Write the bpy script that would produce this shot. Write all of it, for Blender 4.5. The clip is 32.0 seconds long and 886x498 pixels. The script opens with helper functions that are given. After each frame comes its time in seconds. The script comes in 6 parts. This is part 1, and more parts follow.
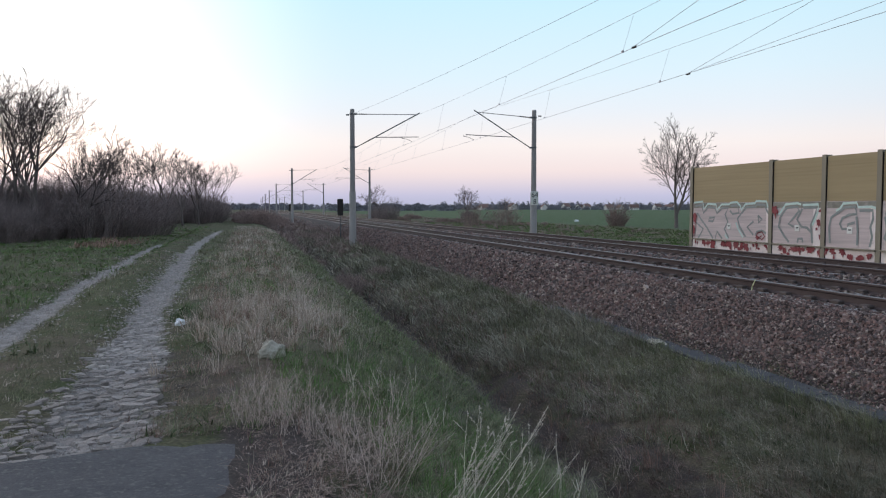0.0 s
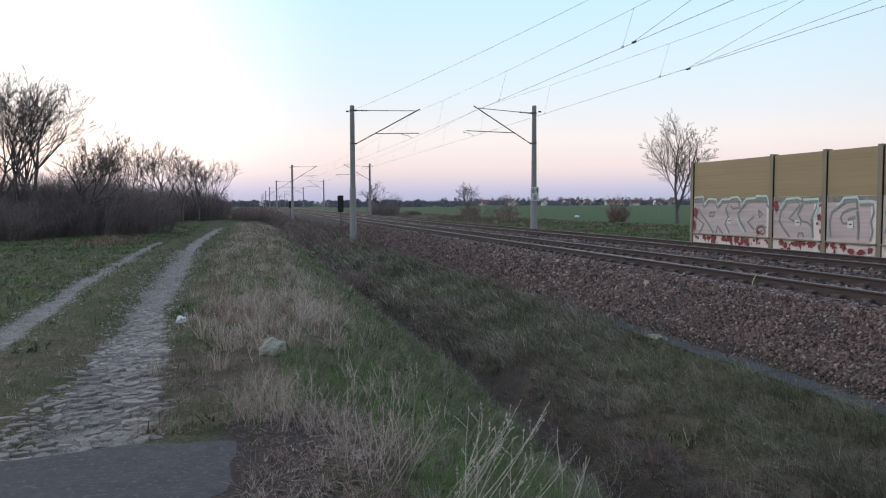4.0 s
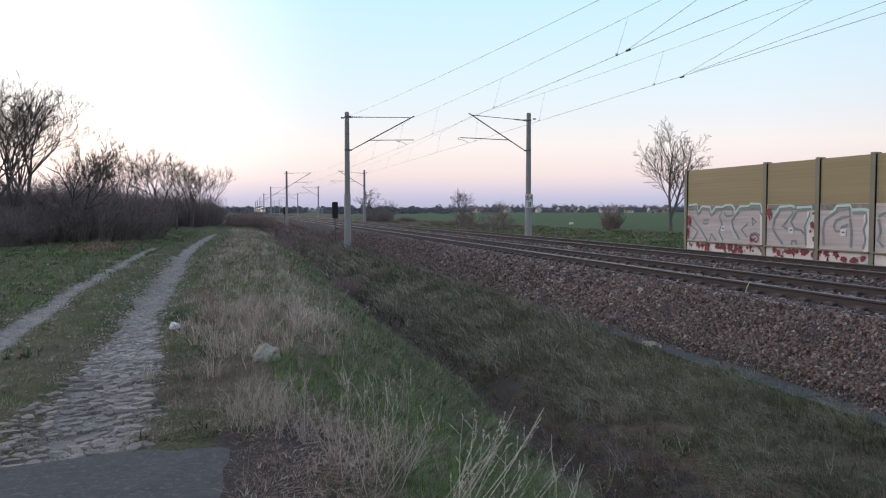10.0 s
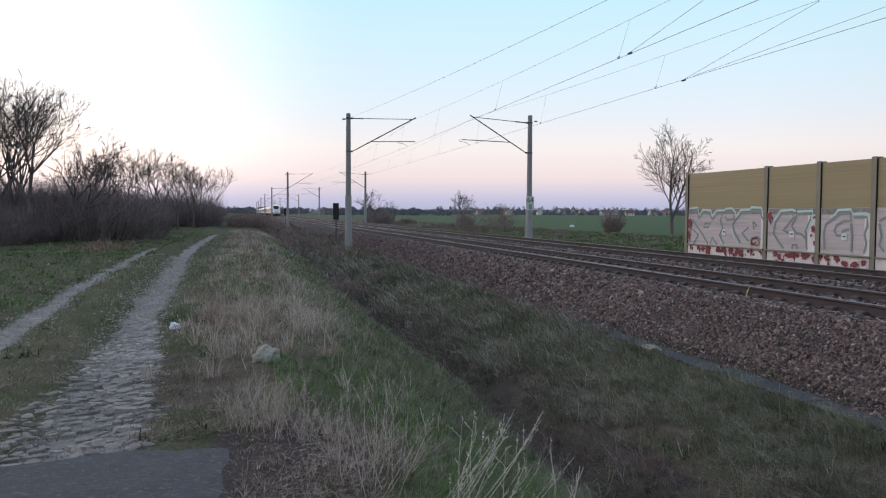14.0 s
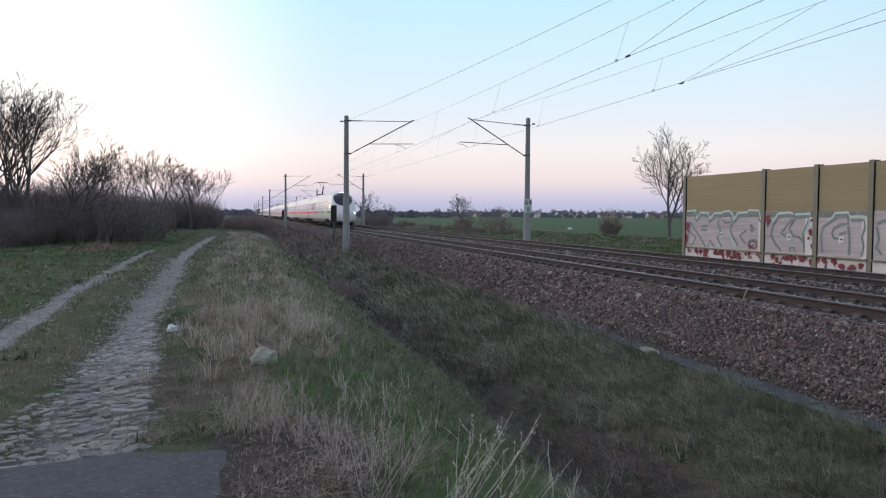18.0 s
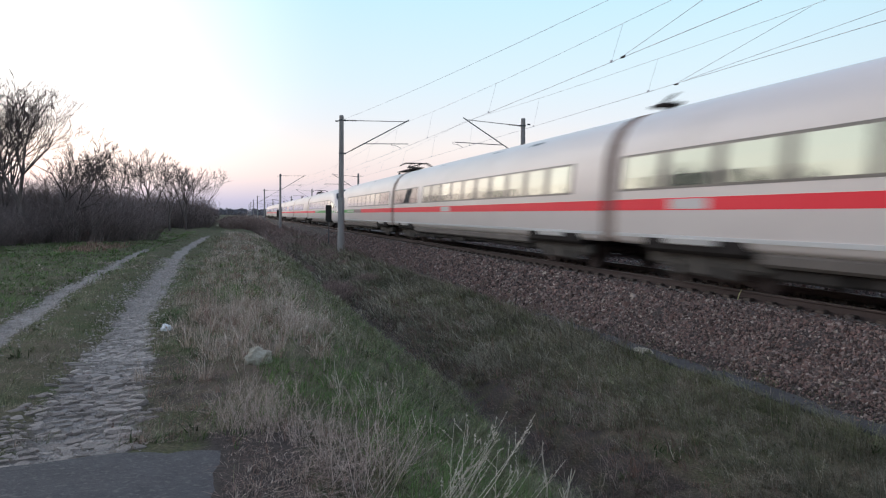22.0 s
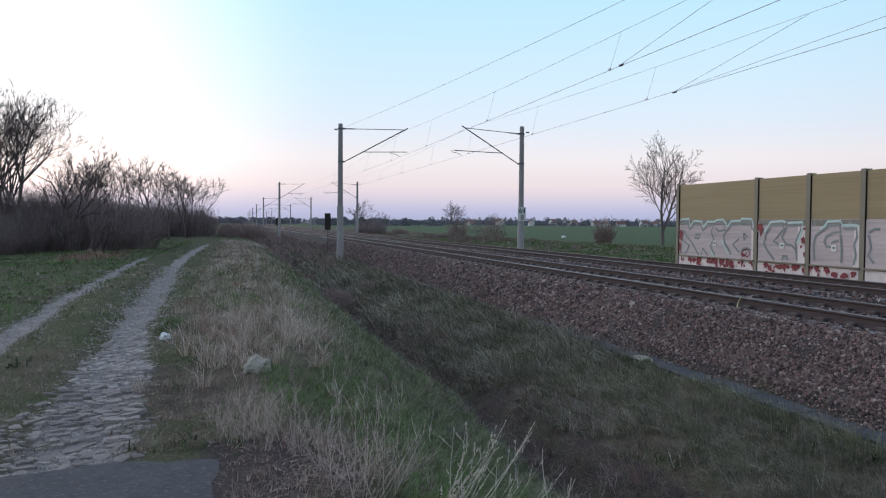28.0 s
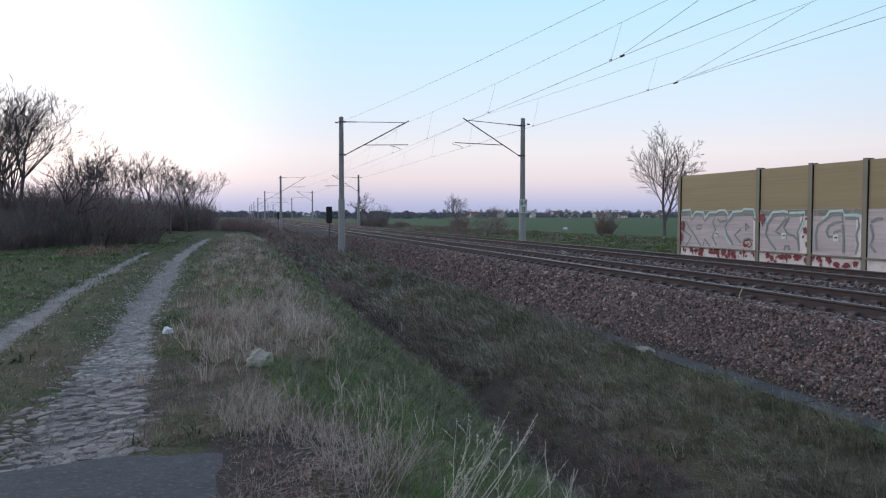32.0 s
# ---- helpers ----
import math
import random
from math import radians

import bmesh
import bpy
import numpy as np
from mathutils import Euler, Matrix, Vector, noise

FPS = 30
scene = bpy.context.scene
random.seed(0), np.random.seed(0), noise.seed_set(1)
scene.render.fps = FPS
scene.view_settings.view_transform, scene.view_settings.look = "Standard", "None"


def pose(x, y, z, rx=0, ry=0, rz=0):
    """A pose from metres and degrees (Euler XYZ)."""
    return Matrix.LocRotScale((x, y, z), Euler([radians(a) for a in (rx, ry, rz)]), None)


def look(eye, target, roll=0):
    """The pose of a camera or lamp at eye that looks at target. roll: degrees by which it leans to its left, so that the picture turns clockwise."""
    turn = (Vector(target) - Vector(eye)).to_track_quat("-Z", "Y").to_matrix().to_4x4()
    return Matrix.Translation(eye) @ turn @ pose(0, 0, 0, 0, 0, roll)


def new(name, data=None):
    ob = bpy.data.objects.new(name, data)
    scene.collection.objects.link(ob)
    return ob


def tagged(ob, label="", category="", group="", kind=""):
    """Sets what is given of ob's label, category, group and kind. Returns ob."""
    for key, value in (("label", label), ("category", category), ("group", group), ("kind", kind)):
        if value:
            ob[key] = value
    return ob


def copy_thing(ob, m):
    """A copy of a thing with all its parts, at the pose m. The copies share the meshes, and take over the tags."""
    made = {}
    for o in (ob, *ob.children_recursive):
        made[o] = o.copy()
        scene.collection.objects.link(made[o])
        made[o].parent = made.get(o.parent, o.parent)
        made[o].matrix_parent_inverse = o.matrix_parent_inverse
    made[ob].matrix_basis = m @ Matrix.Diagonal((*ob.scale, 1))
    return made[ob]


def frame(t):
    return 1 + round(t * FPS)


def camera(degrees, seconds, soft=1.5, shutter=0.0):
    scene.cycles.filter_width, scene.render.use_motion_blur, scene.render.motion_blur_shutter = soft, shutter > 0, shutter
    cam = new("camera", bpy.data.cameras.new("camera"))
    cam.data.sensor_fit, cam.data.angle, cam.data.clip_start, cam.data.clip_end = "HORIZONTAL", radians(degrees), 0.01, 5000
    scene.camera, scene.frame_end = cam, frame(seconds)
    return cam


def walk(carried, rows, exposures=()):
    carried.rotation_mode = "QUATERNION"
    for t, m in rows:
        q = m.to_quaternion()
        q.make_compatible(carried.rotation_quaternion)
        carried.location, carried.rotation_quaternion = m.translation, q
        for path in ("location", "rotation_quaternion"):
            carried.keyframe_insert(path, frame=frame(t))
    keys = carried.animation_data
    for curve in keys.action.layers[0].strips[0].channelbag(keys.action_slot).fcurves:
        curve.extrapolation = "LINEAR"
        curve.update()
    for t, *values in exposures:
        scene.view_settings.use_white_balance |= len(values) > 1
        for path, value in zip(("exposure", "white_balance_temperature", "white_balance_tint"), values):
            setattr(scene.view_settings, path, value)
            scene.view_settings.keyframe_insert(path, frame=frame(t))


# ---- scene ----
cam = camera(58.49, 32.0, soft=1.15, shutter=0.4)
EYE_Z = 1.275          # above the rail head, which is z = 0
# seconds and the camera's turn in degrees; it stands on one spot
TURNS = [
    (0, 87.058, -0.052, -13.629), (0.5, 86.945, -0.042, -13.588), (1, 86.845, -0.033, -13.580), (1.5, 86.791, 0.041, -13.589),
    (2, 86.760, 0.098, -13.593), (2.5, 86.735, 0.153, -13.598), (3, 86.736, 0.181, -13.600), (3.5, 86.764, 0.223, -13.599),
    (5.5, 86.813, -0.030, -13.674), (6, 86.799, -0.030, -13.763), (6.5, 86.774, -0.031, -13.871), (7, 86.768, 0.041, -13.911),
    (7.5, 86.795, 0.170, -13.870), (8, 86.864, 0.159, -13.803), (8.5, 86.943, -0.002, -13.808), (9, 87.054, 0.002, -13.871),
    (9.5, 87.171, 0.059, -13.956), (10, 87.264, 0.020, -14.002), (10.5, 87.303, -0.085, -14.031), (11, 87.322, -0.181, -14.038),
    (11.5, 87.322, -0.253, -14.029), (12, 87.323, -0.299, -14.003), (12.5, 87.356, -0.341, -13.979),
    (13, 87.402, -0.405, -13.952), (13.5, 87.412, -0.401, -13.943), (14, 87.397, -0.330, -13.941),
    (14.5, 87.361, -0.153, -13.933), (16.5, 87.396, -0.366, -14.046), (17, 87.490, -0.397, -14.058),
    (17.5, 87.547, -0.422, -14.078), (18, 87.570, -0.416, -14.093), (18.5, 87.596, -0.397, -14.116),
    (19, 87.615, -0.362, -14.127), (19.5, 87.609, -0.286, -14.140), (20, 87.594, -0.304, -14.198),
    (20.5, 87.550, -0.423, -14.302), (21, 87.505, -0.458, -14.406), (21.5, 87.510, -0.511, -14.450),
    (22, 87.579, -0.570, -14.459), (22.5, 87.662, -0.619, -14.453), (23, 87.739, -0.626, -14.457),
    (23.5, 87.821, -0.658, -14.470), (24, 87.955, -0.669, -14.484), (24.5, 88.096, -0.691, -14.460),
    (25, 88.207, -0.678, -14.432), (25.5, 88.264, -0.547, -14.403), (27.5, 88.198, -0.490, -14.519),
    (28, 88.158, -0.477, -14.529), (28.5, 88.105, -0.399, -14.530), (29, 88.075, -0.340, -14.506),
    (29.5, 88.018, -0.238, -14.491), (30, 87.940, -0.160, -14.472), (30.5, 87.883, -0.110, -14.442),
    (31, 87.840, -0.023, -14.421), (31.5, 87.769, -0.038, -14.402), (32, 87.617, -0.077, -14.423),
]
EXPOSURES = [(0, -0.01, 6380, 10), (9, 0.02, 6440, 10), (14, -0.03, 6330, 10), (19, -0.03, 6280, 10), (22, 0.0, 6420, 10), (25, 0.0, 6430, 10), (27.5, -0.08, 6080, 10), (32, -0.08, 6020, 10)]
walk(cam, [(t, pose(0, 0, EYE_Z, rx, ry, rz)) for t, rx, ry, rz in TURNS], EXPOSURES)

# ---- evening sky after sunset, one soft low glow in the west ----
GLOW_AZ, GLOW_EL = radians(-38), radians(7)
GLOW = Vector((math.sin(GLOW_AZ) * math.cos(GLOW_EL), math.cos(GLOW_AZ) * math.cos(GLOW_EL), math.sin(GLOW_EL)))


def make_world():
    w = bpy.data.worlds.new("evening_sky")
    scene.world = w
    w.use_nodes = True
    nt = w.node_tree
    nt.nodes.clear()
    n = nt.nodes.new
    co = n("ShaderNodeTexCoord")
    sep = n("ShaderNodeSeparateXYZ")
    nt.links.new(co.outputs["Generated"], sep.inputs[0])
    ramp = n("ShaderNodeValToRGB")
    el = ramp.color_ramp.elements
    stops = [(0.0, (0.10, 0.10, 0.11)), (0.480, (0.12, 0.12, 0.13)), (0.499, (0.42, 0.46, 0.62)), (0.508, (0.55, 0.55, 0.73)), (0.522, (0.90, 0.76, 0.76)),
             (0.540, (0.96, 0.88, 0.86)), (0.560, (0.83, 0.88, 0.94)), (0.582, (0.74, 0.89, 0.98)), (0.63, (0.60, 0.87, 1.0)), (0.75, (0.54, 0.71, 0.93)), (1.0, (0.52, 0.59, 0.82))]
    while len(el) < len(stops):
        el.new(0.5)
    for e, (p, c) in zip(el, stops):
        e.position, e.color = p, (*c, 1)
    half = n("ShaderNodeMath")
    half.operation = "MULTIPLY_ADD"
    half.inputs[1].default_value = half.inputs[2].default_value = 0.5
    nt.links.new(sep.outputs[2], half.inputs[0])
    nt.links.new(half.outputs[0], ramp.inputs[0])
    dot = n("ShaderNodeVectorMath")
    dot.operation = "DOT_PRODUCT"
    nt.links.new(co.outputs["Generated"], dot.inputs[0])
    dot.inputs[1].default_value = GLOW
    near = n("ShaderNodeMapRange")
    near.interpolation_type = "SMOOTHERSTEP"
    for i, v in zip((1, 2, 3, 4), (0.68, 1.0, 0.0, 1.0)):
        near.inputs[i].default_value = v
    nt.links.new(dot.outputs["Value"], near.inputs[0])
    wide = n("ShaderNodeMapRange")
    for i, v in zip((1, 2, 3, 4), (-1.0, 0.3, 0.6, 1.0)):
        wide.inputs[i].default_value = v
    nt.links.new(dot.outputs["Value"], wide.inputs[0])
    above = n("ShaderNodeMapRange")
    for i, v in zip((1, 2, 3, 4), (-0.01, 0.06, 0.0, 1.0)):
        above.inputs[i].default_value = v
    nt.links.new(sep.outputs[2], above.inputs[0])
    both = n("ShaderNodeMath")
    both.operation = "MULTIPLY"
    nt.links.new(near.outputs[0], both.inputs[0])
    nt.links.new(above.outputs[0], both.inputs[1])
    glow = n("ShaderNodeMix")
    glow.data_type, glow.blend_type = "RGBA", "ADD"
    glow.inputs[7].default_value = (0.80, 0.62, 0.50, 1)
    nt.links.new(both.outputs[0], glow.inputs[0])
    dim = n("ShaderNodeVectorMath")
    dim.operation = "SCALE"
    nt.links.new(ramp.outputs[0], dim.inputs[0])
    nt.links.new(wide.outputs[0], dim.inputs[3])
    nt.links.new(dim.outputs[0], glow.inputs[6])
    # a thin share of the physical sky with the sun at the horizon
    sky = n("ShaderNodeTexSky")
    sky.sky_type, sky.sun_disc, sky.sun_elevation, sky.sun_rotation = "NISHITA", False, radians(2), GLOW_AZ
    add = n("ShaderNodeMix")
    add.data_type, add.blend_type = "RGBA", "ADD"
    add.inputs[0].default_value = 0.015
    nt.links.new(glow.outputs[2], add.inputs[6])
    nt.links.new(sky.outputs[0], add.inputs[7])
    bg = n("ShaderNodeBackground")
    bg.inputs[1].default_value = 1.0
    nt.links.new(add.outputs[2], bg.inputs[0])
    out = n("ShaderNodeOutputWorld")
    nt.links.new(bg.outputs[0], out.inputs[0])


make_world()
sun = bpy.data.lights.new("sun", "SUN")
sun.energy, sun.angle, sun.color = 0.9, radians(55), (1.0, 0.80, 0.66)
new("sun", sun).matrix_world = look((-105, 120, 26), (0, 0, 0))

# ---- materials ----
def rgb(c, k=1.0):
    return tuple(v * k for v in c) + (1,)


def material(name, c1, c2=None, scale=8.0, rough=0.8, metal=0.0, bump=0.0, bump_scale=None, island=0.0, per_object=0.0, spots=None, stretch=None, coat=0.0, spec=None):
    """Two scales of noise between c1 and c2, fine relief, and a change from piece to piece."""
    m = bpy.data.materials.new(name)
    m.use_nodes = True
    nt = m.node_tree
    p = nt.nodes["Principled BSDF"]
    n, link = nt.nodes.new, nt.links.new
    p.inputs["Roughness"].default_value, p.inputs["Metallic"].default_value = rough, metal
    p.inputs["Coat Weight"].default_value = coat
    if spec is not None:
        p.inputs["Specular IOR Level"].default_value = spec
    co = n("ShaderNodeTexCoord")
    vec = co.outputs["Object"]
    if stretch:
        mp = n("ShaderNodeMapping")
        mp.inputs["Scale"].default_value = stretch
        link(vec, mp.inputs[0])
        vec = mp.outputs[0]
    big, fine = n("ShaderNodeTexNoise"), n("ShaderNodeTexNoise")
    big.inputs["Scale"].default_value, fine.inputs["Scale"].default_value = scale * 0.12, scale
    big.inputs["Detail"].default_value, fine.inputs["Detail"].default_value = 3, 6
    link(vec, big.inputs["Vector"]), link(vec, fine.inputs["Vector"])
    s = n("ShaderNodeMath")
    s.operation = "ADD"
    link(big.outputs[0], s.inputs[0]), link(fine.outputs[0], s.inputs[1])
    mr = n("ShaderNodeMapRange")
    for i, v in zip((1, 2, 3, 4), (0.65, 1.35, 0.0, 1.0)):
        mr.inputs[i].default_value = v
    link(s.outputs[0], mr.inputs[0])
    mix = n("ShaderNodeMix")
    mix.data_type = "RGBA"
    mix.inputs[6].default_value, mix.inputs[7].default_value = rgb(c1), rgb(c2 or tuple(v * 0.75 for v in c1))
    link(mr.outputs[0], mix.inputs[0])
    col = mix.outputs[2]
    if spots:
        c3, amount, sc = spots
        sp = n("ShaderNodeTexNoise")
        sp.inputs["Scale"].default_value, sp.inputs["Detail"].default_value = sc, 5
        link(vec, sp.inputs["Vector"])
        sr = n("ShaderNodeMapRange")
        for i, v in zip((1, 2, 3, 4), (0.55, 0.68, 0.0, amount)):
            sr.inputs[i].default_value = v
        link(sp.outputs[0], sr.inputs[0])
        m3 = n("ShaderNodeMix")
        m3.data_type = "RGBA"
        m3.inputs[7].default_value = rgb(c3)
        link(sr.outputs[0], m3.inputs[0]), link(col, m3.inputs[6])
        col = m3.outputs[2]
    for amount, node, sock in ((island, "ShaderNodeNewGeometry", "Random Per Island"), (per_object, "ShaderNodeObjectInfo", "Random")):
        if amount:
            g = n(node)
            vr = n("ShaderNodeMapRange")
            vr.inputs[3].default_value, vr.inputs[4].default_value = 1 - amount, 1 + amount
            link(g.outputs[sock], vr.inputs[0])
            hs = n("ShaderNodeHueSaturation")
            link(vr.outputs[0], hs.inputs["Value"]), link(col, hs.inputs["Color"])
            col = hs.outputs[0]
    link(col, p.inputs["Base Color"])
    if bump:
        b = n("ShaderNodeBump")
        b.inputs["Strength"].default_value, b.inputs["Distance"].default_value = bump, 0.02
        src = fine
        if bump_scale:
            src = n("ShaderNodeTexNoise")
            src.inputs["Scale"].default_value, src.inputs["Detail"].default_value = bump_scale, 6
            link(vec, src.inputs["Vector"])
        link(src.outputs[0], b.inputs["Height"]), link(b.outputs[0], p.inputs["Normal"])
    return m


def glowing(name, c, strength):
    m = bpy.data.materials.new(name)
    m.use_nodes = True
    p = m.node_tree.nodes["Principled BSDF"]
    p.inputs["Base Color"].default_value = p.inputs["Emission Color"].default_value = rgb(c)
    p.inputs["Emission Strength"].default_value = strength
    return m


M = dict(
    asphalt=material("asphalt", (0.048, 0.048, 0.053), (0.098, 0.097, 0.103), 70, 0.9, bump=0.8, bump_scale=120, spots=((0.15, 0.145, 0.14), 0.75, 26)),
    cobble=material("cobble", (0.275, 0.236, 0.21), (0.46, 0.405, 0.368), 14, 0.9, bump=1.0, per_object=0.30, spots=((0.14, 0.11, 0.09), 0.5, 3.2), spec=0.25),
    cobble_far=material("worn_cobble", (0.24, 0.208, 0.187), (0.38, 0.338, 0.308), 25, 0.85, bump=0.6, island=0.3),
    stone=material("ballast_stone", (0.105, 0.073, 0.064), (0.20, 0.152, 0.140), 12, 0.9, island=0.9),
    # far darker than the stones: the shade of their gaps is in this colour
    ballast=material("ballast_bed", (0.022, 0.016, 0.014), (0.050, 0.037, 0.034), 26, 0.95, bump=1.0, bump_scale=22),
    rail=material("rail_steel", (0.047, 0.031, 0.030), (0.068, 0.046, 0.043), 14, 0.85, 0.0, stretch=(1, 0.1, 1)),
    railhead=material("rail_head", (0.12, 0.10, 0.095), (0.165, 0.14, 0.135), 20, 0.42, 0.45, stretch=(1, 0.02, 1)),
    sleeper=material("sleeper_concrete", (0.20, 0.175, 0.165), (0.30, 0.27, 0.255), 18, 0.9, bump=0.3, per_object=0.12),
    clip=material("clip_steel", (0.06, 0.045, 0.04), (0.09, 0.07, 0.06), 30, 0.7, 0.3),
    concrete=material("mast_concrete", (0.30, 0.28, 0.27), (0.40, 0.375, 0.365), 9, 0.85, bump=0.25, spots=((0.28, 0.265, 0.26), 0.6, 2.2), stretch=(1, 1, 0.25)),
    concrete_dark=material("weathered_mast_concrete", (0.25, 0.228, 0.218), (0.35, 0.32, 0.31), 9, 0.85, bump=0.25, stretch=(1, 1, 0.25)),
    slab=material("drain_concrete", (0.034, 0.034, 0.038), (0.058, 0.058, 0.062), 14, 0.9, bump=0.4, per_object=0.12, spots=((0.10, 0.10, 0.09), 0.7, 5)),
    steel=material("galvanised_steel", (0.10, 0.10, 0.11), (0.15, 0.15, 0.16), 30, 0.55, 0.7),
    insulator=material("insulator", (0.05, 0.035, 0.03), (0.07, 0.045, 0.04), 30, 0.3),
    wire=material("wire", (0.40, 0.40, 0.44), (0.50, 0.50, 0.54), 10, 0.6, 0.1),
    dark=material("dark_steel", (0.028, 0.025, 0.024), (0.050, 0.044, 0.042), 20, 0.85, 0.0, spec=0.25),
    # near-black without gloss, paints the shade of the wheel cut-outs
    black=material("recess_shade", (0.024, 0.021, 0.020), (0.042, 0.037, 0.035), 12, 0.95, spec=0.05),
    bark=material("bark", (0.12, 0.096, 0.088), (0.185, 0.152, 0.14), 14, 0.95, bump=0.4, stretch=(1, 1, 0.3)),
    twig=material("twig", (0.075, 0.058, 0.056), (0.115, 0.091, 0.087), 5, 0.95, island=0.3),
    shrub=material("shrub_twig", (0.18, 0.142, 0.134), (0.28, 0.221, 0.21), 3, 0.95, island=0.35),
    shrub_red=material("shrub_red_twig", (0.24, 0.172, 0.152), (0.34, 0.25, 0.22), 3, 0.95, island=0.35),
    # wide span from c1 to c2: light and dark of the tufts is in the colour
    grass=material("grass", (0.105, 0.126, 0.064), (0.29, 0.288, 0.172), 2.0, 0.85, island=0.55, spec=0.2),
    fresh=material("fresh_grass", (0.085, 0.165, 0.042), (0.15, 0.23, 0.075), 2.0, 0.85, island=0.35, spec=0.2),
    turf=material("trodden_turf", (0.175, 0.148, 0.102), (0.42, 0.362, 0.275), 2.0, 0.9, island=0.5, spec=0.2),
    dry=material("dry_grass", (0.43, 0.35, 0.285), (0.60, 0.505, 0.43), 2.0, 0.9, island=0.4, spec=0.2),
    # strong noise contrast paints the shading of the lumpy bank growth
    olive=material("olive_grass", (0.135, 0.130, 0.094), (0.38, 0.345, 0.268), 2.0, 0.9, island=0.45, spec=0.2),
    leaf=material("weed_leaf", (0.045, 0.075, 0.028), (0.075, 0.11, 0.042), 3.0, 0.8, island=0.4, spec=0.25),
    stalk=material("dry_stalk", (0.62, 0.545, 0.45), (0.76, 0.68, 0.58), 9, 0.9, island=0.25),
    stalk_grey=material("grey_stalk", (0.40, 0.325, 0.265), (0.52, 0.43, 0.36), 9, 0.9, island=0.3),
    straw_red=material("reddish_straw", (0.26, 0.16, 0.13), (0.36, 0.235, 0.19), 2.0, 0.95, island=0.4, spec=0.1),
    litter_leaf=material("leaf_litter", (0.13, 0.09, 0.075), (0.36, 0.285, 0.24), 9.0, 0.95, island=0.9, spec=0.1),
    stalk_pink=material("pinkish_stalk", (0.46, 0.365, 0.315), (0.63, 0.515, 0.455), 9, 0.9, island=0.35),
    dead=material("dead_growth", (0.165, 0.115, 0.100), (0.32, 0.235, 0.205), 2.0, 0.95, island=0.45, spec=0.1),
    rock=material("pale_rock", (0.24, 0.215, 0.165), (0.46, 0.43, 0.355), 26, 0.9, bump=1.0, spots=((0.13, 0.125, 0.07), 0.8, 9)),
    litter=material("white_plastic", (0.74, 0.74, 0.76), (0.82, 0.82, 0.83), 9, 0.5),
    panel_yellow=material("ochre_panel", (0.30, 0.228, 0.122), (0.37, 0.283, 0.155), 3, 0.75, stretch=(1, 0.15, 6), per_object=0.05),
    panel_grey=material("concrete_panel", (0.44, 0.36, 0.345), (0.66, 0.55, 0.525), 7, 0.85, bump=0.25, stretch=(1, 0.10, 2.2), spots=((0.30, 0.28, 0.27), 0.5, 3)),
    panel_white=material("white_base_panel", (0.74, 0.63, 0.59), (0.84, 0.75, 0.71), 5, 0.8, spots=((0.48, 0.40, 0.37), 0.5, 4)),
    post=material("steel_post", (0.215, 0.188, 0.138), (0.275, 0.24, 0.18), 6, 0.75, 0.1, stretch=(1, 1, 0.3)),
    red_paint=material("red_spray_paint", (0.17, 0.014, 0.024), (0.25, 0.028, 0.038), 9, 0.6),
    teal_paint=material("grey_green_spray_paint", (0.19, 0.215, 0.205), (0.28, 0.30, 0.285), 9, 0.6),
    mint_paint=material("pale_mint_spray_paint", (0.46, 0.60, 0.55), (0.56, 0.68, 0.62), 9, 0.6),
    strip_paint=material("dark_olive_spray_paint", (0.17, 0.16, 0.125), (0.30, 0.28, 0.24), 7, 0.7, spots=((0.40, 0.36, 0.33), 0.6, 3)),
    black_paint=material("black_paint", (0.03, 0.03, 0.032), (0.045, 0.045, 0.045), 9, 0.5),
    ribbon=material("pale_yellow_ribbon", (0.55, 0.55, 0.30), (0.62, 0.62, 0.36), 9, 0.6),
    sign=material("white_sign", (0.62, 0.62, 0.58), (0.72, 0.71, 0.66), 9, 0.5),
    train_white=material("train_white_paint", (0.635, 0.570, 0.542), (0.705, 0.638, 0.607), 1.2, 0.38, coat=0.15, spots=((0.58, 0.525, 0.495), 0.5, 0.8), stretch=(1, 0.3, 1)),
    train_red=material("train_red_stripe", (0.88, 0.018, 0.045), (0.93, 0.026, 0.055), 2, 0.5, spec=0.3),
    train_green=material("train_green_stripe", (0.06, 0.36, 0.075), (0.08, 0.42, 0.10), 2, 0.5, spec=0.3),
    train_skirt=material("train_skirt_grey", (0.09, 0.077, 0.069), (0.155, 0.134, 0.12), 2, 0.8),
    damper=material("damper_grey", (0.40, 0.385, 0.37), (0.50, 0.48, 0.46), 9, 0.6),
    patch=material("pale_stripe_patch", (0.60, 0.56, 0.56), (0.68, 0.62, 0.61), 3, 0.5),
    train_pink=material("pale_red_marking", (0.70, 0.42, 0.40), (0.74, 0.48, 0.46), 3, 0.5),
    band_brown=material("grey_brown_stripe", (0.17, 0.11, 0.11), (0.22, 0.15, 0.145), 3, 0.45),
    train_silver=material("train_silver_line", (0.74, 0.74, 0.75), (0.80, 0.80, 0.80), 3, 0.35, 0.2),
    bellows_red=material("dusty_red_bellows", (0.40, 0.05, 0.06), (0.48, 0.07, 0.08), 6, 0.8),
    bogie=material("dusty_bogie_steel", (0.065, 0.058, 0.054), (0.12, 0.108, 0.10), 9, 0.85, spec=0.2),
    # metallic tint brightened to stand in for sky seen through the panes
    glass=material("bright_window_glass", (0.245, 0.292, 0.268), (0.278, 0.325, 0.295), 1, 0.06, 0.75, per_object=0.25),
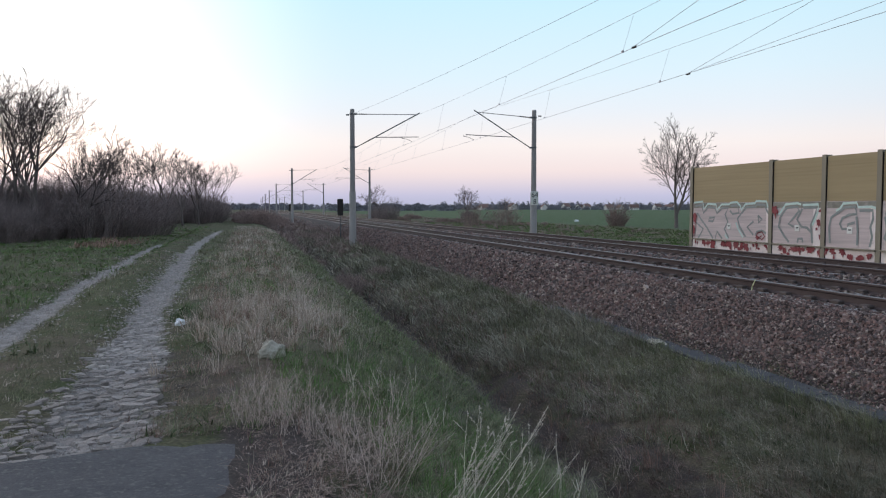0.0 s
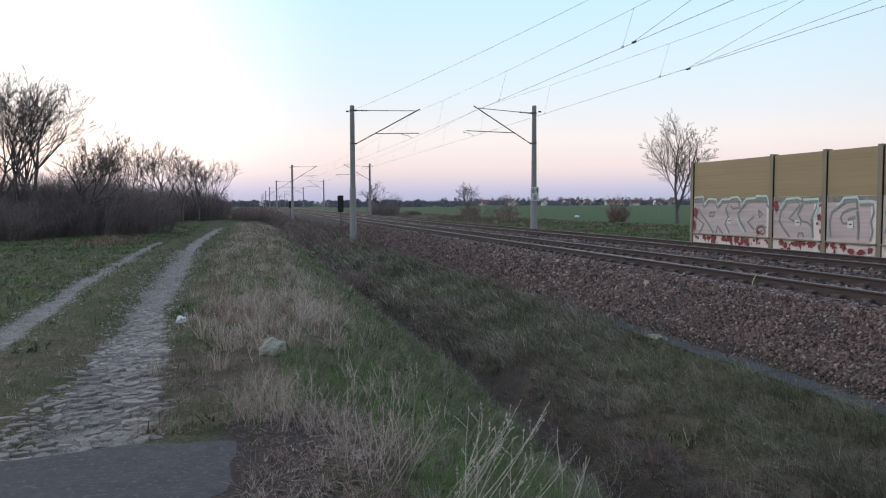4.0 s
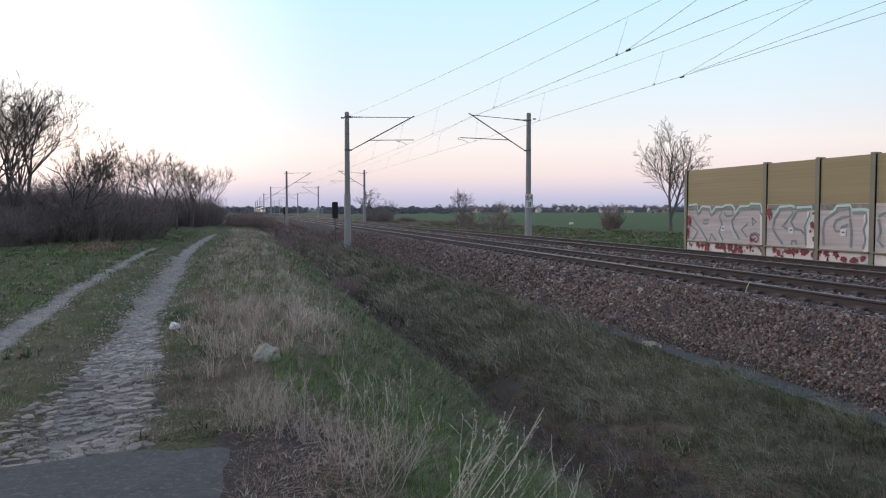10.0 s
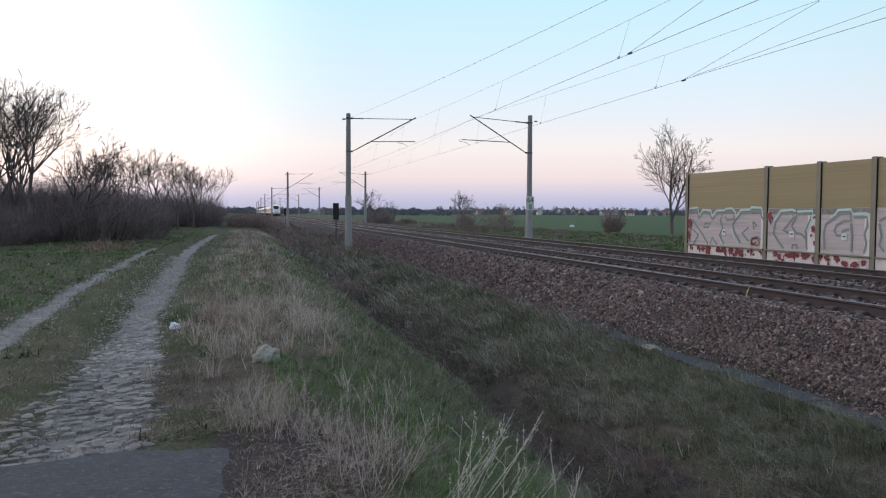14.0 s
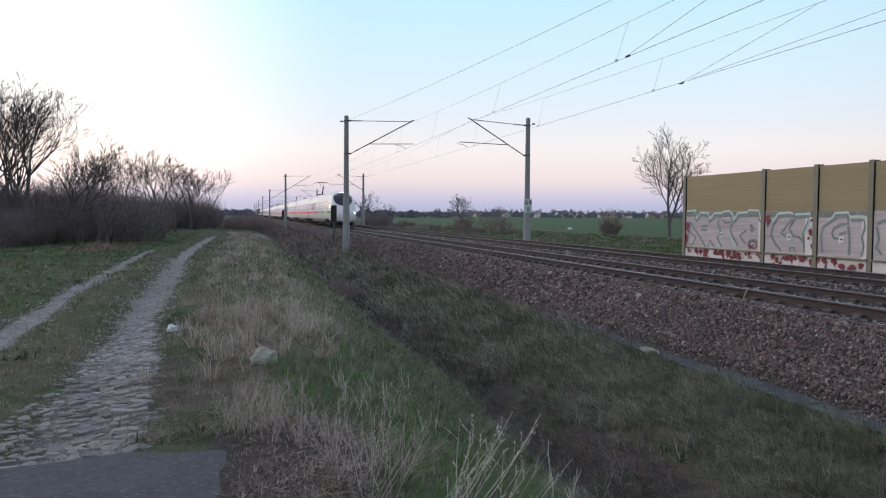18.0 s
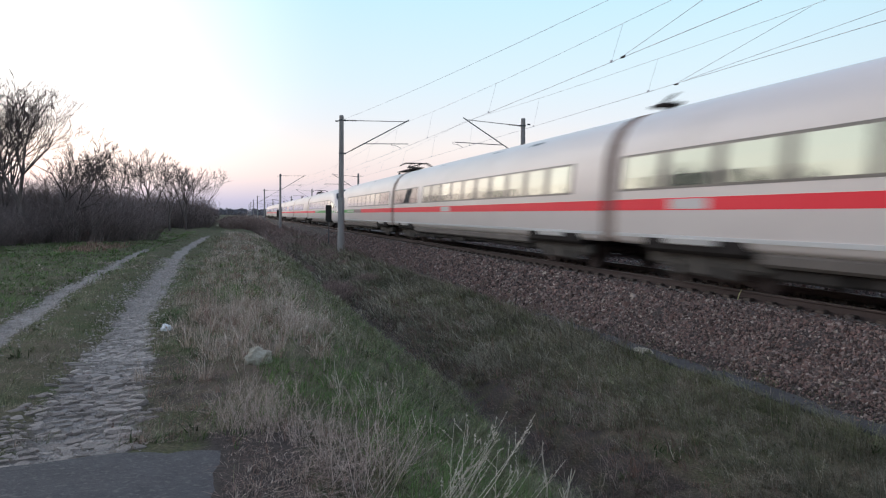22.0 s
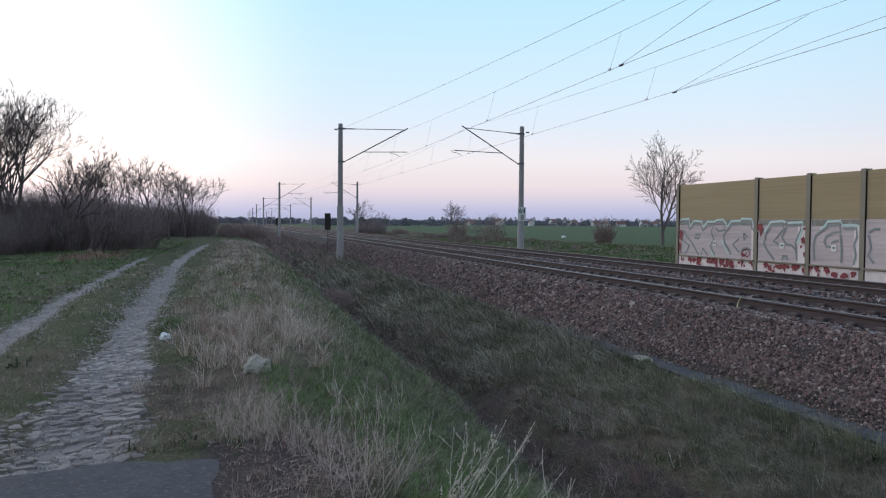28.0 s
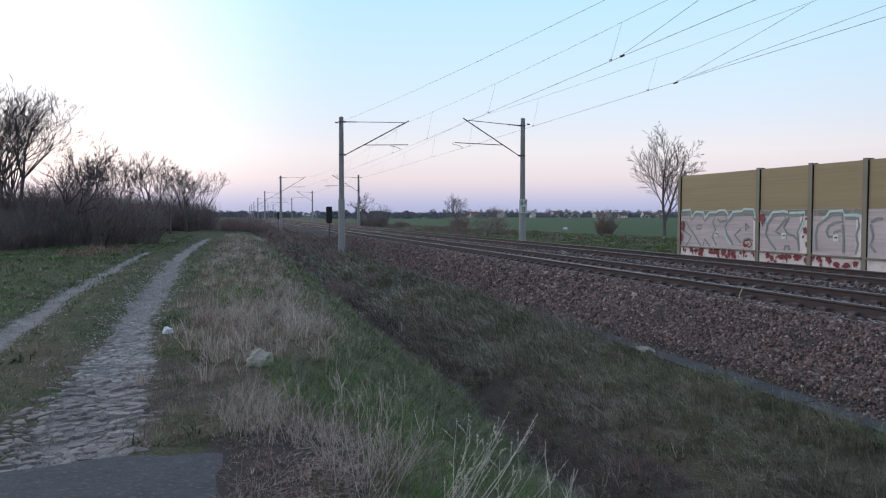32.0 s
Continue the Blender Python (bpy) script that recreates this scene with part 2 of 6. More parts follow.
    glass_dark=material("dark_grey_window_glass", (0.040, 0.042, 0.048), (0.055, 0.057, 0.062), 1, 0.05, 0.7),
    shield=material("windscreen_glass", (0.012, 0.014, 0.022), (0.02, 0.022, 0.03), 1, 0.12, spec=0.25),
    band=material("window_band_grey", (0.075, 0.072, 0.068), (0.10, 0.095, 0.09), 3, 0.35),
    train_door=material("train_door_white", (0.60, 0.548, 0.52), (0.66, 0.605, 0.575), 2, 0.4),
    rubber=material("grey_bellows", (0.416, 0.326, 0.283), (0.528, 0.420, 0.366), 6, 0.85),
    lamp=glowing("headlight", (1.0, 0.76, 0.34), 3.6),
    house_wall=material("house_render", (0.66, 0.62, 0.60), (0.80, 0.76, 0.73), 1, 0.9, per_object=0.3),
    house_roof=material("house_roof_tiles", (0.14, 0.085, 0.075), (0.19, 0.12, 0.10), 1, 0.9, per_object=0.4),
    # pale purple-grey: the haze before the woods is put into this colour
    hazy_far_wood=material("hazy_far_wood", (0.18, 0.175, 0.20), (0.23, 0.222, 0.25), 0.3, 1.0, island=0.06),
)


def make_ground_material():
    """Grass, dirt ruts, dry patches and field, mixed by weights of the sheet that say what grows where."""
    m = bpy.data.materials.new("ground_cover")
    m.use_nodes = True
    nt = m.node_tree
    p = nt.nodes["Principled BSDF"]
    p.inputs["Roughness"].default_value = 0.95
    p.inputs["Specular IOR Level"].default_value = 0.2
    n, link = nt.nodes.new, nt.links.new
    co = n("ShaderNodeTexCoord")

    def tex(scale, detail=5):
        t = n("ShaderNodeTexNoise")
        t.inputs["Scale"].default_value, t.inputs["Detail"].default_value = scale, detail
        link(co.outputs["Object"], t.inputs["Vector"])
        return t.outputs[0]

    def two(fac, a, b):
        x = n("ShaderNodeMix")
        x.data_type = "RGBA"
        r = n("ShaderNodeMapRange")
        r.inputs[1].default_value, r.inputs[2].default_value = 0.36, 0.64
        link(fac, r.inputs[0]), link(r.outputs[0], x.inputs[0])
        for s, v in ((6, a), (7, b)):
            if isinstance(v, tuple):
                x.inputs[s].default_value = rgb(v)
            else:
                link(v, x.inputs[s])
        return x.outputs[2]

    def by(weight, wobble, a, b):
        at = n("ShaderNodeAttribute")
        at.attribute_name = weight
        s = n("ShaderNodeMath")
        s.operation = "MULTIPLY_ADD"
        s.inputs[1].default_value, s.inputs[2].default_value = 0.7, -0.35
        link(wobble, s.inputs[0])
        ad = n("ShaderNodeMath")
        ad.operation = "ADD"
        link(at.outputs["Fac"], ad.inputs[0]), link(s.outputs[0], ad.inputs[1])
        return two(ad.outputs[0], a, b)

    fine, mid, big = tex(38), tex(5), tex(0.7)
    green = two(mid, two(fine, (0.040, 0.037, 0.022), (0.092, 0.090, 0.045)), two(fine, (0.066, 0.053, 0.036), (0.135, 0.108, 0.074)))
    green = two(big, green, two(fine, (0.042, 0.056, 0.022), (0.080, 0.095, 0.036)))
    drycol = two(fine, (0.090, 0.070, 0.050), (0.19, 0.15, 0.108))
    dirt = two(fine, two(mid, (0.15, 0.132, 0.118), (0.25, 0.228, 0.21)), two(mid, (0.25, 0.228, 0.21), (0.35, 0.325, 0.305)))
    field = two(big, (0.060, 0.098, 0.040), (0.075, 0.112, 0.048))
    soil = two(fine, (0.045, 0.036, 0.032), (0.075, 0.060, 0.054))
    c = by("dry", tex(2.2), green, drycol)
    c = by("soil", tex(3.1), c, soil)
    c = by("field", tex(0.2), c, field)
    c = by("dirt", tex(7), c, dirt)
    link(c, p.inputs["Base Color"])
    b = n("ShaderNodeBump")
    b.inputs["Strength"].default_value, b.inputs["Distance"].default_value = 0.8, 0.04
    link(fine, b.inputs["Height"]), link(b.outputs[0], p.inputs["Normal"])
    return m


M["ground"] = make_ground_material()


def make_stone_material():
    """Crushed stone: reddish brown, grey and a few beige pieces."""
    m = M["stone"]
    nt = m.node_tree
    n, link = nt.nodes.new, nt.links.new
    g, ramp = n("ShaderNodeNewGeometry"), n("ShaderNodeValToRGB")
    ramp.color_ramp.interpolation = "CONSTANT"
    el = ramp.color_ramp.elements
    # real stone colours, with extremes that paint in shaded gaps and lit faces
    stops = [(0.0, (0.38, 0.25, 0.22)), (0.16, (1.05, 0.62, 0.53)), (0.34, (0.80, 0.62, 0.56)), (0.50, (1.3, 0.90, 0.79)), (0.64, (0.36, 0.29, 0.27)), (0.76, (1.35, 0.78, 0.65)), (0.88, (1.65, 1.30, 1.12)), (0.96, (2.5, 2.10, 1.75))]
    while len(el) < len(stops):
        el.new(0.5)
    for e, (p, c) in zip(el, stops):
        e.position, e.color = p, (*[v * 0.19 for v in c], 1)
    link(g.outputs["Random Per Island"], ramp.inputs[0])
    p = nt.nodes["Principled BSDF"]
    old = p.inputs["Base Color"].links[0].from_socket
    mix = n("ShaderNodeMix")
    mix.data_type = "RGBA"
    mix.inputs[0].default_value = 0.68
    link(old, mix.inputs[6]), link(ramp.outputs[0], mix.inputs[7]), link(mix.outputs[2], p.inputs["Base Color"])


make_stone_material()

# ---- helpers for meshes ----
def mesh_of(name, verts, faces, mat, smooth=False):
    me = bpy.data.meshes.new(name)
    me.from_pydata(verts, [], faces)
    me.materials.append(mat)
    if smooth:
        me.shade_smooth()
    me.update()
    return me


def put(name, me, parent=None, m=None, label=""):
    ob = new(name, me)
    if parent is not None:
        ob.parent = parent
    if m is not None:
        ob.matrix_basis = m
    if label:
        tagged(ob, label)
    return ob


def part(name, bm, mat, parent, label="", smooth=False, m=None):
    me = bpy.data.meshes.new(name)
    bmesh.ops.recalc_face_normals(bm, faces=bm.faces)
    bm.to_mesh(me)
    bm.free()
    me.materials.append(mat)
    if smooth:
        me.shade_smooth()
    return put(name, me, parent, m, label)


def thing(name, label, category, m=None, group="", kind=""):
    ob = new(name)
    ob.empty_display_size = 0.2
    if m is not None:
        ob.matrix_basis = m
    return tagged(ob, label, category, group, kind)


def box(bm, x0, x1, y0, y1, z0, z1, bevel=0.0):
    r = bmesh.ops.create_cube(bm, size=1.0, matrix=Matrix.Translation(((x0 + x1) / 2, (y0 + y1) / 2, (z0 + z1) / 2)) @ Matrix.Diagonal((x1 - x0, y1 - y0, z1 - z0, 1)))
    if bevel:
        es = list({e for v in r["verts"] for e in v.link_edges})
        bmesh.ops.bevel(bm, geom=es, offset=bevel, segments=1, affect="EDGES")


def boxed(*a, bevel=0.0):
    bm = bmesh.new()
    box(bm, *a, bevel=bevel)
    return bm


def tube(bm, points, radii, sides=6):
    """A tapered tube along points."""
    rings, pts = [], [Vector(p) for p in points]
    if not hasattr(radii, "__len__"):
        radii = [radii] * len(pts)
    for i, p in enumerate(pts):
        d = (pts[min(i + 1, len(pts) - 1)] - pts[max(i - 1, 0)]).normalized()
        a = d.cross(Vector((0, 0, 1)) if abs(d.z) < 0.9 else Vector((1, 0, 0))).normalized()
        b = d.cross(a)
        rings.append([bm.verts.new(p + (a * math.cos(k) + b * math.sin(k)) * radii[i]) for k in (2 * math.pi * j / sides for j in range(sides))])
    for r, s in zip(rings, rings[1:]):
        for j in range(sides):
            bm.faces.new((r[j], r[(j + 1) % sides], s[(j + 1) % sides], s[j]))
    bm.faces.new(rings[0][::-1]), bm.faces.new(rings[-1])


def tubed(points, radii, sides=6):
    bm = bmesh.new()
    tube(bm, points, radii, sides)
    return bm


def quad_mesh(name, V, F, mat):
    """A mesh straight from numpy arrays: verts (n, 3) and faces (m, k)."""
    me = bpy.data.meshes.new(name)
    n, k = F.shape
    me.vertices.add(len(V))
    me.vertices.foreach_set("co", np.ascontiguousarray(V, dtype=np.float32).ravel())
    me.loops.add(n * k)
    me.loops.foreach_set("vertex_index", np.ascontiguousarray(F, dtype=np.int32).ravel())
    me.polygons.add(n)
    me.polygons.foreach_set("loop_start", np.arange(0, n * k, k, dtype=np.int32))
    me.update(calc_edges=True)
    me.shade_flat()
    me.materials.append(mat)
    return me


# ---- lie of the land: x across the tracks, y along them, rail head at z = 0 ----
NEAR, FAR = 9.5, 13.6      # centre lines of the two tracks
PROFILE_X = [-2000, -60, -14, -8, -5.0, -3.9, -0.4, 0.3, 1.2, 2.0, 2.9, 3.2, 3.5, 3.72, 4.2, 5.4, 6.35, 6.75, 8.0, 15.4, 16.6, 18.5, 24, 60, 2000]
PROFILE_Z = [-0.6, -0.5, -0.32, -0.30, -0.30, -0.33, -0.33, -0.30, -0.46, -0.82, -1.30, -1.64, -1.64, -1.36, -1.26, -1.10, -0.97, -0.95, -0.9, -0.75, -0.55, -0.62, -0.75, -0.8, -0.8]


def rut_right(y):
    return np.interp(y, [0, 5.7, 9.0, 10.5, 13.4, 18.4, 23.8, 29.7, 39, 58, 140], [-1.08, -1.13, -1.28, -1.38, -1.60, -1.76, -1.97, -2.2, -2.3, -2.16, -2.15])


def rut_left(y):
    return np.interp(y, [0, 10.9, 13.8, 16.4, 22.1, 26.8, 34.1, 39.6, 140], [-2.7, -2.98, -3.2, -3.4, -3.56, -3.72, -3.91, -3.95, -6.0])


def wave(x, y):
    return (np.sin(x * 1.9 + y * 0.7) + np.sin(y * 1.3 - x * 0.8 + 1.0) + np.sin(x * 4.1 - y * 2.9 + 2.0) * 0.5 + np.sin(y * 5.3 + x * 3.3) * 0.4) / 2.9


def zone(x, y, cx, cy, rx, ry):
    """Positive inside an uneven oval patch of growth."""
    return 1.0 - ((x - cx) / rx) ** 2 - ((y - cy) / ry) ** 2 + 0.45 * wave(x * 2.7 + cx, y * 2.1 + cy)


def bare_brown(x, y):
    return np.maximum(zone(x, y, -0.50, 7.7, 0.55, 2.3), zone(x, y, 0.38, 4.5, 0.62, 1.5))


def lush(x, y):
    return np.maximum(np.maximum(zone(x, y, 1.45, 5.0, 0.62, 2.2), zone(x, y, 0.78, 7.9, 0.55, 1.1)), zone(x, y, 0.0, 16.5, 0.5, 1.5))


def ground_z(x, y):
    x, y = np.asarray(x, float), np.asarray(y, float)
    wobble = np.interp(x, [0.3, 2, 6, 7], [0, 1, 1, 0]) * 0.12 * np.sin(y * 0.37 + 0.5) * np.sin(y * 0.13)
    z = np.interp(x + wobble, PROFILE_X, PROFILE_Z)
    rough = np.interp(np.abs(x), [0, 60, 200], [0.035, 0.035, 0.0]) * np.where((x > 2) & (x < 6.3), 1.8, 1.0) * np.where((x > 6.3) & (x < 17), 0.15, 1.0)
    z = z + rough * wave(x, y) * np.where((x < -0.3) & (y < 5.4), 0.2, 1.0)
    for r, w in ((rut_right(y), 0.42), (rut_left(y), 0.30)):
        z = z - 0.06 * np.exp(-((x - r) / w) ** 2) * (y > 5)
    z = z + 0.10 * np.exp(-((x - (rut_right(y) + rut_left(y)) / 2) / 0.5) ** 2) * np.clip((y - 6) / 10, 0, 1)
    return z


def make_ground():
    xs = np.concatenate([[-2000, -1200, -700, -400, -250, -160, -100, -70, -50, -38, -30], np.arange(-25, -6, 0.8), np.arange(-6, 7.2, 0.14), np.arange(7.4, 26, 0.7),
                         [28, 31, 35, 40, 48, 60, 80, 110, 160, 240, 400, 700, 1200, 2000]])
    ys = np.concatenate([[-1500, -700, -300, -150, -80, -50, -30, -20, -14, -9, -6, -4, -2.5, -1], np.arange(0, 14, 0.16), np.arange(14, 40, 0.4), np.arange(40, 100, 1.5),
                         [105, 112, 120, 130, 145, 165, 190, 220, 260, 320, 400, 520, 700, 1000, 1500, 2200, 3200]])
    X, Y = np.meshgrid(xs, ys)
    Z = ground_z(X, Y)
    V = np.stack([X, Y, Z], -1).reshape(-1, 3)
    i = np.arange(len(ys) - 1)[:, None] * len(xs) + np.arange(len(xs) - 1)
    F = np.stack([i, i + 1, i + 1 + len(xs), i + len(xs)], -1).reshape(-1, 4)
    me = quad_mesh("ground", V, F, M["ground"])
    me.shade_smooth()
    x, y = V[:, 0], V[:, 1]
    soft = lambda v, w: np.clip(1.25 - np.abs(v) / w * 0.75, 0, 1)
    dirt = np.maximum(soft(x - rut_right(y) + 0.10 * wave(x * 3, y * 1.7), np.interp(y, [5, 8, 11, 20, 60], [0.44, 0.35, 0.24, 0.23, 0.25])) * np.clip((68 - y) / 16, 0, 1), soft(x - rut_left(y) + 0.10 * wave(x * 2.6 + 4, y * 1.9), 0.18) * (y < 38) * 0.95) * (y > 2)
    dry = 0.30 * np.exp(-((x - 0.2) / 0.8) ** 2) * np.exp(-((y - 9.5) / 5) ** 2) + 0.26 + 0.22 * np.clip(x - 3.2, 0, 1) * (x < 17) + 0.22 * (x > 17) + 0.24 * np.exp(-((x + 3.0) / 1.6) ** 2) * np.exp(-((y - 7.5) / 4.5) ** 2)
    dirt = dirt * np.interp(y, [7.0, 9.8], [0.82, 1.0])
    field = np.clip((x - 38) / 4, 0, 1)
    field = np.maximum(field, np.clip((-x - 60) / 20, 0, 1))
    soil = np.exp(-((x - 3.36) / 0.22) ** 2) * 1.1 + 0.35 * np.clip((x - 2.2) / 0.3, 0, 1) * np.clip((6.9 - x) / 0.3, 0, 1) * np.clip((y - 25) / 30, 0, 1) + 0.8 * ((x > 6.6) & (x < 16.5)) + 0.55 * np.clip(wave(x * 1.1 + 9, y * 0.9) * 1.6 - 0.2, 0, 1) * (x > 1.8) * (x < 6.4)
    soil = np.maximum(soil, np.clip(bare_brown(x, y), 0, np.where(y < 6, 0.50, 0.44)))
    soil = np.maximum(soil, 0.9 * np.clip(1.6 - np.abs(x - rut_right(y)) / 0.32, 0, 1) * (y < 9.8) * (y > 4))
    soil = np.maximum(soil, 0.95 * np.exp(-((x - 0.08) / 0.45) ** 2) * np.clip((6.3 - y) / 0.6, 0, 1) * (y > 2))
    soil = np.maximum(soil, 0.55 * np.clip((4.7 - x) / 0.6, 0, 1) * (x > 3.3))
    for nm, v in (("dirt", dirt), ("dry", dry), ("field", field), ("soil", soil)):
        a = me.attributes.new(nm, "FLOAT", "POINT")
        a.data.foreach_set("value", v.astype(np.float32))
    tagged(put("ground", me), "rough grass land with a rutted track, a ditch and a green field", "ground", kind="structure")


make_ground()


def make_asphalt():
    """The end of an asphalt road, a little above the grass, with a broken far edge."""
    rnd = random.Random(3)
    far, xs = [], np.linspace(-5, -0.12, 60)
    for x in xs:
        y = 5.42 - (x + 0.13) * 0.12 if x > -0.8 else 5.50 + (x + 0.8) * 0.26
        far.append((x, y + rnd.uniform(-0.035, 0.035)))
    n = len(far)
    rows = [far] + [[(x + (0.008 * math.sin(yy * 9) if i == n - 1 else 0), yy) for i, (x, _) in enumerate(far)] for yy in (4.4, 4.0, 3.4, 2.8, 2.0, 0, -8)]
    V = [(x, y, -0.298 + 0.012 * math.sin(x * 1.3 + y)) for r in rows for x, y in r]
    F = [(j * n + i, (j + 1) * n + i, (j + 1) * n + i + 1, j * n + i + 1) for j in range(len(rows) - 1) for i in range(n - 1)]
    k = len(V)
    V += [(x, y, -0.42) for x, y in rows[0]] + [(r[-1][0], r[-1][1], -0.42) for r in rows]
    F += [(i, i + 1, k + i + 1, k + i) for i in range(n - 1)]
    F += [(j * n + n - 1, (j + 1) * n + n - 1, k + n + j + 1, k + n + j) for j in range(len(rows) - 1)]
    tagged(put("road", mesh_of("road", V, [f[::-1] for f in F], M["asphalt"])), "end of a worn grey asphalt road", "road", kind="structure")


make_asphalt()

# ---- permanent way ----
Y0, Y1 = -60.0, 1600.0


def make_ballast():
    prof = [(6.80, -0.97), (7.08, -0.74), (7.5, -0.40), (7.86, -0.17), (8.1, -0.170), (8.6, -0.20), (8.75, -0.20), (10.25, -0.19), (10.9, -0.17), (11.3, -0.2), (11.8, -0.2), (12.2, -0.17), (12.85, -0.19),
            (14.35, -0.19), (15.0, -0.17), (15.3, -0.2), (15.9, -0.55), (16.3, -0.75)]
    ys = np.concatenate([np.arange(-60, 0, 3), np.arange(0, 60, 0.5), np.arange(60, 140, 3), [150, 180, 220, 300, 450, 700, 1600]])
    V, F = [], []
    rnd = random.Random(5)
    n = len(prof)
    for y in ys:
        for x, z in prof:
            V.append((x + rnd.uniform(-0.04, 0.04), y, z + rnd.uniform(-0.025, 0.025)))
    for j in range(len(ys) - 1):
        for i in range(n - 1):
            F.append((j * n + i, j * n + i + 1, (j + 1) * n + i + 1, (j + 1) * n + i))
    tagged(put("ballast_bed", mesh_of("ballast_bed", V, F, M["ballast"], True)), "reddish crushed stone bed under the railway tracks, coloured dark as the shade between stones", "ballast", kind="structure")
    # loose stones on the shoulder and between the rails
    rng = np.random.default_rng(8)
    base = np.array([(a, b, c) for c in (-1, 1) for b in (-1, 1) for a in (-1, 1)], float) * 0.72
    quads = np.array([(0, 2, 3, 1), (4, 5, 7, 6), (0, 1, 5, 4), (2, 6, 7, 3), (0, 4, 6, 2), (1, 3, 7, 5)])
    px, pz = np.array(prof).T

    def stones(n, ylo, yhi, xlo, xhi, size):
        y = ylo * (yhi / ylo) ** rng.random(n)
        x = rng.uniform(xlo, xhi, n)
        keep = np.min([np.abs(x - c) for c in (8.75, 10.25, 12.85, 14.35)], axis=0) > 0.11
        x, y = x[keep], y[keep]
        z = np.interp(x, px, pz) + rng.uniform(-0.018, 0.032, len(x))
        s = size * rng.uniform(0.45, 1.7, len(x))
        sc = s[:, None, None] * rng.uniform(0.5, 1.45, (len(x), 1, 3))
        a, b = rng.uniform(0, 6.28, (2, len(x)))
        P = base[None] * sc * rng.uniform(0.45, 1.25, (len(x), 8, 3))
        ca, sa, cb, sb = np.cos(a)[:, None], np.sin(a)[:, None], np.cos(b)[:, None], np.sin(b)[:, None]
        P = np.stack([P[..., 0] * ca - P[..., 1] * sa, P[..., 0] * sa + P[..., 1] * ca, P[..., 2]], -1)
        P = np.stack([P[..., 0], P[..., 1] * cb - P[..., 2] * sb, P[..., 1] * sb + P[..., 2] * cb], -1)
        P += np.stack([x, y, z], -1)[:, None]
        return P.reshape(-1, 3), (quads[None] + 8 * np.arange(len(x))[:, None, None]).reshape(-1, 4)

    sets = [stones(900, 5.0, 20, 6.58, 6.85, 0.014), stones(48000, 5.0, 16, 6.96, 8.12, 0.0178), stones(8000, 5.0, 18, 6.74, 7.10, 0.014), stones(26000, 14, 70, 6.80, 8.12, 0.032), stones(3200, 5.0, 30, 8.08, 8.66, 0.015), stones(9000, 7, 60, 8.3, 12.4, 0.032), stones(5000, 9, 60, 12.3, 15.4, 0.034)]
    V, F, off = [], [], 0
    for a, b in sets:
        V.append(a), F.append(b + off)
        off += len(a)
    tagged(put("ballast_stones", quad_mesh("ballast_stones", np.concatenate(V), np.concatenate(F), M["stone"])), "loose reddish brown and grey crushed track stones", "ballast", kind="stuff")


make_ballast()


def make_track(centre, name, label):
    track = thing(name, label, "railway track", kind="structure")
    prof = [(-0.075, -0.172), (0.075, -0.172), (0.075, -0.160), (0.012, -0.135), (0.009, -0.05), (0.034, -0.036), (0.036, -0.012), (-0.036, -0.012), (-0.034, -0.036), (-0.009, -0.05), (-0.012, -0.135), (-0.075, -0.160)]
    head = [(-0.036, -0.0125), (0.036, -0.0125), (0.036, -0.006), (0.028, 0.0), (-0.028, 0.0), (-0.036, -0.006)]

    def extrude(p):
        V = [(x, y, z) for y in (Y0, Y1) for x, z in p]
        n = len(p)
        return V, [(i, (i + 1) % n, n + (i + 1) % n, n + i) for i in range(n)] + [tuple(range(n))[::-1], tuple(range(n, 2 * n))]

    web, top = mesh_of("rail", *extrude(prof), M["rail"]), mesh_of("running_surface", *extrude(head), M["railhead"])
    for s in (-1, 1):
        r = put("rail", web, track, pose(centre + s * 0.7535, 0, 0), "rusty brown steel rail")
        put("running_surface", top, r, None, "polished steel rail head")
    bm = bmesh.new()
    box(bm, -1.3, 1.3, -0.13, 0.13, -0.36, -0.165, 0.02)
    sl = bpy.data.meshes.new("sleeper")
    bm.to_mesh(sl), bm.free()
    sl.materials.append(M["sleeper"])
    bm = bmesh.new()
    for s in (-1, 1):
        for k in (-1, 1):
            c = s * 0.7535 + k * 0.12
            box(bm, c - 0.055, c + 0.055, -0.10, 0.10, -0.18, -0.105, 0.018)
    cl = bpy.data.meshes.new("fastening")
    bm.to_mesh(cl), bm.free()
    cl.materials.append(M["clip"])
    for i in range(120):
        o = put("sleeper", sl, track, pose(centre, 3 + 0.6 * i, 0))
        put("fastening", cl, o, None, "dark steel rail clips")
    # the far sleepers, joined
    V, F = [], []
    c8 = [(x, y, z) for z in (-0.36, -0.178) for y in (-0.13, 0.13) for x in (-1.3, 1.3)]
    f6 = [(0, 1, 3, 2), (4, 6, 7, 5), (0, 4, 5, 1), (2, 3, 7, 6), (0, 2, 6, 4), (1, 5, 7, 3)]
    for i in list(range(-60, 0)) + list(range(120, 420)):
        k = len(V)
        V += [(x, y + 3 + 0.6 * i, z) for x, y, z in c8]
        F += [tuple(k + a for a in f) for f in f6]
    tagged(put("sleeper_row", mesh_of("sleeper_row", V, F, M["sleeper"]), track, pose(centre, 0, 0)), kind="stuff")


make_track(NEAR, "railway_track_near", "straight railway track with rusty rails on concrete sleepers")
make_track(FAR, "railway_track_far", "second railway track with rusty rails on concrete sleepers")

# ---- overhead line ----
MAST_L, MAST_R = 6.05, 16.95
WIRE_Z, CARRY_Z = 5.38, 7.02
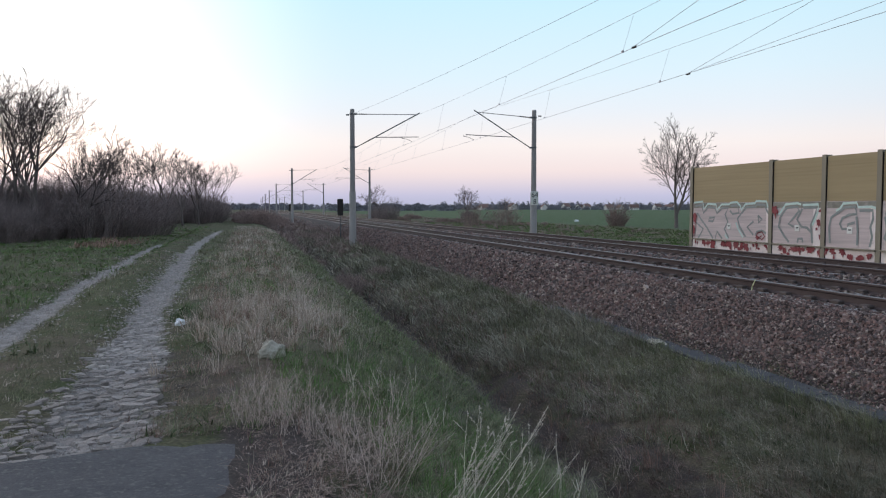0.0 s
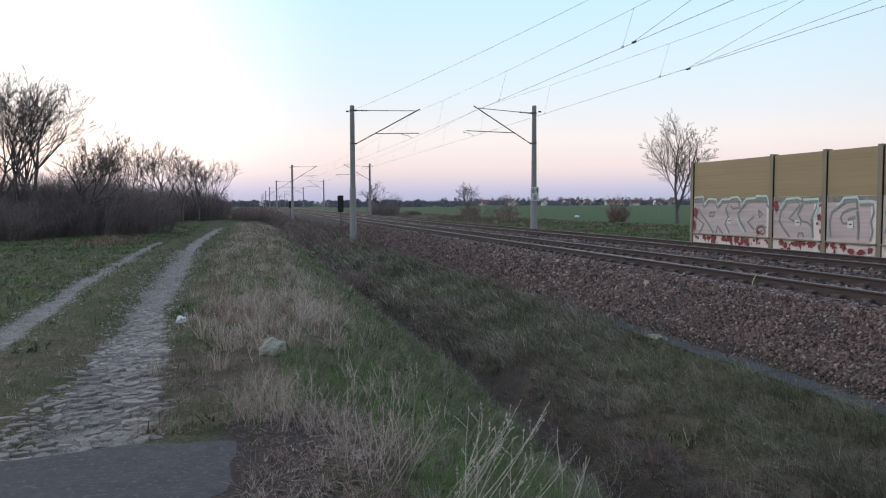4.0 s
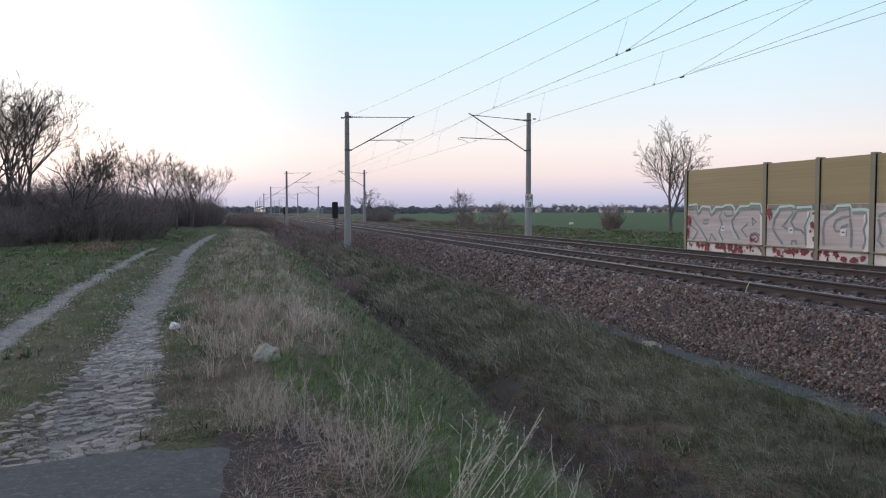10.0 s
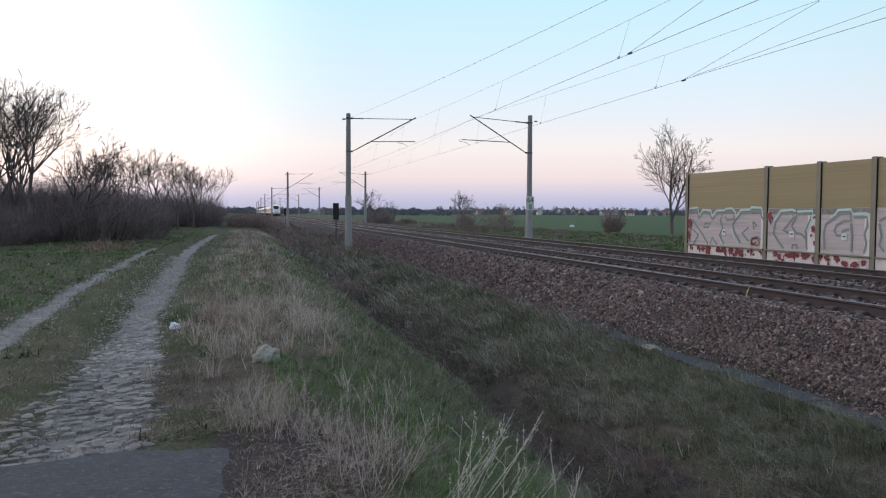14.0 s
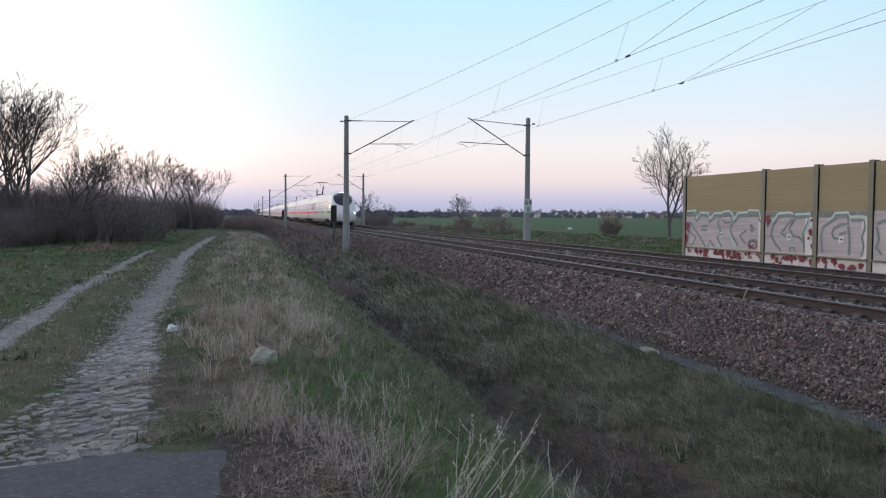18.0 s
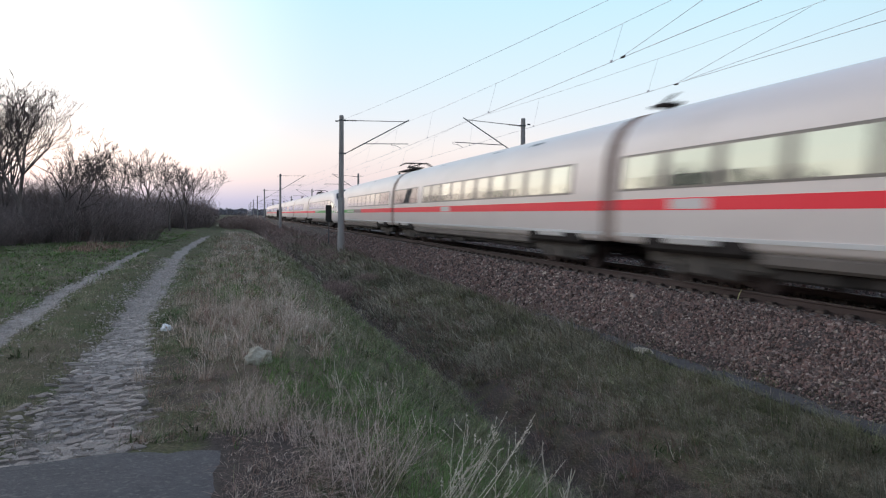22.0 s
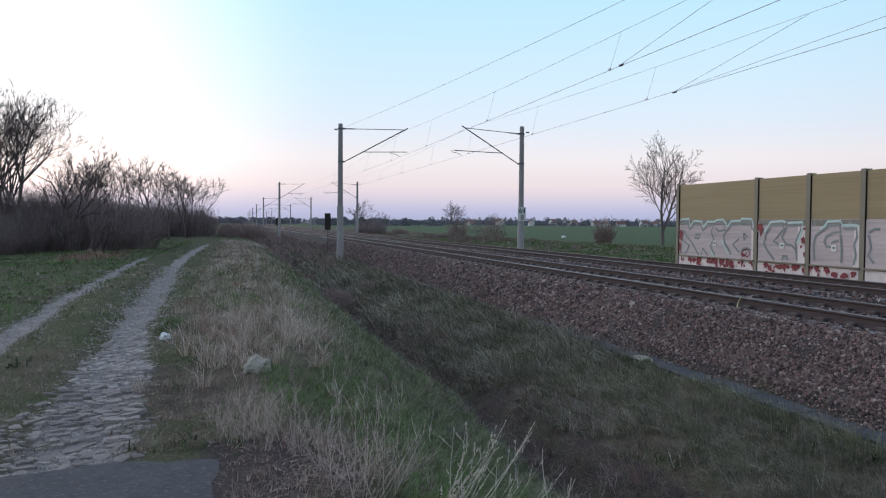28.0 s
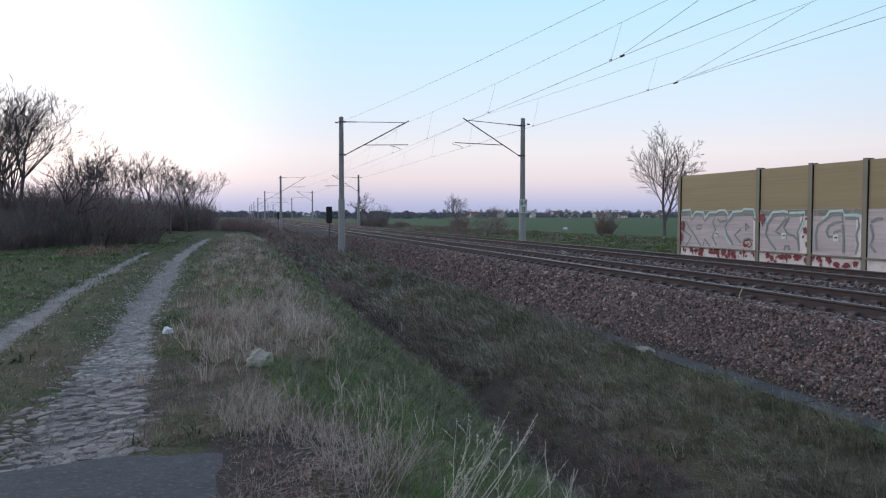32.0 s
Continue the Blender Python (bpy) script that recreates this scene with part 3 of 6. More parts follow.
ROWS_L = [-27.0, 48.4, 121.5, 198.0, 273.0, 348.0, 423.0, 498.0]
ROWS_R = [-27.0, 46.2, 115.6, 191.5, 268.0, 343.0, 418.0, 493.0]


def insulator(a, b, parent):
    a, b = Vector(a), Vector(b)
    bm = bmesh.new()
    tube(bm, [a, b], 0.025, 8)
    for i in range(6):
        c = a.lerp(b, (i + 0.6) / 6.2)
        d = (b - a).normalized() * 0.02
        tube(bm, [c - d, c, c + d], [0.03, 0.062, 0.03], 8)
    part("insulator", bm, M["insulator"], parent, "dark ribbed insulator", True)


def make_mast(side, y, arm_x, carry_x, base_z):
    """A concrete mast with its cantilever; side +1: the arm reaches towards +x."""
    x = MAST_L if side > 0 else MAST_R
    mast = thing("catenary_mast", "tapered grey concrete overhead line mast with a steel cantilever", "mast", pose(x, y, 0), "masts along the railway")
    part("pole_base", tubed([(0, 0, base_z), (0, 0, 2.3)], [0.22, 0.195], 24), M["concrete"], mast, "pale grey lower concrete pole")
    part("pole", tubed([(0, 0, 2.29), (0, 0, 7.25)], [0.165, 0.135], 24), M["concrete_dark"], mast, "darker weathered upper pole")
    part("cap", tubed([(0, 0, 7.25), (0, 0, 7.3)], [0.14, 0.11], 12), M["concrete"], mast)
    bm = bmesh.new()
    box(bm, -0.33, 0.33, -0.33, 0.33, base_z - 0.6, base_z + 0.14, 0.03)
    part("foundation", bm, M["concrete"], mast)
    for z in (7.0 if side > 0 else 6.84, 5.0):
        bm = bmesh.new()
        tube(bm, [(0, 0, z - 0.04), (0, 0, z + 0.04)], 0.165, 14)
        box(bm, side * 0.22 - 0.06, side * 0.22 + 0.06, -0.04, 0.04, z - 0.05, z + 0.05)
        part("clamp", bm, M["steel"], mast)
    part("stay_eye", boxed(-side * 0.32 - 0.05, -side * 0.32 + 0.14, -0.03, 0.03, 6.90, 6.98), M["steel"], mast)
    d, c = arm_x - x, carry_x - x
    top, foot = Vector((c, 0, CARRY_Z + 0.05)), Vector((side * 0.25, 0, 5.0))
    u = (top - foot).normalized()
    tie = 7.0 if side > 0 else 6.84
    at = Vector((side * 0.28, 0, tie))
    knob = at.lerp(top, 0.67 / max(0.7, (top - at).length))
    insulator(at, knob, mast)
    part("tie_tube", tubed([knob, top], 0.022, 6), M["steel"], mast)
    insulator(foot + u * 0.3, foot + u * 1.0, mast)
    part("strut_root", tubed([foot, foot + u * 0.3], 0.03, 6), M["steel"], mast)
    part("strut_tube", tubed([foot + u * 1.0, top + u * 0.22], 0.034, 8), M["steel"], mast)
    k = foot + u * ((5.62 - 5.0) / u.z)
    reg_end = d + (0.45 if side > 0 else -0.5)
    part("registration_tube", tubed([k, (reg_end, 0, 5.70)], 0.026, 6), M["steel"], mast)
    sx = d - 0.62
    part("drop_bracket", tubed([(sx, 0, 5.70), (sx, 0, 5.58)], 0.018, 5), M["steel"], mast)
    part("steady_arm", tubed([(sx, 0, 5.60), (sx + 0.35, 0, 5.54), (d, 0, WIRE_Z + 0.02)], 0.014, 5), M["steel"], mast)
    return mast


def zig(i):
    return 0.25 if i % 2 else -0.25


masts_l = [make_mast(1, y, NEAR + zig(i), 10.05 if i == 1 else NEAR + 0.1, -1.12 if y < 90 else -1.0) for i, y in enumerate(ROWS_L)]
masts_r = [make_mast(-1, y, FAR - 0.72 + zig(i) * 0.9, 13.3, -0.6) for i, y in enumerate(ROWS_R)]


def number_sign(y):
    s = thing("kilometre_sign", "white kilometre board with black figures on a concrete mast", "sign", pose(MAST_R - 0.02, y - 0.25, 1.9))
    part("plate", boxed(-0.24, 0.24, -0.012, 0.012, -0.42, 0.42, bevel=0.01), M["sign"], s)
    for txt, z in (("64", 0.06), ("8", -0.36)):
        cu = bpy.data.curves.new("figure", "FONT")
        cu.body, cu.size, cu.align_x, cu.extrude = txt, 0.44, "CENTER", 0.002
        cu.materials.append(M["black_paint"])
        put("figure", cu, s, pose(0, -0.016, z, 90, 0, 0), "black painted figures")


number_sign(ROWS_R[1])


def span(rows, xs, carry_x, name, first):
    """Contact wire, carrying wire and droppers from mast to mast."""
    line = thing(name, "thin contact wire hung from a carrying wire", "overhead wire", kind="structure")
    part("contact_wire", tubed([(x, y, WIRE_Z) for x, y in zip(xs, rows)], 0.0075, 5), M["wire"], line)
    pts, drops = [], []
    for i in range(len(rows) - 1):
        def hang(t):
            y = rows[i] + (rows[i + 1] - rows[i]) * t
            return (carry_x(i) + (carry_x(i + 1) - carry_x(i)) * t, y, CARRY_Z - 0.64 * 4 * t * (1 - t))
        pts += [hang(k / 12) for k in range(12)]
        if i < 4:
            for k in range(7):
                t = first + 0.1445 * k
                if t < 0.99:
                    a = hang(t)
                    drops.append((a, (xs[i] + (xs[i + 1] - xs[i]) * t, a[1], WIRE_Z)))
    part("carrying_wire", tubed(pts, 0.0055, 5), M["wire"], line)
    for a, b in drops:
        bm = bmesh.new()
        tube(bm, [a, b], 0.004, 4)
        box(bm, b[0] - 0.015, b[0] + 0.015, b[1] - 0.05, b[1] + 0.05, b[2] - 0.01, b[2] + 0.05)
        part("dropper", bm, M["wire"], line)
    return line


line_n = span(ROWS_L, [NEAR + zig(i) for i in range(len(ROWS_L))], lambda i: 10.05 if i == 1 else NEAR + 0.1, "overhead_line_near", 0.037)
line_f = span(ROWS_R, [FAR - 0.72 + zig(i) * 0.9 for i in range(len(ROWS_R))], lambda i: 13.3, "overhead_line_far", 0.113)


def rope(a, b, parent, r=0.006, sag=0.0):
    mid = [Vector(a).lerp(Vector(b), k / 8) - Vector((0, 0, sag * 4 * k / 8 * (1 - k / 8))) for k in range(9)]
    part("anchor_rope", tubed(mid, r, 5), M["wire"], parent, "thin steel anchor rope")


def fixed_point(line, x, y, z, top_y, top_z, top_x):
    """The clamp on the contact wire and the slanting rope to the carrying wire."""
    part("clamp", boxed(x - 0.02, x + 0.02, y - 0.10, y + 0.10, z - 0.015, z + 0.03), M["dark"], line)
    rope((x, y, z + 0.03), (top_x, top_y, top_z), line)


fixed_point(line_n, 9.55, 18.7, WIRE_Z, 12.0, 6.38, 9.6)
fixed_point(line_f, 13.05, 22.0, WIRE_Z, 16.4, 6.38, 13.3)
rope((MAST_L, ROWS_L[1], 7.0), (9.5, 6.0, 6.5), line_n, 0.006, 0.22)
rope((13.05, 21.4, WIRE_Z + 0.05), (13.2, 8.0, 5.9), line_f, 0.006)


# ---- low signals ----
def make_signal(x, y, h, board):
    s = thing("railway_signal", "low dark signal board on a thin post beside the track", "signal", pose(x, y, 0), "signals beside the track")
    part("post", tubed([(0, 0, -0.95), (0, 0, h - board)], 0.045, 8), M["steel"], s)
    part("board", boxed(-0.20, 0.20, -0.03, 0.03, h - board, h, bevel=0.02), M["dark"], s, "black signal board")
    part("edge_plate", boxed(-0.235, -0.202, -0.025, 0.025, h - board + 0.05, h - 0.05, bevel=0.008), M["steel"], s, "narrow grey edge plate")
    part("crossbar", boxed(-0.2, 0.2, 0.03, 0.06, h - board * 0.6, h - board * 0.5), M["steel"], s)
    part("foot", boxed(-0.2, 0.2, -0.2, 0.2, -1.05, -0.85, bevel=0.02), M["concrete"], s)


make_signal(6.3, 57.5, 1.95, 1.2)
make_signal(6.3, 134.0, 1.95, 1.2)


# ---- noise barrier beyond the far track ----
WALL_X = 17.2
POSTS = [28.43, 23.47, 20.92, 18.70, 16.2, 13.7, 11.2, 8.7, 6.2, 3.7, -1.3, -6.3, -11.3, -16.3]


def make_wall():
    wall = thing("noise_barrier", "ochre and grey noise barrier panels between steel posts, sprayed with graffiti", "noise barrier", kind="structure")
    for y in POSTS:
        bm = bmesh.new()
        box(bm, WALL_X - 0.11, WALL_X - 0.095, y - 0.09, y + 0.09, -0.5, 2.93)
        box(bm, WALL_X + 0.095, WALL_X + 0.11, y - 0.09, y + 0.09, -0.5, 2.93)
        box(bm, WALL_X - 0.094, WALL_X + 0.094, y - 0.008, y + 0.008, -0.5, 2.93)
        part("post", bm, M["post"], wall, "brown steel I-section post")
    for a, b in zip(POSTS, POSTS[1:]):
        y0, y1 = b + 0.05, a - 0.10
        # dark strip put in as the shade of the slot between post and panel
        part("gasket", boxed(WALL_X - 0.05, WALL_X + 0.05, a - 0.102, a - 0.012, -0.5, 2.86), M["dark"], wall, "dark strip standing in for the shaded gap beside the post")
        top = part("upper_panel", boxed(WALL_X - 0.06, WALL_X + 0.06, y0, y1, 1.5, 2.88, bevel=0.012), M["panel_yellow"], wall, "ribbed ochre absorbing panel")
        for k in range(1, 12):
            z = 1.5 + k * 0.12
            part("rib", boxed(WALL_X - 0.064, WALL_X - 0.058, y0 + 0.01, y1 - 0.01, z - 0.022, z + 0.022), M["panel_yellow"], top)
        part("lower_panel", boxed(WALL_X - 0.07, WALL_X + 0.07, y0, y1, 0.10, 1.5, bevel=0.012), M["panel_grey"], wall, "grey concrete panel")
        part("base_panel", boxed(WALL_X - 0.08, WALL_X + 0.08, y0, y1, -0.62, 0.10, bevel=0.012), M["panel_white"], wall, "stained white concrete base panel")
        part("ledge", boxed(WALL_X - 0.16, WALL_X - 0.08, y0, y1, 0.07, 0.12, bevel=0.008), M["post"], wall, "thin steel ledge")
    for a, b in zip(POSTS[:3], POSTS[1:4]):
        part("dark_strip", boxed(WALL_X - 0.0745, WALL_X - 0.068, b + 0.06, a - 0.15, 1.30, 1.488), M["strip_paint"], wall, "dark olive sprayed strip under the ochre panel")
    # where the sprayed ground is left out beside the posts
    for y0, y1 in ((20.99, 21.38), (18.77, 19.03), (23.54, 23.72)):
        part("pale_strip", boxed(WALL_X - 0.0745, WALL_X - 0.068, y0, y1, 0.12, 1.29), M["panel_white"], wall, "bare pale strip of the panel")
    return wall


wall = make_wall()

# ---- sprayed lettering on the barrier, as plain shapes: metres from the barrier's end and height ----
SPLASH = random.Random(14)
BLOTS = [("red_paint", round(SPLASH.uniform(0.3, 9.6), 2), round(0.03 - abs(SPLASH.gauss(0, 0.12)), 2), SPLASH.uniform(0.02, 0.10), SPLASH.uniform(0.03, 0.10)) for k in range(46)]


def thicken(bm):
    """Gives flat paint shapes on the barrier a millimetre of body."""
    r = bmesh.ops.extrude_face_region(bm, geom=list(bm.faces))
    for v in r["geom"]:
        if isinstance(v, bmesh.types.BMVert):
            v.co.x -= 0.0015


def spray(width, pts, layer):
    """A sprayed line as a flat ribbon with thickness, on the barrier's face."""
    bm = bmesh.new()
    x = WALL_X - 0.0815 - 0.002 * layer
    P = [Vector((0, POSTS[0] - d, z)) for d, z in pts]
    L, R = [], []
    for i, p in enumerate(P):
        t = (P[min(i + 1, len(P) - 1)] - P[max(i - 1, 0)]).normalized()
        nrm = Vector((0, -t.z, t.y)) * width / 2
        L.append(bm.verts.new((x, p.y + nrm.y, p.z + nrm.z)))
        R.append(bm.verts.new((x, p.y - nrm.y, p.z - nrm.z)))
    for i in range(len(P) - 1):
        bm.faces.new((L[i], L[i + 1], R[i + 1], R[i]))
    thicken(bm)
    return bm


def blot(d, z, rd, rz, seed):
    rnd = random.Random(seed)
    bm = bmesh.new()
    x = WALL_X - 0.0855 - 0.0003 * seed
    ring = []
    for k in range(20):
        a = k * math.tau / 20
        s = rnd.uniform(0.6, 1.28)
        run = rnd.uniform(1.2, 2.1) if math.sin(a) < -0.5 and rnd.random() < 0.35 else 1.0
        ring.append(bm.verts.new((x, POSTS[0] - d + math.cos(a) * rd * s, max(z + math.sin(a) * rz * s * run, -0.6))))
    bm.faces.new(ring)
    thicken(bm)
    return bm


def line(mat, width, layer, *pts):
    part("spray_line", spray(width, pts, layer), M[mat], wall, "sprayed outline")


def make_graffiti():
    line("mint_paint", 0.075, 0, (0.19, 1.51), (0.8, 1.55), (0.88, 1.26), (1.16, 1.46), (1.7, 1.43), (1.78, 1.22), (2.07, 1.43), (2.55, 1.43), (2.65, 1.49), (3.04, 1.51), (3.25, 1.36), (3.29, 1.22), (3.55, 1.44), (4.08, 1.46), (4.17, 1.54), (4.71, 1.52), (4.81, 1.32), (5.08, 1.11))
    line("mint_paint", 0.075, 1, (5.26, 1.09), (5.44, 1.11), (5.58, 1.26), (5.72, 1.41), (6.29, 1.45), (6.48, 1.41))
    line("mint_paint", 0.075, 2, (6.56, 1.39), (7.27, 1.41), (7.27, 1.18), (7.03, 0.75))
    line("mint_paint", 0.075, 0, (8.04, 1.21), (8.21, 1.28), (8.34, 1.43), (8.87, 1.45), (8.94, 1.32), (9.44, 1.33), (9.64, 1.28))
    line("mint_paint", 0.075, 1, (2.99, 0.77), (3.16, 0.52), (3.44, 0.25))
    line("mint_paint", 0.075, 2, (2.32, 0.31), (2.5, 0.17))
    line("teal_paint", 0.08, 0, (0.27, 1.37), (0.72, 1.42), (0.85, 1.11), (1.2, 1.33), (1.62, 1.3), (1.78, 1.09), (2.11, 1.3), (2.51, 1.3), (2.3, 1.07), (2.49, 0.78), (2.28, 0.52), (2.57, 0.19))
    line("teal_paint", 0.08, 1, (0.44, 1.1), (0.69, 0.86), (1.1, 0.56), (1.54, 0.14))
    line("teal_paint", 0.08, 2, (0.33, 0.74), (0.86, 0.49), (0.51, 0.1))
    line("teal_paint", 0.08, 0, (1.29, 0.93), (1.63, 0.94), (1.52, 0.79), (1.21, 0.8), (1.29, 0.93))
    line("teal_paint", 0.08, 1, (1.69, 0.14), (1.8, 0.42), (2.14, 0.16))
    line("teal_paint", 0.08, 2, (2.65, 1.37), (3.08, 1.39), (3.18, 1.12), (2.77, 1.08), (2.62, 1.2))
    line("teal_paint", 0.08, 0, (3.29, 1.1), (3.09, 0.91), (3.2, 0.65), (3.58, 0.27))
    line("teal_paint", 0.08, 1, (3.32, 1.1), (3.59, 1.32), (4.11, 1.34), (4.21, 1.42), (4.65, 1.4), (4.75, 1.21), (4.97, 1.01), (4.88, 0.74))
    line("teal_paint", 0.08, 2, (4.03, 0.83), (3.67, 0.62), (4.04, 0.35))
    line("teal_paint", 0.08, 0, (4.28, 1.03), (4.5, 0.91), (4.32, 0.79), (4.28, 1.03))
    line("teal_paint", 0.08, 1, (4.14, 0.33), (4.23, 0.47), (4.51, 0.52), (4.73, 0.43))
    line("teal_paint", 0.08, 2, (5.47, 1.0), (5.39, 0.68), (5.66, 0.4), (5.93, 0.18))
    line("teal_paint", 0.08, 0, (5.47, 1.0), (5.78, 1.3), (6.29, 1.34), (6.4, 1.21), (6.05, 0.91), (5.88, 0.78), (6.14, 0.69))
    line("teal_paint", 0.08, 1, (6.59, 1.3), (7.19, 1.32), (7.17, 1.14), (6.95, 0.75), (7.04, 0.19))
    line("teal_paint", 0.08, 2, (6.54, 1.28), (6.3, 0.92), (6.52, 0.7), (6.79, 0.67), (6.98, 0.53))
    line("teal_paint", 0.08, 0, (6.34, 0.18), (6.37, 0.31), (6.56, 0.32), (6.59, 0.19))
    line("teal_paint", 0.08, 1, (7.82, 0.23), (7.76, 0.71), (7.85, 1.01), (8.16, 1.18), (8.42, 1.32), (8.83, 1.33), (8.88, 1.12), (8.59, 1.1), (8.31, 0.99), (8.22, 0.82), (8.32, 0.67), (8.53, 0.68), (8.55, 0.81), (8.82, 0.87))
    line("teal_paint", 0.08, 2, (8.88, 1.05), (8.94, 0.62), (8.93, 0.21))
    line("teal_paint", 0.08, 0, (8.99, 1.22), (9.49, 1.23), (9.52, 0.99), (9.42, 0.75), (9.49, 0.46), (9.41, 0.18))
    line("teal_paint", 0.08, 1, (9.95, 1.12), (10.17, 1.22), (10.37, 1.22))
    line("teal_paint", 0.08, 2, (9.95, 1.06), (10.05, 0.7), (9.95, 0.46), (10.16, 0.28))
    line("red_paint", 0.05, 1, (4.17, 0.25), (4.26, 0.43), (4.51, 0.48), (4.67, 0.32), (4.52, 0.2), (4.36, 0.26), (4.49, 0.34))
    BLOTS.append(("red_paint", 5.19, 1.24, 0.17, 0.13))
    BLOTS.append(("red_paint", 0.94, -0.02, 0.16, 0.11))
    BLOTS.append(("red_paint", 1.56, -0.04, 0.16, 0.15))
    BLOTS.append(("red_paint", 2.23, -0.01, 0.15, 0.13))
    BLOTS.append(("red_paint", 2.59, 0.0, 0.18, 0.11))
    BLOTS.append(("red_paint", 3.02, -0.02, 0.17, 0.12))
    BLOTS.append(("red_paint", 3.39, -0.04, 0.1, 0.16))
    BLOTS.append(("red_paint", 3.63, -0.09, 0.16, 0.12))
    BLOTS.append(("red_paint", 4.24, 0.03, 0.07, 0.12))
    BLOTS.append(("red_paint", 4.3, 0.27, 0.09, 0.06))
    BLOTS.append(("red_paint", 5.55, -0.02, 0.14, 0.09))
    BLOTS.append(("red_paint", 5.73, -0.11, 0.11, 0.1))
    BLOTS.append(("red_paint", 6.17, -0.03, 0.17, 0.07))
    BLOTS.append(("red_paint", 6.47, -0.01, 0.14, 0.07))
    BLOTS.append(("red_paint", 6.98, -0.02, 0.23, 0.1))
    BLOTS.append(("red_paint", 7.33, 0.85, 0.1, 0.11))
    BLOTS.append(("red_paint", 7.42, 1.21, 0.1, 0.05))
    BLOTS.append(("red_paint", 7.4, 0.42, 0.07, 0.07))
    BLOTS.append(("red_paint", 7.24, 0.64, 0.05, 0.05))
    BLOTS.append(("red_paint", 7.49, 0.54, 0.05, 0.06))
    BLOTS.append(("red_paint", 7.93, 0.01, 0.12, 0.06))
    BLOTS.append(("red_paint", 8.36, -0.01, 0.13, 0.09))
    BLOTS.append(("red_paint", 8.7, -0.14, 0.12, 0.09))
    BLOTS.append(("red_paint", 9.08, -0.15, 0.16, 0.08))
    BLOTS.append(("red_paint", 9.43, -0.06, 0.12, 0.06))
    BLOTS.append(("red_paint", 8.03, -0.19, 0.05, 0.08))
    BLOTS.append(("red_paint", 0.27, 0.92, 0.12, 0.2))
    BLOTS.append(("red_paint", 0.24, 0.47, 0.08, 0.18))
    for i, (mat, d, z, rd, rz) in enumerate(BLOTS):
        part("paint_blot", blot(d, z, rd, rz, i), M[mat], wall, "dark red paint blot")
    for d, z in TAGS:
        y = POSTS[0] - d
        t = part("sticker", boxed(WALL_X - 0.094, WALL_X - 0.088, y - 0.11, y + 0.11, z - 0.10, z + 0.10), M["sign"], wall, "small white square plate")
        part("plate_mark", boxed(WALL_X - 0.098, WALL_X - 0.094, y - 0.06, y + 0.05, z - 0.01, z + 0.03), M["black_paint"], t)


TAGS = [(2.57, 0.63), (6.32, 0.65), (8.63, 0.64)]
make_graffiti()

# ---- the train: two coupled seven-car sets on the near track, heading towards -y ----
Z_BOT = 0.72
GAP = 0.40          # from a car's end to the middle of the joint
HALF = [(1.33, 0.72), (1.40, 0.80), (1.425, 0.97), (1.425, 1.75), (1.40, 2.2), (1.355, 2.62), (1.27, 2.94), (1.10, 3.25), (0.84, 3.47), (0.50, 3.62), (0.20, 3.69), (0.0, 3.70)]
HX, HZ = np.array(HALF).T
NOSE_D = [0.0, 0.12, 0.35, 0.75, 1.2, 1.7, 2.2, 2.8, 3.6, 4.6, 5.8, 7.0]
NOSE_X = [0.34, 0.47, 0.60, 0.72, 0.80, 0.865, 0.91, 0.945, 0.972, 0.99, 1.0, 1.0]
NOSE_Z = [0.16, 0.25, 0.33, 0.41, 0.50, 0.62, 0.75, 0.87, 0.95, 0.985, 0.998, 1.0]


def body_point(d, x, z):
    """A point of the body's skin, d behind the nose's tip, that lies at (x, z) of the full section."""
    sx, sz = np.interp(d, NOSE_D, NOSE_X), np.interp(d, NOSE_D, NOSE_Z)
    low = max(0.0, 1.0 - (z - Z_BOT) / 0.7) * min(1.0, max(0.0, (2.9 - d) / 1.1))
    tuck = max(0.0, 1.0 - (z - Z_BOT) / 0.6) * max(0.0, 1.0 - d / 1.3)
    return Vector((x * sx * (1 - 0.25 * tuck), d, Z_BOT + (z - Z_BOT) * sz - 0.20 * low + 0.10 * tuck))


def side_x(z):
    return float(np.interp(z, HZ, HX))


def body_mesh(name, length, nose):
    ds = [d for d in (0.0, 0.06, 0.12, 0.22, 0.35, 0.5, 0.7, 0.95, 1.2, 1.5, 1.8, 2.2, 2.6, 3.1, 3.6, 4.2, 4.8, 5.6, 6.5)] if nose else [GAP]
    ds += [8 + 2 * k for k in range(9)] + [length - GAP] if nose else [2 * k for k in range(1, 13)] + [length - GAP]
    full = [(-x, z) for x, z in HALF] + [(x, z) for x, z in HALF[::-1][1:]]
    V, F, n = [], [], len(full)
    for d in ds:
        for x, z in full:
            p = body_point(d, x, z) if nose else Vector((x, d, z))
            V.append(p)
    for j in range(len(ds) - 1):
        for i in range(n - 1):
            F.append((j * n + i, (j + 1) * n + i, (j + 1) * n + i + 1, j * n + i + 1))
        F.append((j * n + n - 1, (j + 1) * n + n - 1, (j + 1) * n, j * n))
    if nose:
        F.append(tuple(range(n)))
    return mesh_of(name, V, F, M["train_white"], True)


def end_wall(y):
    full = [(-x, z) for x, z in HALF] + [(x, z) for x, z in HALF[::-1][1:]]
    V = [(x * 0.995, y + d, z) for d in (-0.01, 0.01) for x, z in full]
    n = len(full)
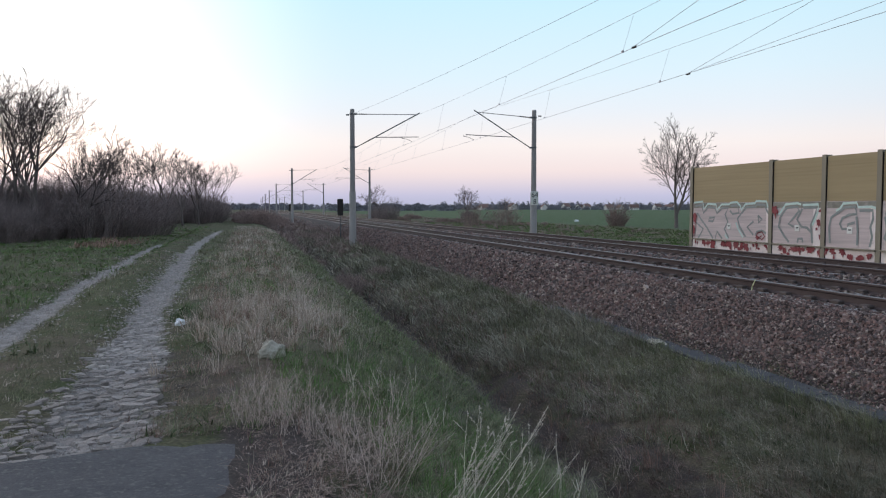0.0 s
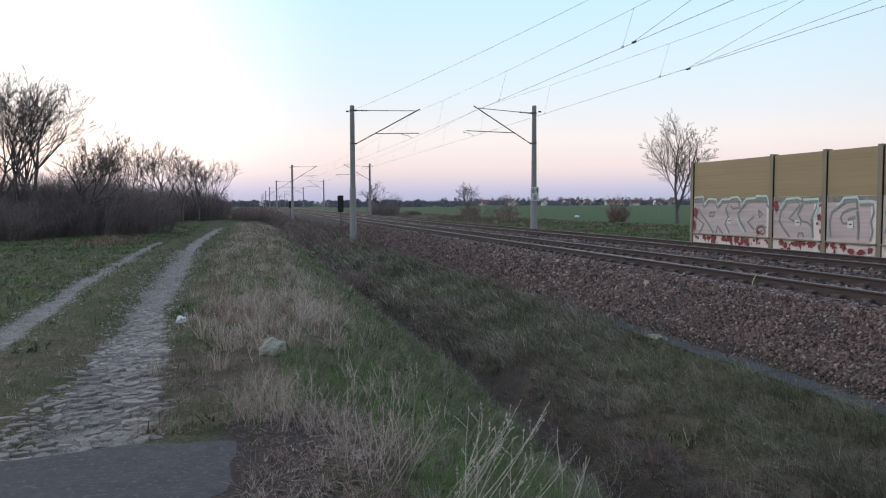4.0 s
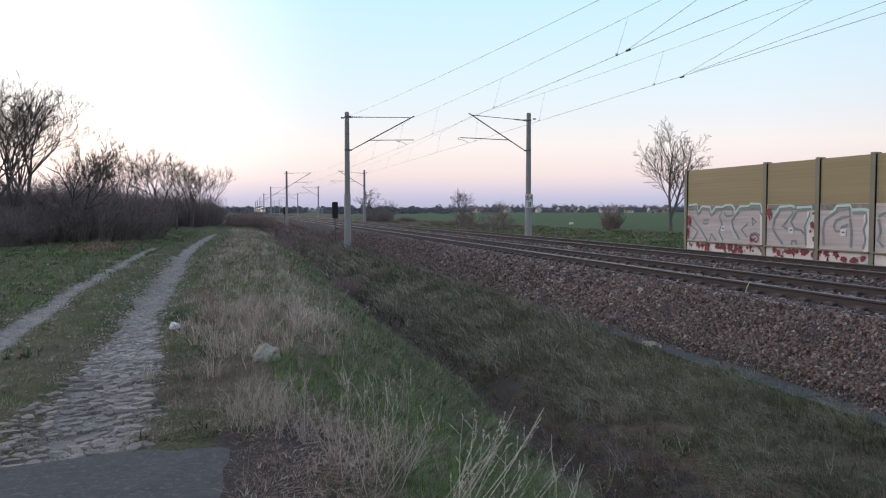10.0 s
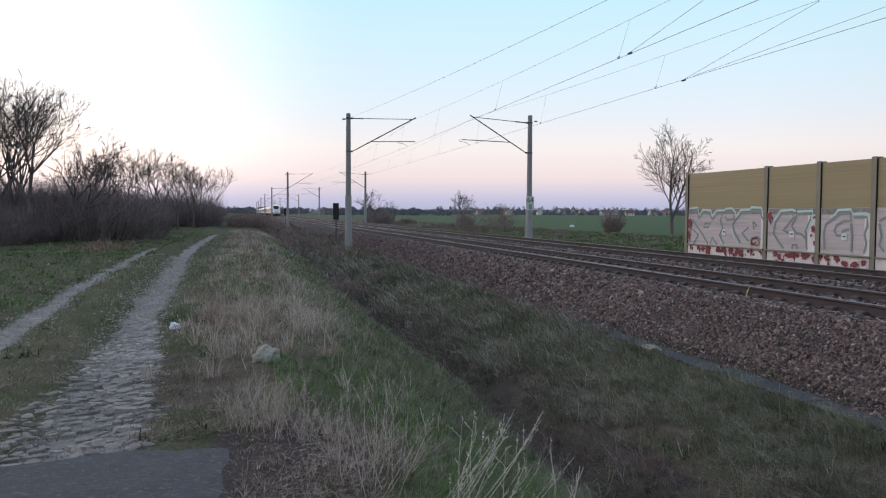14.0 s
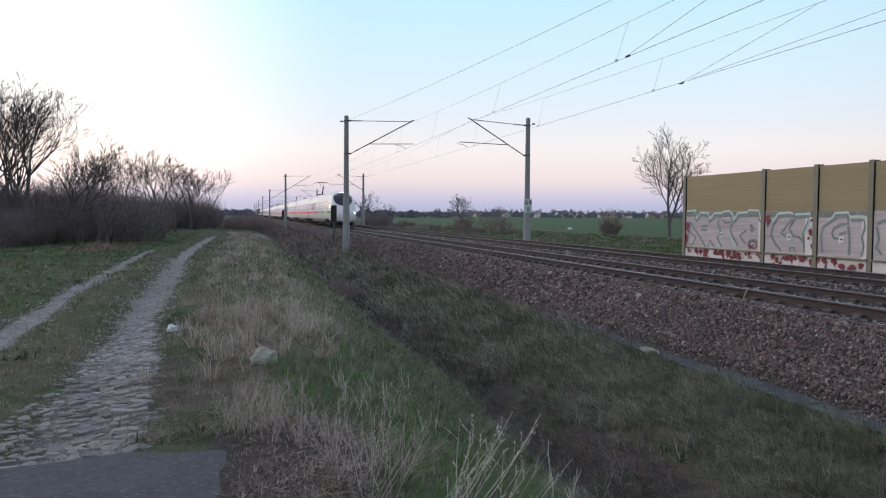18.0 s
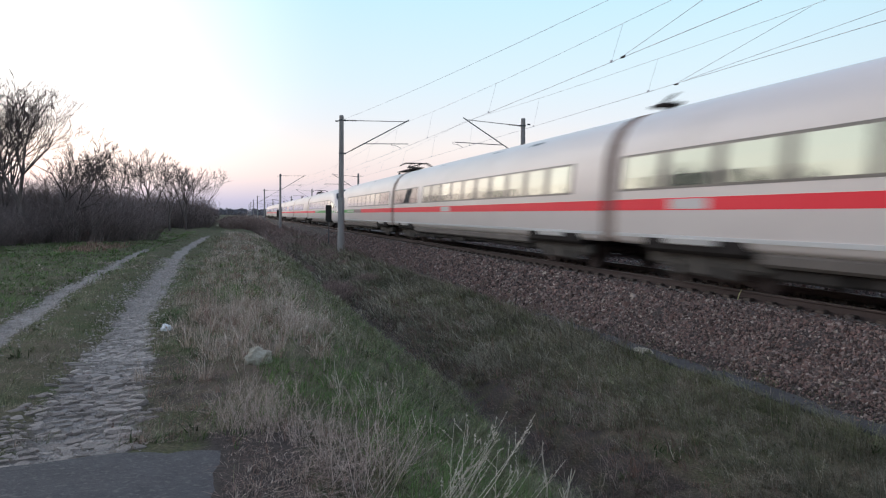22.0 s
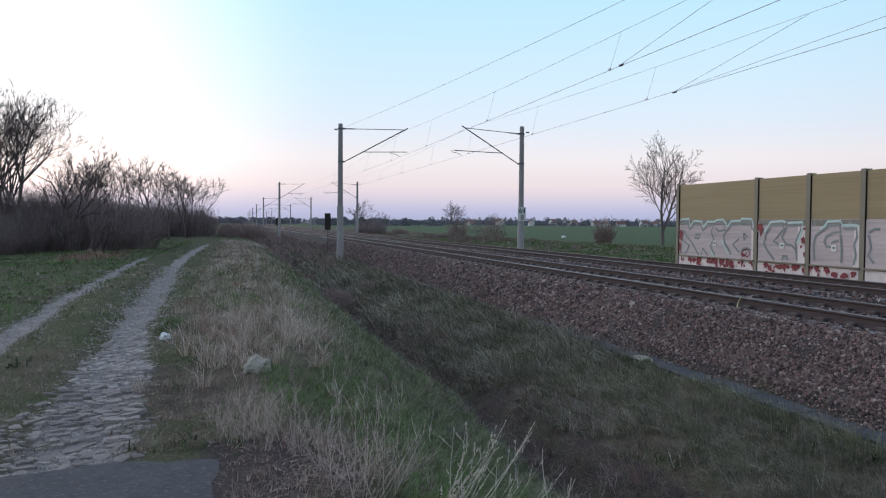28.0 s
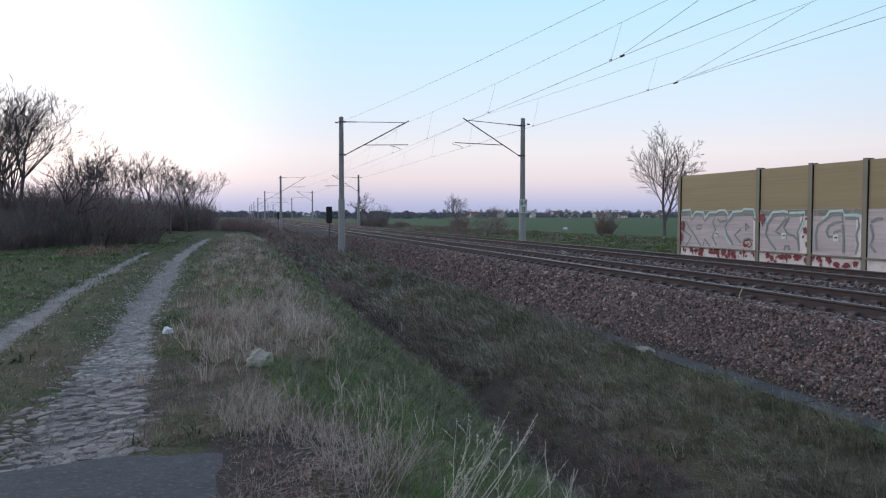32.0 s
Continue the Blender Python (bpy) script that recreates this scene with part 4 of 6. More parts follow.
    return mesh_of("end_wall", V, [tuple(range(n)), tuple(range(n, 2 * n))[::-1]] + [(i, n + i, n + (i + 1) % n, (i + 1) % n) for i in range(n)], M["rubber"])


def skin_patch(name, mat, y0, y1, z0, z1, side, nose, out=0.006, steps=1, rows=2, drop=None):
    """A panel that follows the side of the body."""
    V, F = [], []
    ny, nz = steps + 1, rows + 1
    for j in range(ny):
        d = y0 + (y1 - y0) * j / steps
        sz = np.interp(d, NOSE_D, NOSE_Z) if nose else 1.0
        sx = np.interp(d, NOSE_D, NOSE_X) if nose else 1.0
        for i in range(nz):
            top = z1 if drop is None else min(z1, drop(d))
            z = z0 + (top - z0) * i / rows
            zp = Z_BOT + (z - Z_BOT) / sz
            V.append((side * (side_x(zp) * sx + out), d, z))
    for j in range(steps):
        for i in range(rows):
            a = j * nz + i
            q = (a, a + nz, a + nz + 1, a + 1)
            F.append(q if side > 0 else q[::-1])
    # turned-in rim, so that the panel has thickness
    k = len(V)
    ring = [j * nz for j in range(ny)] + [(ny - 1) * nz + i for i in range(1, nz)] + [j * nz + nz - 1 for j in range(ny - 2, -1, -1)] + [i for i in range(nz - 2, 0, -1)]
    for r in ring:
        x, y, z = V[r]
        V.append((x - side * (out + 0.01), y, z))
    m = len(ring)
    for a in range(m):
        q = (ring[a], k + a, k + (a + 1) % m, ring[(a + 1) % m])
        F.append(q)
    return mesh_of(name, V, F, mat, False)


def windscreen():
    V, F = [], []
    nu, nv = 18, 14
    for j in range(nv + 1):
        for i in range(nu + 1):
            a, b = i / nu * 2 - 1, j / nv * 2 - 1
            # a rounded quadrilateral, wider at its upper edge
            r = 1 - 0.17 * (a * a) * (b * b)
            d = 2.16 + 1.05 * b * r + 0.10 * a * a * (1 - b)
            u = a * r * (0.80 + 0.07 * b)
            full_x = u * 1.25
            z = float(np.interp(abs(full_x), HX[::-1], HZ[::-1]))
            p = body_point(d, full_x, z)
            V.append(p + Vector((0, -0.016, 0.014)))
    for j in range(nv):
        for i in range(nu):
            k = j * (nu + 1) + i
            F.append((k, k + 1, k + nu + 2, k + nu + 1))
    return mesh_of("windscreen", V, F, M["shield"], True)


def bogie_mesh():
    bm = bmesh.new()
    for s in (-1, 1):
        box(bm, s * 1.08 - 0.09, s * 1.08 + 0.09, -1.9, 1.9, 0.36, 0.62, 0.04)
        box(bm, s * 1.08 - 0.14, s * 1.08 + 0.14, -0.5, 0.5, 0.20, 0.72, 0.05)
        box(bm, s * 1.16 - 0.05, s * 1.16 + 0.05, -1.1, -0.7, 0.18, 0.5, 0.03)
        box(bm, s * 1.16 - 0.05, s * 1.16 + 0.05, 0.7, 1.1, 0.18, 0.5, 0.03)
        for y in (-1.35, 1.35):
            box(bm, s * 1.0 - 0.15, s * 1.0 + 0.15, y - 0.2, y + 0.2, 0.30, 0.62, 0.04)
    box(bm, -0.95, 0.95, -0.3, 0.3, 0.40, 0.62)
    me = bpy.data.meshes.new("bogie")
    bm.to_mesh(me), bm.free()
    me.materials.append(M["bogie"])
    return me


def wheel_mesh():
    bm = bmesh.new()
    for s in (-1, 1):
        tube(bm, [(s * 0.69, 0, 0.445), (s * 0.75, 0, 0.445), (s * 0.755, 0, 0.445), (s * 0.82, 0, 0.445)], [0.475, 0.47, 0.445, 0.44], 24)
    tube(bm, [(-0.8, 0, 0.445), (0.8, 0, 0.445)], 0.09, 8)
    me = bpy.data.meshes.new("wheelset")
    bm.to_mesh(me), bm.free()
    me.materials.append(M["rail"])
    return me


def pantograph(car, y):
    """A raised single-arm pantograph; y: the foot of its lower arm."""
    base = part("pantograph_base", boxed(-0.45, 0.45, y - 0.6, y + 1.7, 3.78, 3.83, bevel=0.02), M["dark"], car, "dark pantograph frame on the roof")
    bm = bmesh.new()
    for sx in (-0.4, 0.4):
        for dy in (-0.4, 1.4):
            for k in range(3):
                tube(bm, [(sx, y + dy, 3.62 + 0.05 * k), (sx, y + dy, 3.65 + 0.05 * k)], [0.075, 0.055], 8)
    part("base_insulator", bm, M["insulator"], base, "brown ribbed insulators")
    knee, top = (y - 1.35, 4.62), (y + 1.15, WIRE_Z - 0.10)
    bm = bmesh.new()
    tube(bm, [(0, y, 3.84), (0, *knee)], [0.075, 0.055], 8)
    tube(bm, [(0, y + 0.5, 3.86), (0.06, knee[0] + 0.12, knee[1] - 0.06)], 0.018, 6)
    part("lower_arm", bm, M["dark"], base)
    bm = bmesh.new()
    for sx in (-0.32, 0.32):
        tube(bm, [(sx * 0.2, *knee), (sx, *top)], [0.035, 0.022], 6)
    tube(bm, [(-0.34, *top), (0.34, *top)], 0.022, 6)
    part("upper_arm", bm, M["dark"], base)
    bm = bmesh.new()
    for k in (-0.20, 0.20):
        tube(bm, [(-0.95, top[0] + k, top[1] - 0.16), (-0.82, top[0] + k, top[1] - 0.02), (-0.6, top[0] + k, top[1] + 0.06), (0.6, top[0] + k, top[1] + 0.06), (0.82, top[0] + k, top[1] - 0.02), (0.95, top[0] + k, top[1] - 0.16)], 0.026, 6)
    for sx in (-0.3, 0.3):
        tube(bm, [(sx, top[0] - 0.2, top[1] + 0.05), (sx, top[0] + 0.2, top[1] + 0.05)], 0.02, 5)
    part("collector_head", bm, M["dark"], base)


def folded_pantograph(car, y):
    """A lowered pantograph lying along the roof from y to y + 4."""
    base = part("pantograph_base", boxed(-0.45, 0.45, y + 0.8, y + 3.9, 3.78, 3.83, bevel=0.02), M["dark"], car, "dark frame of the lowered pantograph")
    bm = bmesh.new()
    for sx in (-0.4, 0.4):
        for dy in (1.1, 3.6):
            tube(bm, [(sx, y + dy, 3.60), (sx, y + dy, 3.80)], [0.07, 0.05], 8)
    part("base_insulator", bm, M["insulator"], base, "brown ribbed insulators")
    part("lower_arm", tubed([(0, y + 3.6, 3.90), (0, y + 1.6, 4.04)], [0.07, 0.05], 8), M["dark"], base)
    bm = bmesh.new()
    for sx in (-0.28, 0.28):
        tube(bm, [(0, y + 1.6, 4.04), (sx, y + 3.8, 4.10)], [0.035, 0.025], 6)
    part("upper_arm", bm, M["dark"], base)
    bm = bmesh.new()
    for k in (-0.18, 0.18):
        tube(bm, [(-0.9, y + 3.75 + k, 3.98), (-0.6, y + 3.75 + k, 4.14), (0.6, y + 3.75 + k, 4.14), (0.9, y + 3.75 + k, 3.98)], 0.026, 6)
    part("collector_head", bm, M["dark"], base)


def roof_switch(car, y):
    """A small dark switch on insulators near the car's end."""
    base = part("roof_switch", boxed(-0.20, 0.20, y, y + 0.8, 3.82, 3.88, bevel=0.02), M["dark"], car, "dark roof switch gear")
    bm = bmesh.new()
    for dy in (0.08, 0.3):
        for k in range(4):
            tube(bm, [(0, y + dy, 3.64 + 0.05 * k), (0, y + dy, 3.67 + 0.05 * k)], [0.085, 0.06], 8)
    part("switch_insulator", bm, M["insulator"], base, "brown ribbed insulators")
    part("switch_blade", tubed([(0, y + 0.75, 3.88), (0.04, y + 0.4, 4.0), (0.0, y, 4.06)], 0.03, 6), M["dark"], base)


def roof_bar(car):
    """A busbar that climbs from the roof towards the joint, on insulators."""
    base = part("roof_busbar", tubed([(0, 4.6, 3.74), (0, 3.2, 3.84), (0, 0.45, 3.98)], 0.03, 6), M["dark"], car, "thin dark busbar along the roof")
    bm = bmesh.new()
    for y, z in ((2.9, 3.84), (0.6, 3.96)):
        tube(bm, [(0, y, 3.66), (0, y, z)], [0.07, 0.05], 8)
    part("bar_insulator", bm, M["insulator"], base, "brown ribbed insulators")
    part("bar_head", boxed(-0.18, 0.18, 0.40, 1.35, 3.93, 4.02, bevel=0.03), M["dark"], base)


def bellows(length):
    """Folded rings that follow the body's section."""
    full = [(-x, z) for x, z in HALF] + [(x, z) for x, z in HALF[::-1][1:]]
    V, F, n = [], [], len(full)
    ds = [-GAP + GAP * k / 6 for k in range(13)]
    for k, d in enumerate(ds):
        s = 0.965 if k % 2 else 0.988
        V += [(x * s, length + d, 2.0 + (z - 2.0) * s) for x, z in full]
    for j in range(len(ds) - 1):
        for i in range(n):
            F.append((j * n + i, (j + 1) * n + i, (j + 1) * n + (i + 1) % n, j * n + (i + 1) % n))
    return mesh_of("gangway", V, F, M["rubber"])


MESH = {}


def shared(key, make):
    if key not in MESH:
        MESH[key] = make()
    return MESH[key]


# window bands (from, to, whether the panes are bright), pale patches in the stripe, red markings, low lettering
FRONT_CAR = (((1.3, 7.3, 1), (8.43, 26.5, 1)), ((4.5, 6.0),), (), ())
REAR_CAR = (((1.9, 6.8, 1), (8.5, 23.0, 1), (23.1, 25.9, 0)), ((3.9, 5.25),), (), ())
LEAD_CAR = (((1.5, 7.55, 1), (8.44, 25.65, 1)), ((4.2, 6.1),), (), ())
OPEN_CAR = (((0.9, 6.1, 0), (7.3, 24.3, 1)), ((19.5, 20.5),), (), ())
BISTRO_CAR = (((0.75, 2.2, 0), (2.3, 15.0, 1), (16.2, 25.4, 1)), ((9.5, 12.8), (22.0, 23.3)), (), ((14.8, 16.3),))
FIRST_CAR = (((2.05, 18.85, 1), (19.85, 25.5, 0)), ((13.9, 15.3),), (), ())
SIDE_CAR = (((7.36, 24.65, 1),), ((19.4, 20.6),), (), ())
GALLEY_CAR = (((1.8, 11.1, 1), (18.05, 24.6, 1)), ((21.6, 22.6),), ((13.1, 17.9),), ((8.6, 9.6),))
SALOON_CAR = (((2.4, 19.4, 1), (20.65, 23.4, 1)), ((14.2, 15.35),), (), ())
PLAIN_CAR = (((2.4, 24.2, 1),), ((14.2, 15.35),), (), ())


def cheek(d):
    """The upper edge of the foremost side window, which falls towards the nose."""
    return 1.88 + 0.73 * min(1.0, max(0.0, (d - 1.3) / 2.4)) ** 0.7


def make_car(length, nose, stripe, gear, label, layout, lit, tail):
    """A car with its front at y = 0 and its rear at y = length."""
    car = thing("train_car", label, "train car", None, "cars of the train")
    put("body", shared(("body", length, nose), lambda: body_mesh("body", length, nose)), car)
    bands, patches, marks, texts = layout
    grey0, red0 = {"front": (13.4, 17.0), "rear": (12.2, 15.55), "lead": (17.4, 17.5)}.get(stripe, (0, GAP))
    for side in (-1, 1):
        if nose:
            put("green_stripe", shared(("gs", side, grey0), lambda: skin_patch("green_stripe", M["train_green"], 0.55, grey0, 1.425, 1.655, side, True, 0.005, 24)), car, None, "green stripe")
            put("lettering_bar", shared(("lb", side, grey0), lambda: skin_patch("lettering_bar", M["train_white"], grey0 - 3.5, grey0 - 0.1, 1.50, 1.575, side, True, 0.009, 2)), car, None, "thin white bar in the stripe")
            put("grey_stripe", shared(("ys", side, grey0), lambda: skin_patch("grey_stripe", M["band_brown"], grey0 + 0.002, red0, 1.425, 1.655, side, False, 0.005)), car, None, "dark grey piece of the stripe")
        put("red_stripe", shared(("rs", side, length, red0), lambda: skin_patch("red_stripe", M["train_red"], red0 + 0.002, length - GAP, 1.425, 1.655, side, False, 0.005)), car, None, "red stripe")
        for lo, hi in patches:
            put("stripe_patch", shared(("sp", side, lo, hi), lambda: skin_patch("stripe_patch", M["patch"], lo, hi, 1.16 if nose else 1.445, 1.66 if nose else 1.635, side, nose, 0.010, 2)), car, None, "pale patch in the stripe")
        for lo, hi in marks:
            put("marking", shared(("mark", side, lo, hi), lambda: skin_patch("marking", M["train_pink"], lo, hi, 2.22, 2.42, side, False, 0.006)), car, None, "small pale red marking bar")
        put("sill_strip", shared(("sill", side, length, nose), lambda: skin_patch("sill_strip", M["train_silver"], 3.0 if nose else GAP, length - GAP, 0.87, 0.945, side, nose, 0.02, 8)), car, None, "bright sill strip")
        for lo, hi, bright in bands:
            front = nose and lo < 2
            drop = cheek if front else None
            band = put("window_band", shared(("band", side, lo, hi, nose), lambda: skin_patch("window_band", M["band"], lo, hi, 1.835, 2.61, side, nose, 0.006, 12 if front else 1, 3, drop)), car, None, "dark grey window band")
            n = max(1, round((hi - lo) / 1.75))
            for i in range(n):
                y0, y1 = lo + (hi - lo) * i / n, lo + (hi - lo) * (i + 1) / n
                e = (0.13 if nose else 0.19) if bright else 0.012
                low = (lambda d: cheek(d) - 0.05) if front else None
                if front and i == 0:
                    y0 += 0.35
                put("window", shared(("pane", side, y0, y1, bright), lambda: skin_patch("window", M["glass" if bright else "glass_dark"], y0 + e, y1 - e, 1.885, 2.555, side, nose, 0.011, 4 if front else 1, 3, low)), band, None, "reflecting window tinted bright for evening sky seen through it" if bright else "dark grey reflecting window")
        for lo, hi in texts:
            put("lettering_bar", shared(("low", side, lo, hi), lambda: skin_patch("lettering_bar", M["band"], lo, hi, 1.005, 1.035, side, False, 0.006)), car, None, "thin dark bar above the sill")
        if not nose:
            put("roof_vent", shared(("vent", side), lambda: skin_patch("roof_vent", M["band"], 5.3, 6.2, 3.37, 3.44, side, False, 0.008)), car, None, "small dark vent in the roof edge")
            put("roof_seam", shared(("seam", side, length), lambda: skin_patch("roof_seam", M["train_door"], length * 0.52, length * 0.60, 3.16, 3.175, side, False, 0.004)), car, None, "fine seam of the roof edge")
    bog = [(4.7 if nose else 3.35), length - 3.35]
    for y in bog:
        b = put("bogie", shared("bogie", bogie_mesh), car, pose(0, y, 0), "dark grey bogie")
        for k in (-1.35, 1.35):
            put("wheelset", shared("wheelset", wheel_mesh), b, pose(0, k, 0), "rusty steel wheels")
        # solid box flush with the body; its dark colour stands in for recess shade
        part("wheel_arch", boxed(-1.432, 1.432, y - 1.75, y + 1.75, 0.60, 0.945, bevel=0.07), M["black"], car, "dark box painted as the shaded wheel cut-out")
        for sx in (-1, 1):
            part("damper", boxed(sx * 1.45 - 0.03, sx * 1.45 + 0.03, y - 0.85, y + 0.85, 0.77, 0.90, bevel=0.02), M["damper"], car, "light grey bogie damper")
    part("skirt", boxed(-1.37, 1.37, bog[0] + 1.9, bog[1] - 1.9, 0.50, 0.73, bevel=0.05), M["train_skirt"], car, "dirty brown-grey skirt under the floor")
    y, r = bog[0] + 2.1, random.Random(int(length * 10))
    while y < bog[1] - 3.0:
        w = r.uniform(0.9, 2.4)
        part("equipment_box", boxed(-1.2, 1.2, y, min(y + w, bog[1] - 2.0), r.uniform(0.27, 0.40), 0.50, bevel=0.04), M["dark"], car, "dark equipment box under the floor")
        y += w + r.uniform(0.08, 0.35)
    if nose:
        put("windscreen", shared("screen", windscreen), car, None, "large dark curved windscreen")
        for s in (-1, 1):
            put("headlight", shared(("hl", s, lit), lambda: skin_patch("headlight", M["lamp" if lit else "shield"], 0.55, 0.95, 1.40, 1.56, s, True, 0.012, 4)), car, None, "lit headlight" if lit else "dark headlight")
        part("top_light", boxed(-0.22, 0.22, 3.34, 3.54, 3.43, 3.53, bevel=0.03), M["lamp" if lit else "shield"], car, "lit headlight above the windscreen" if lit else "dark lamp above the windscreen")
        part("bumper", boxed(-0.75, 0.75, 0.75, 2.6, 0.22, 0.46, bevel=0.08), M["dark"], car, "dark front apron")
    for y in ([] if nose else [GAP + 0.02]) + [length - GAP - 0.02]:
        put("end_wall", shared(("wall", y), lambda: end_wall(y)), car, None, "grey end wall")
    if tail:
        gang = put("gangway", shared(("gang", length), lambda: bellows(length)), car, None, "grey folding bellows between the cars")
        for side in (-1, 1):
            put("bellows_stripe", shared(("bs", side, length), lambda: skin_patch("bellows_stripe", M["bellows_red"], length - GAP + 0.02, length + GAP - 0.02, 1.43, 1.65, side, False, -0.012)), gang, None, "dark red stripe across the bellows")
    for y0, y1 in ((length * 0.36, length * 0.39), (length * 0.66, length * 0.68)):
        part("roof_box", boxed(-0.87, 0.87, y0, y1, 3.40, 3.47, bevel=0.02), M["band"], car, "low dark roof vent")
    if gear == "up":
        pantograph(car, 23.7)
    elif gear == "folded":
        folded_pantograph(car, length - 4.4)
    elif gear == "switch":
        roof_switch(car, length - 0.36)
    elif gear == "bar":
        roof_bar(car)
    return car


CAR_MID, CAR_END = 25.9, 27.1
SET_LEN = 2 * CAR_END + 5 * CAR_MID
cars = []


def make_set(offset, gears, layouts, first):
    """Seven cars; offset: the distance of the set's front from the train's front."""
    y = offset
    for i in range(7):
        end = i in (0, 6)
        lab = "white high-speed train end car with green stripe and sloping nose" if end else "white high-speed train car with red stripe and dark windows"
        car = make_car(CAR_END if end else CAR_MID, end, (first if i == 0 else "rear") if end else "red", gears[i], lab, layouts[i], offset == 0 and i == 0, i < 6)
        cars.append((car, y, i == 6))
        y += CAR_END if end else CAR_MID


make_set(0.0, ["up", "switch", "switch", "switch", "switch", "switch", "folded"], [FRONT_CAR, OPEN_CAR, OPEN_CAR, OPEN_CAR, BISTRO_CAR, FIRST_CAR, REAR_CAR], "front")
make_set(SET_LEN + 0.21, ["folded", "bar", "bar", "bar", "bar", "bar", "up"], [LEAD_CAR, SIDE_CAR, GALLEY_CAR, SALOON_CAR, SALOON_CAR, PLAIN_CAR, REAR_CAR], "lead")

# ---- bare trees and shrubs ----
def tree_lines(seed, height, fork, stems, trunk_r, limb=0.42, thin=0.005, angle=0.62, per_metre=2.6, levels=4):
    """Polylines (points, radii, level) of a bare tree: a short trunk, ascending stems, and limbs, boughs and twigs that leave them at acute
    angles and turn upwards. stems: (lean towards x, lean towards y, share of the height)."""
    rnd = random.Random(seed)
    out = []

    def shoot(p, d, length, r, level, lift):
        n = max(3, int(length / (0.30, 0.26, 0.20, 0.16, 0.14)[level]))
        pts, rad, dirs, q = [p.copy()], [r], [d.copy()], p.copy()
        wander = (0.022, 0.045, 0.06, 0.075, 0.09)[level]
        for i in range(n):
            d = (d + Vector((rnd.gauss(0, wander), rnd.gauss(0, wander), rnd.gauss(0, wander * 0.6) + lift))).normalized()
            q = q + d * (length / n)
            pts.append(q.copy())
            dirs.append(d.copy())
            rad.append(max(r * (1 - 0.80 * (i + 1) / n), thin * (0.7 if level == 4 else 1.0)))
        out.append((pts, rad, level))
        if level >= levels:
            return
        count = max(2, int(length * per_metre * (1.0, 1.35, 1.9, 2.6)[level] + rnd.random()))
        spin = rnd.uniform(0, 6.28)
        for k in range(count):
            t = 0.14 + 0.86 * (k + rnd.random() * 0.9) / count
            i = min(int(t * n), n - 1)
            at, dd = pts[i].lerp(pts[i + 1], t * n - i), dirs[i + 1]
            spin += 2.4 + rnd.uniform(-0.5, 0.5)
            side = dd.orthogonal().normalized()
            side.rotate(Matrix.Rotation(spin, 3, dd))
            a = angle * rnd.uniform(0.65, 1.35)
            nd = (dd * math.cos(a) + side * math.sin(a)).normalized()
            if nd.z < -0.25:
                nd.z *= 0.3
            share = (limb, 0.50, 0.52, 0.55)[level] * (1.12 - 0.72 * t) * rnd.uniform(0.65, 1.2)
            shoot(at, nd, max(length * share, 0.16), max(rad[i] * 0.52, thin), level + 1, 0.030 if level < 2 else 0.015)

    foot, top = Vector((0, 0, -0.2)), Vector((rnd.gauss(0, 0.08), rnd.gauss(0, 0.08), fork))
    out.append(([foot, foot.lerp(top, 0.12), foot.lerp(top, 0.5) + Vector((0.03, 0.02, 0)), top], [trunk_r * 1.35, trunk_r * 1.05, trunk_r * 0.95, trunk_r * 0.9], 0))
    for lx, ly, k in stems:
        shoot(top - Vector((0, 0, 0.05)), Vector((lx, ly, 1)).normalized(), (height - fork) * k * 1.06, trunk_r * (0.78 if len(stems) > 1 else 0.9), 0, 0.012)
    top = max(p.z for pts, _, _ in out for p in pts)
    return [([p * (height / top) for p in pts], rad, lv) for pts, rad, lv in out]


def forked_lines(seed, height, trunk, trunk_r, ratio=0.80, wide=0.50, thin=0.005, levels=6, lean=(0.0, 0.0), lift=0.05):
    """Polylines of a round-headed bare tree: the trunk forks again and again, every branch carries short twiggy side shoots."""
    rnd = random.Random(seed)
    out = []

    def twig(p, d, length, level):
        n = 3
        pts, q = [p.copy()], p.copy()
        for i in range(n):
            d = (d + Vector((rnd.gauss(0, 0.16), rnd.gauss(0, 0.16), rnd.gauss(0.06, 0.1)))).normalized()
            q = q + d * length / n
            pts.append(q.copy())
        out.append((pts, [thin, thin * 0.9, thin * 0.75, thin * 0.5], 5))
        if level:
            for k in range(2):
                side = Vector((rnd.gauss(0, 1), rnd.gauss(0, 1), rnd.gauss(0.2, 0.6))).normalized()
                twig(pts[rnd.randint(1, 2)], (d + side * 0.75).normalized(), length * rnd.uniform(0.4, 0.75), level - 1)

    def branch(p, d, length, r, level):
        n = 4
        pts, rad, q = [p.copy()], [r], p.copy()
        end = r * (0.80 if level else 0.86)
        for i in range(n):
            w = 0.05 + 0.025 * level
            d = (d + Vector((rnd.gauss(0, w), rnd.gauss(0, w), rnd.gauss(0, w * 0.5) + lift * (level > 0)))).normalized()
            q = q + d * (length / n)
            pts.append(q.copy())
            rad.append(max(r + (end - r) * (i + 1) / n, thin * 1.2))
        out.append((pts, rad, min(level, 4)))
        if level >= 1:
            for k in range(1 + (level > 2)):
                side = Vector((rnd.gauss(0, 1), rnd.gauss(0, 1), rnd.gauss(0.1, 0.5))).normalized()
                twig(pts[rnd.randint(1, n)], (d + side * rnd.uniform(0.5, 0.95)).normalized(), rnd.uniform(0.35, 0.8), 1)
        if level >= levels:
            for k in range(2):
                side = Vector((rnd.gauss(0, 1), rnd.gauss(0, 1), rnd.gauss(0.2, 0.5))).normalized()
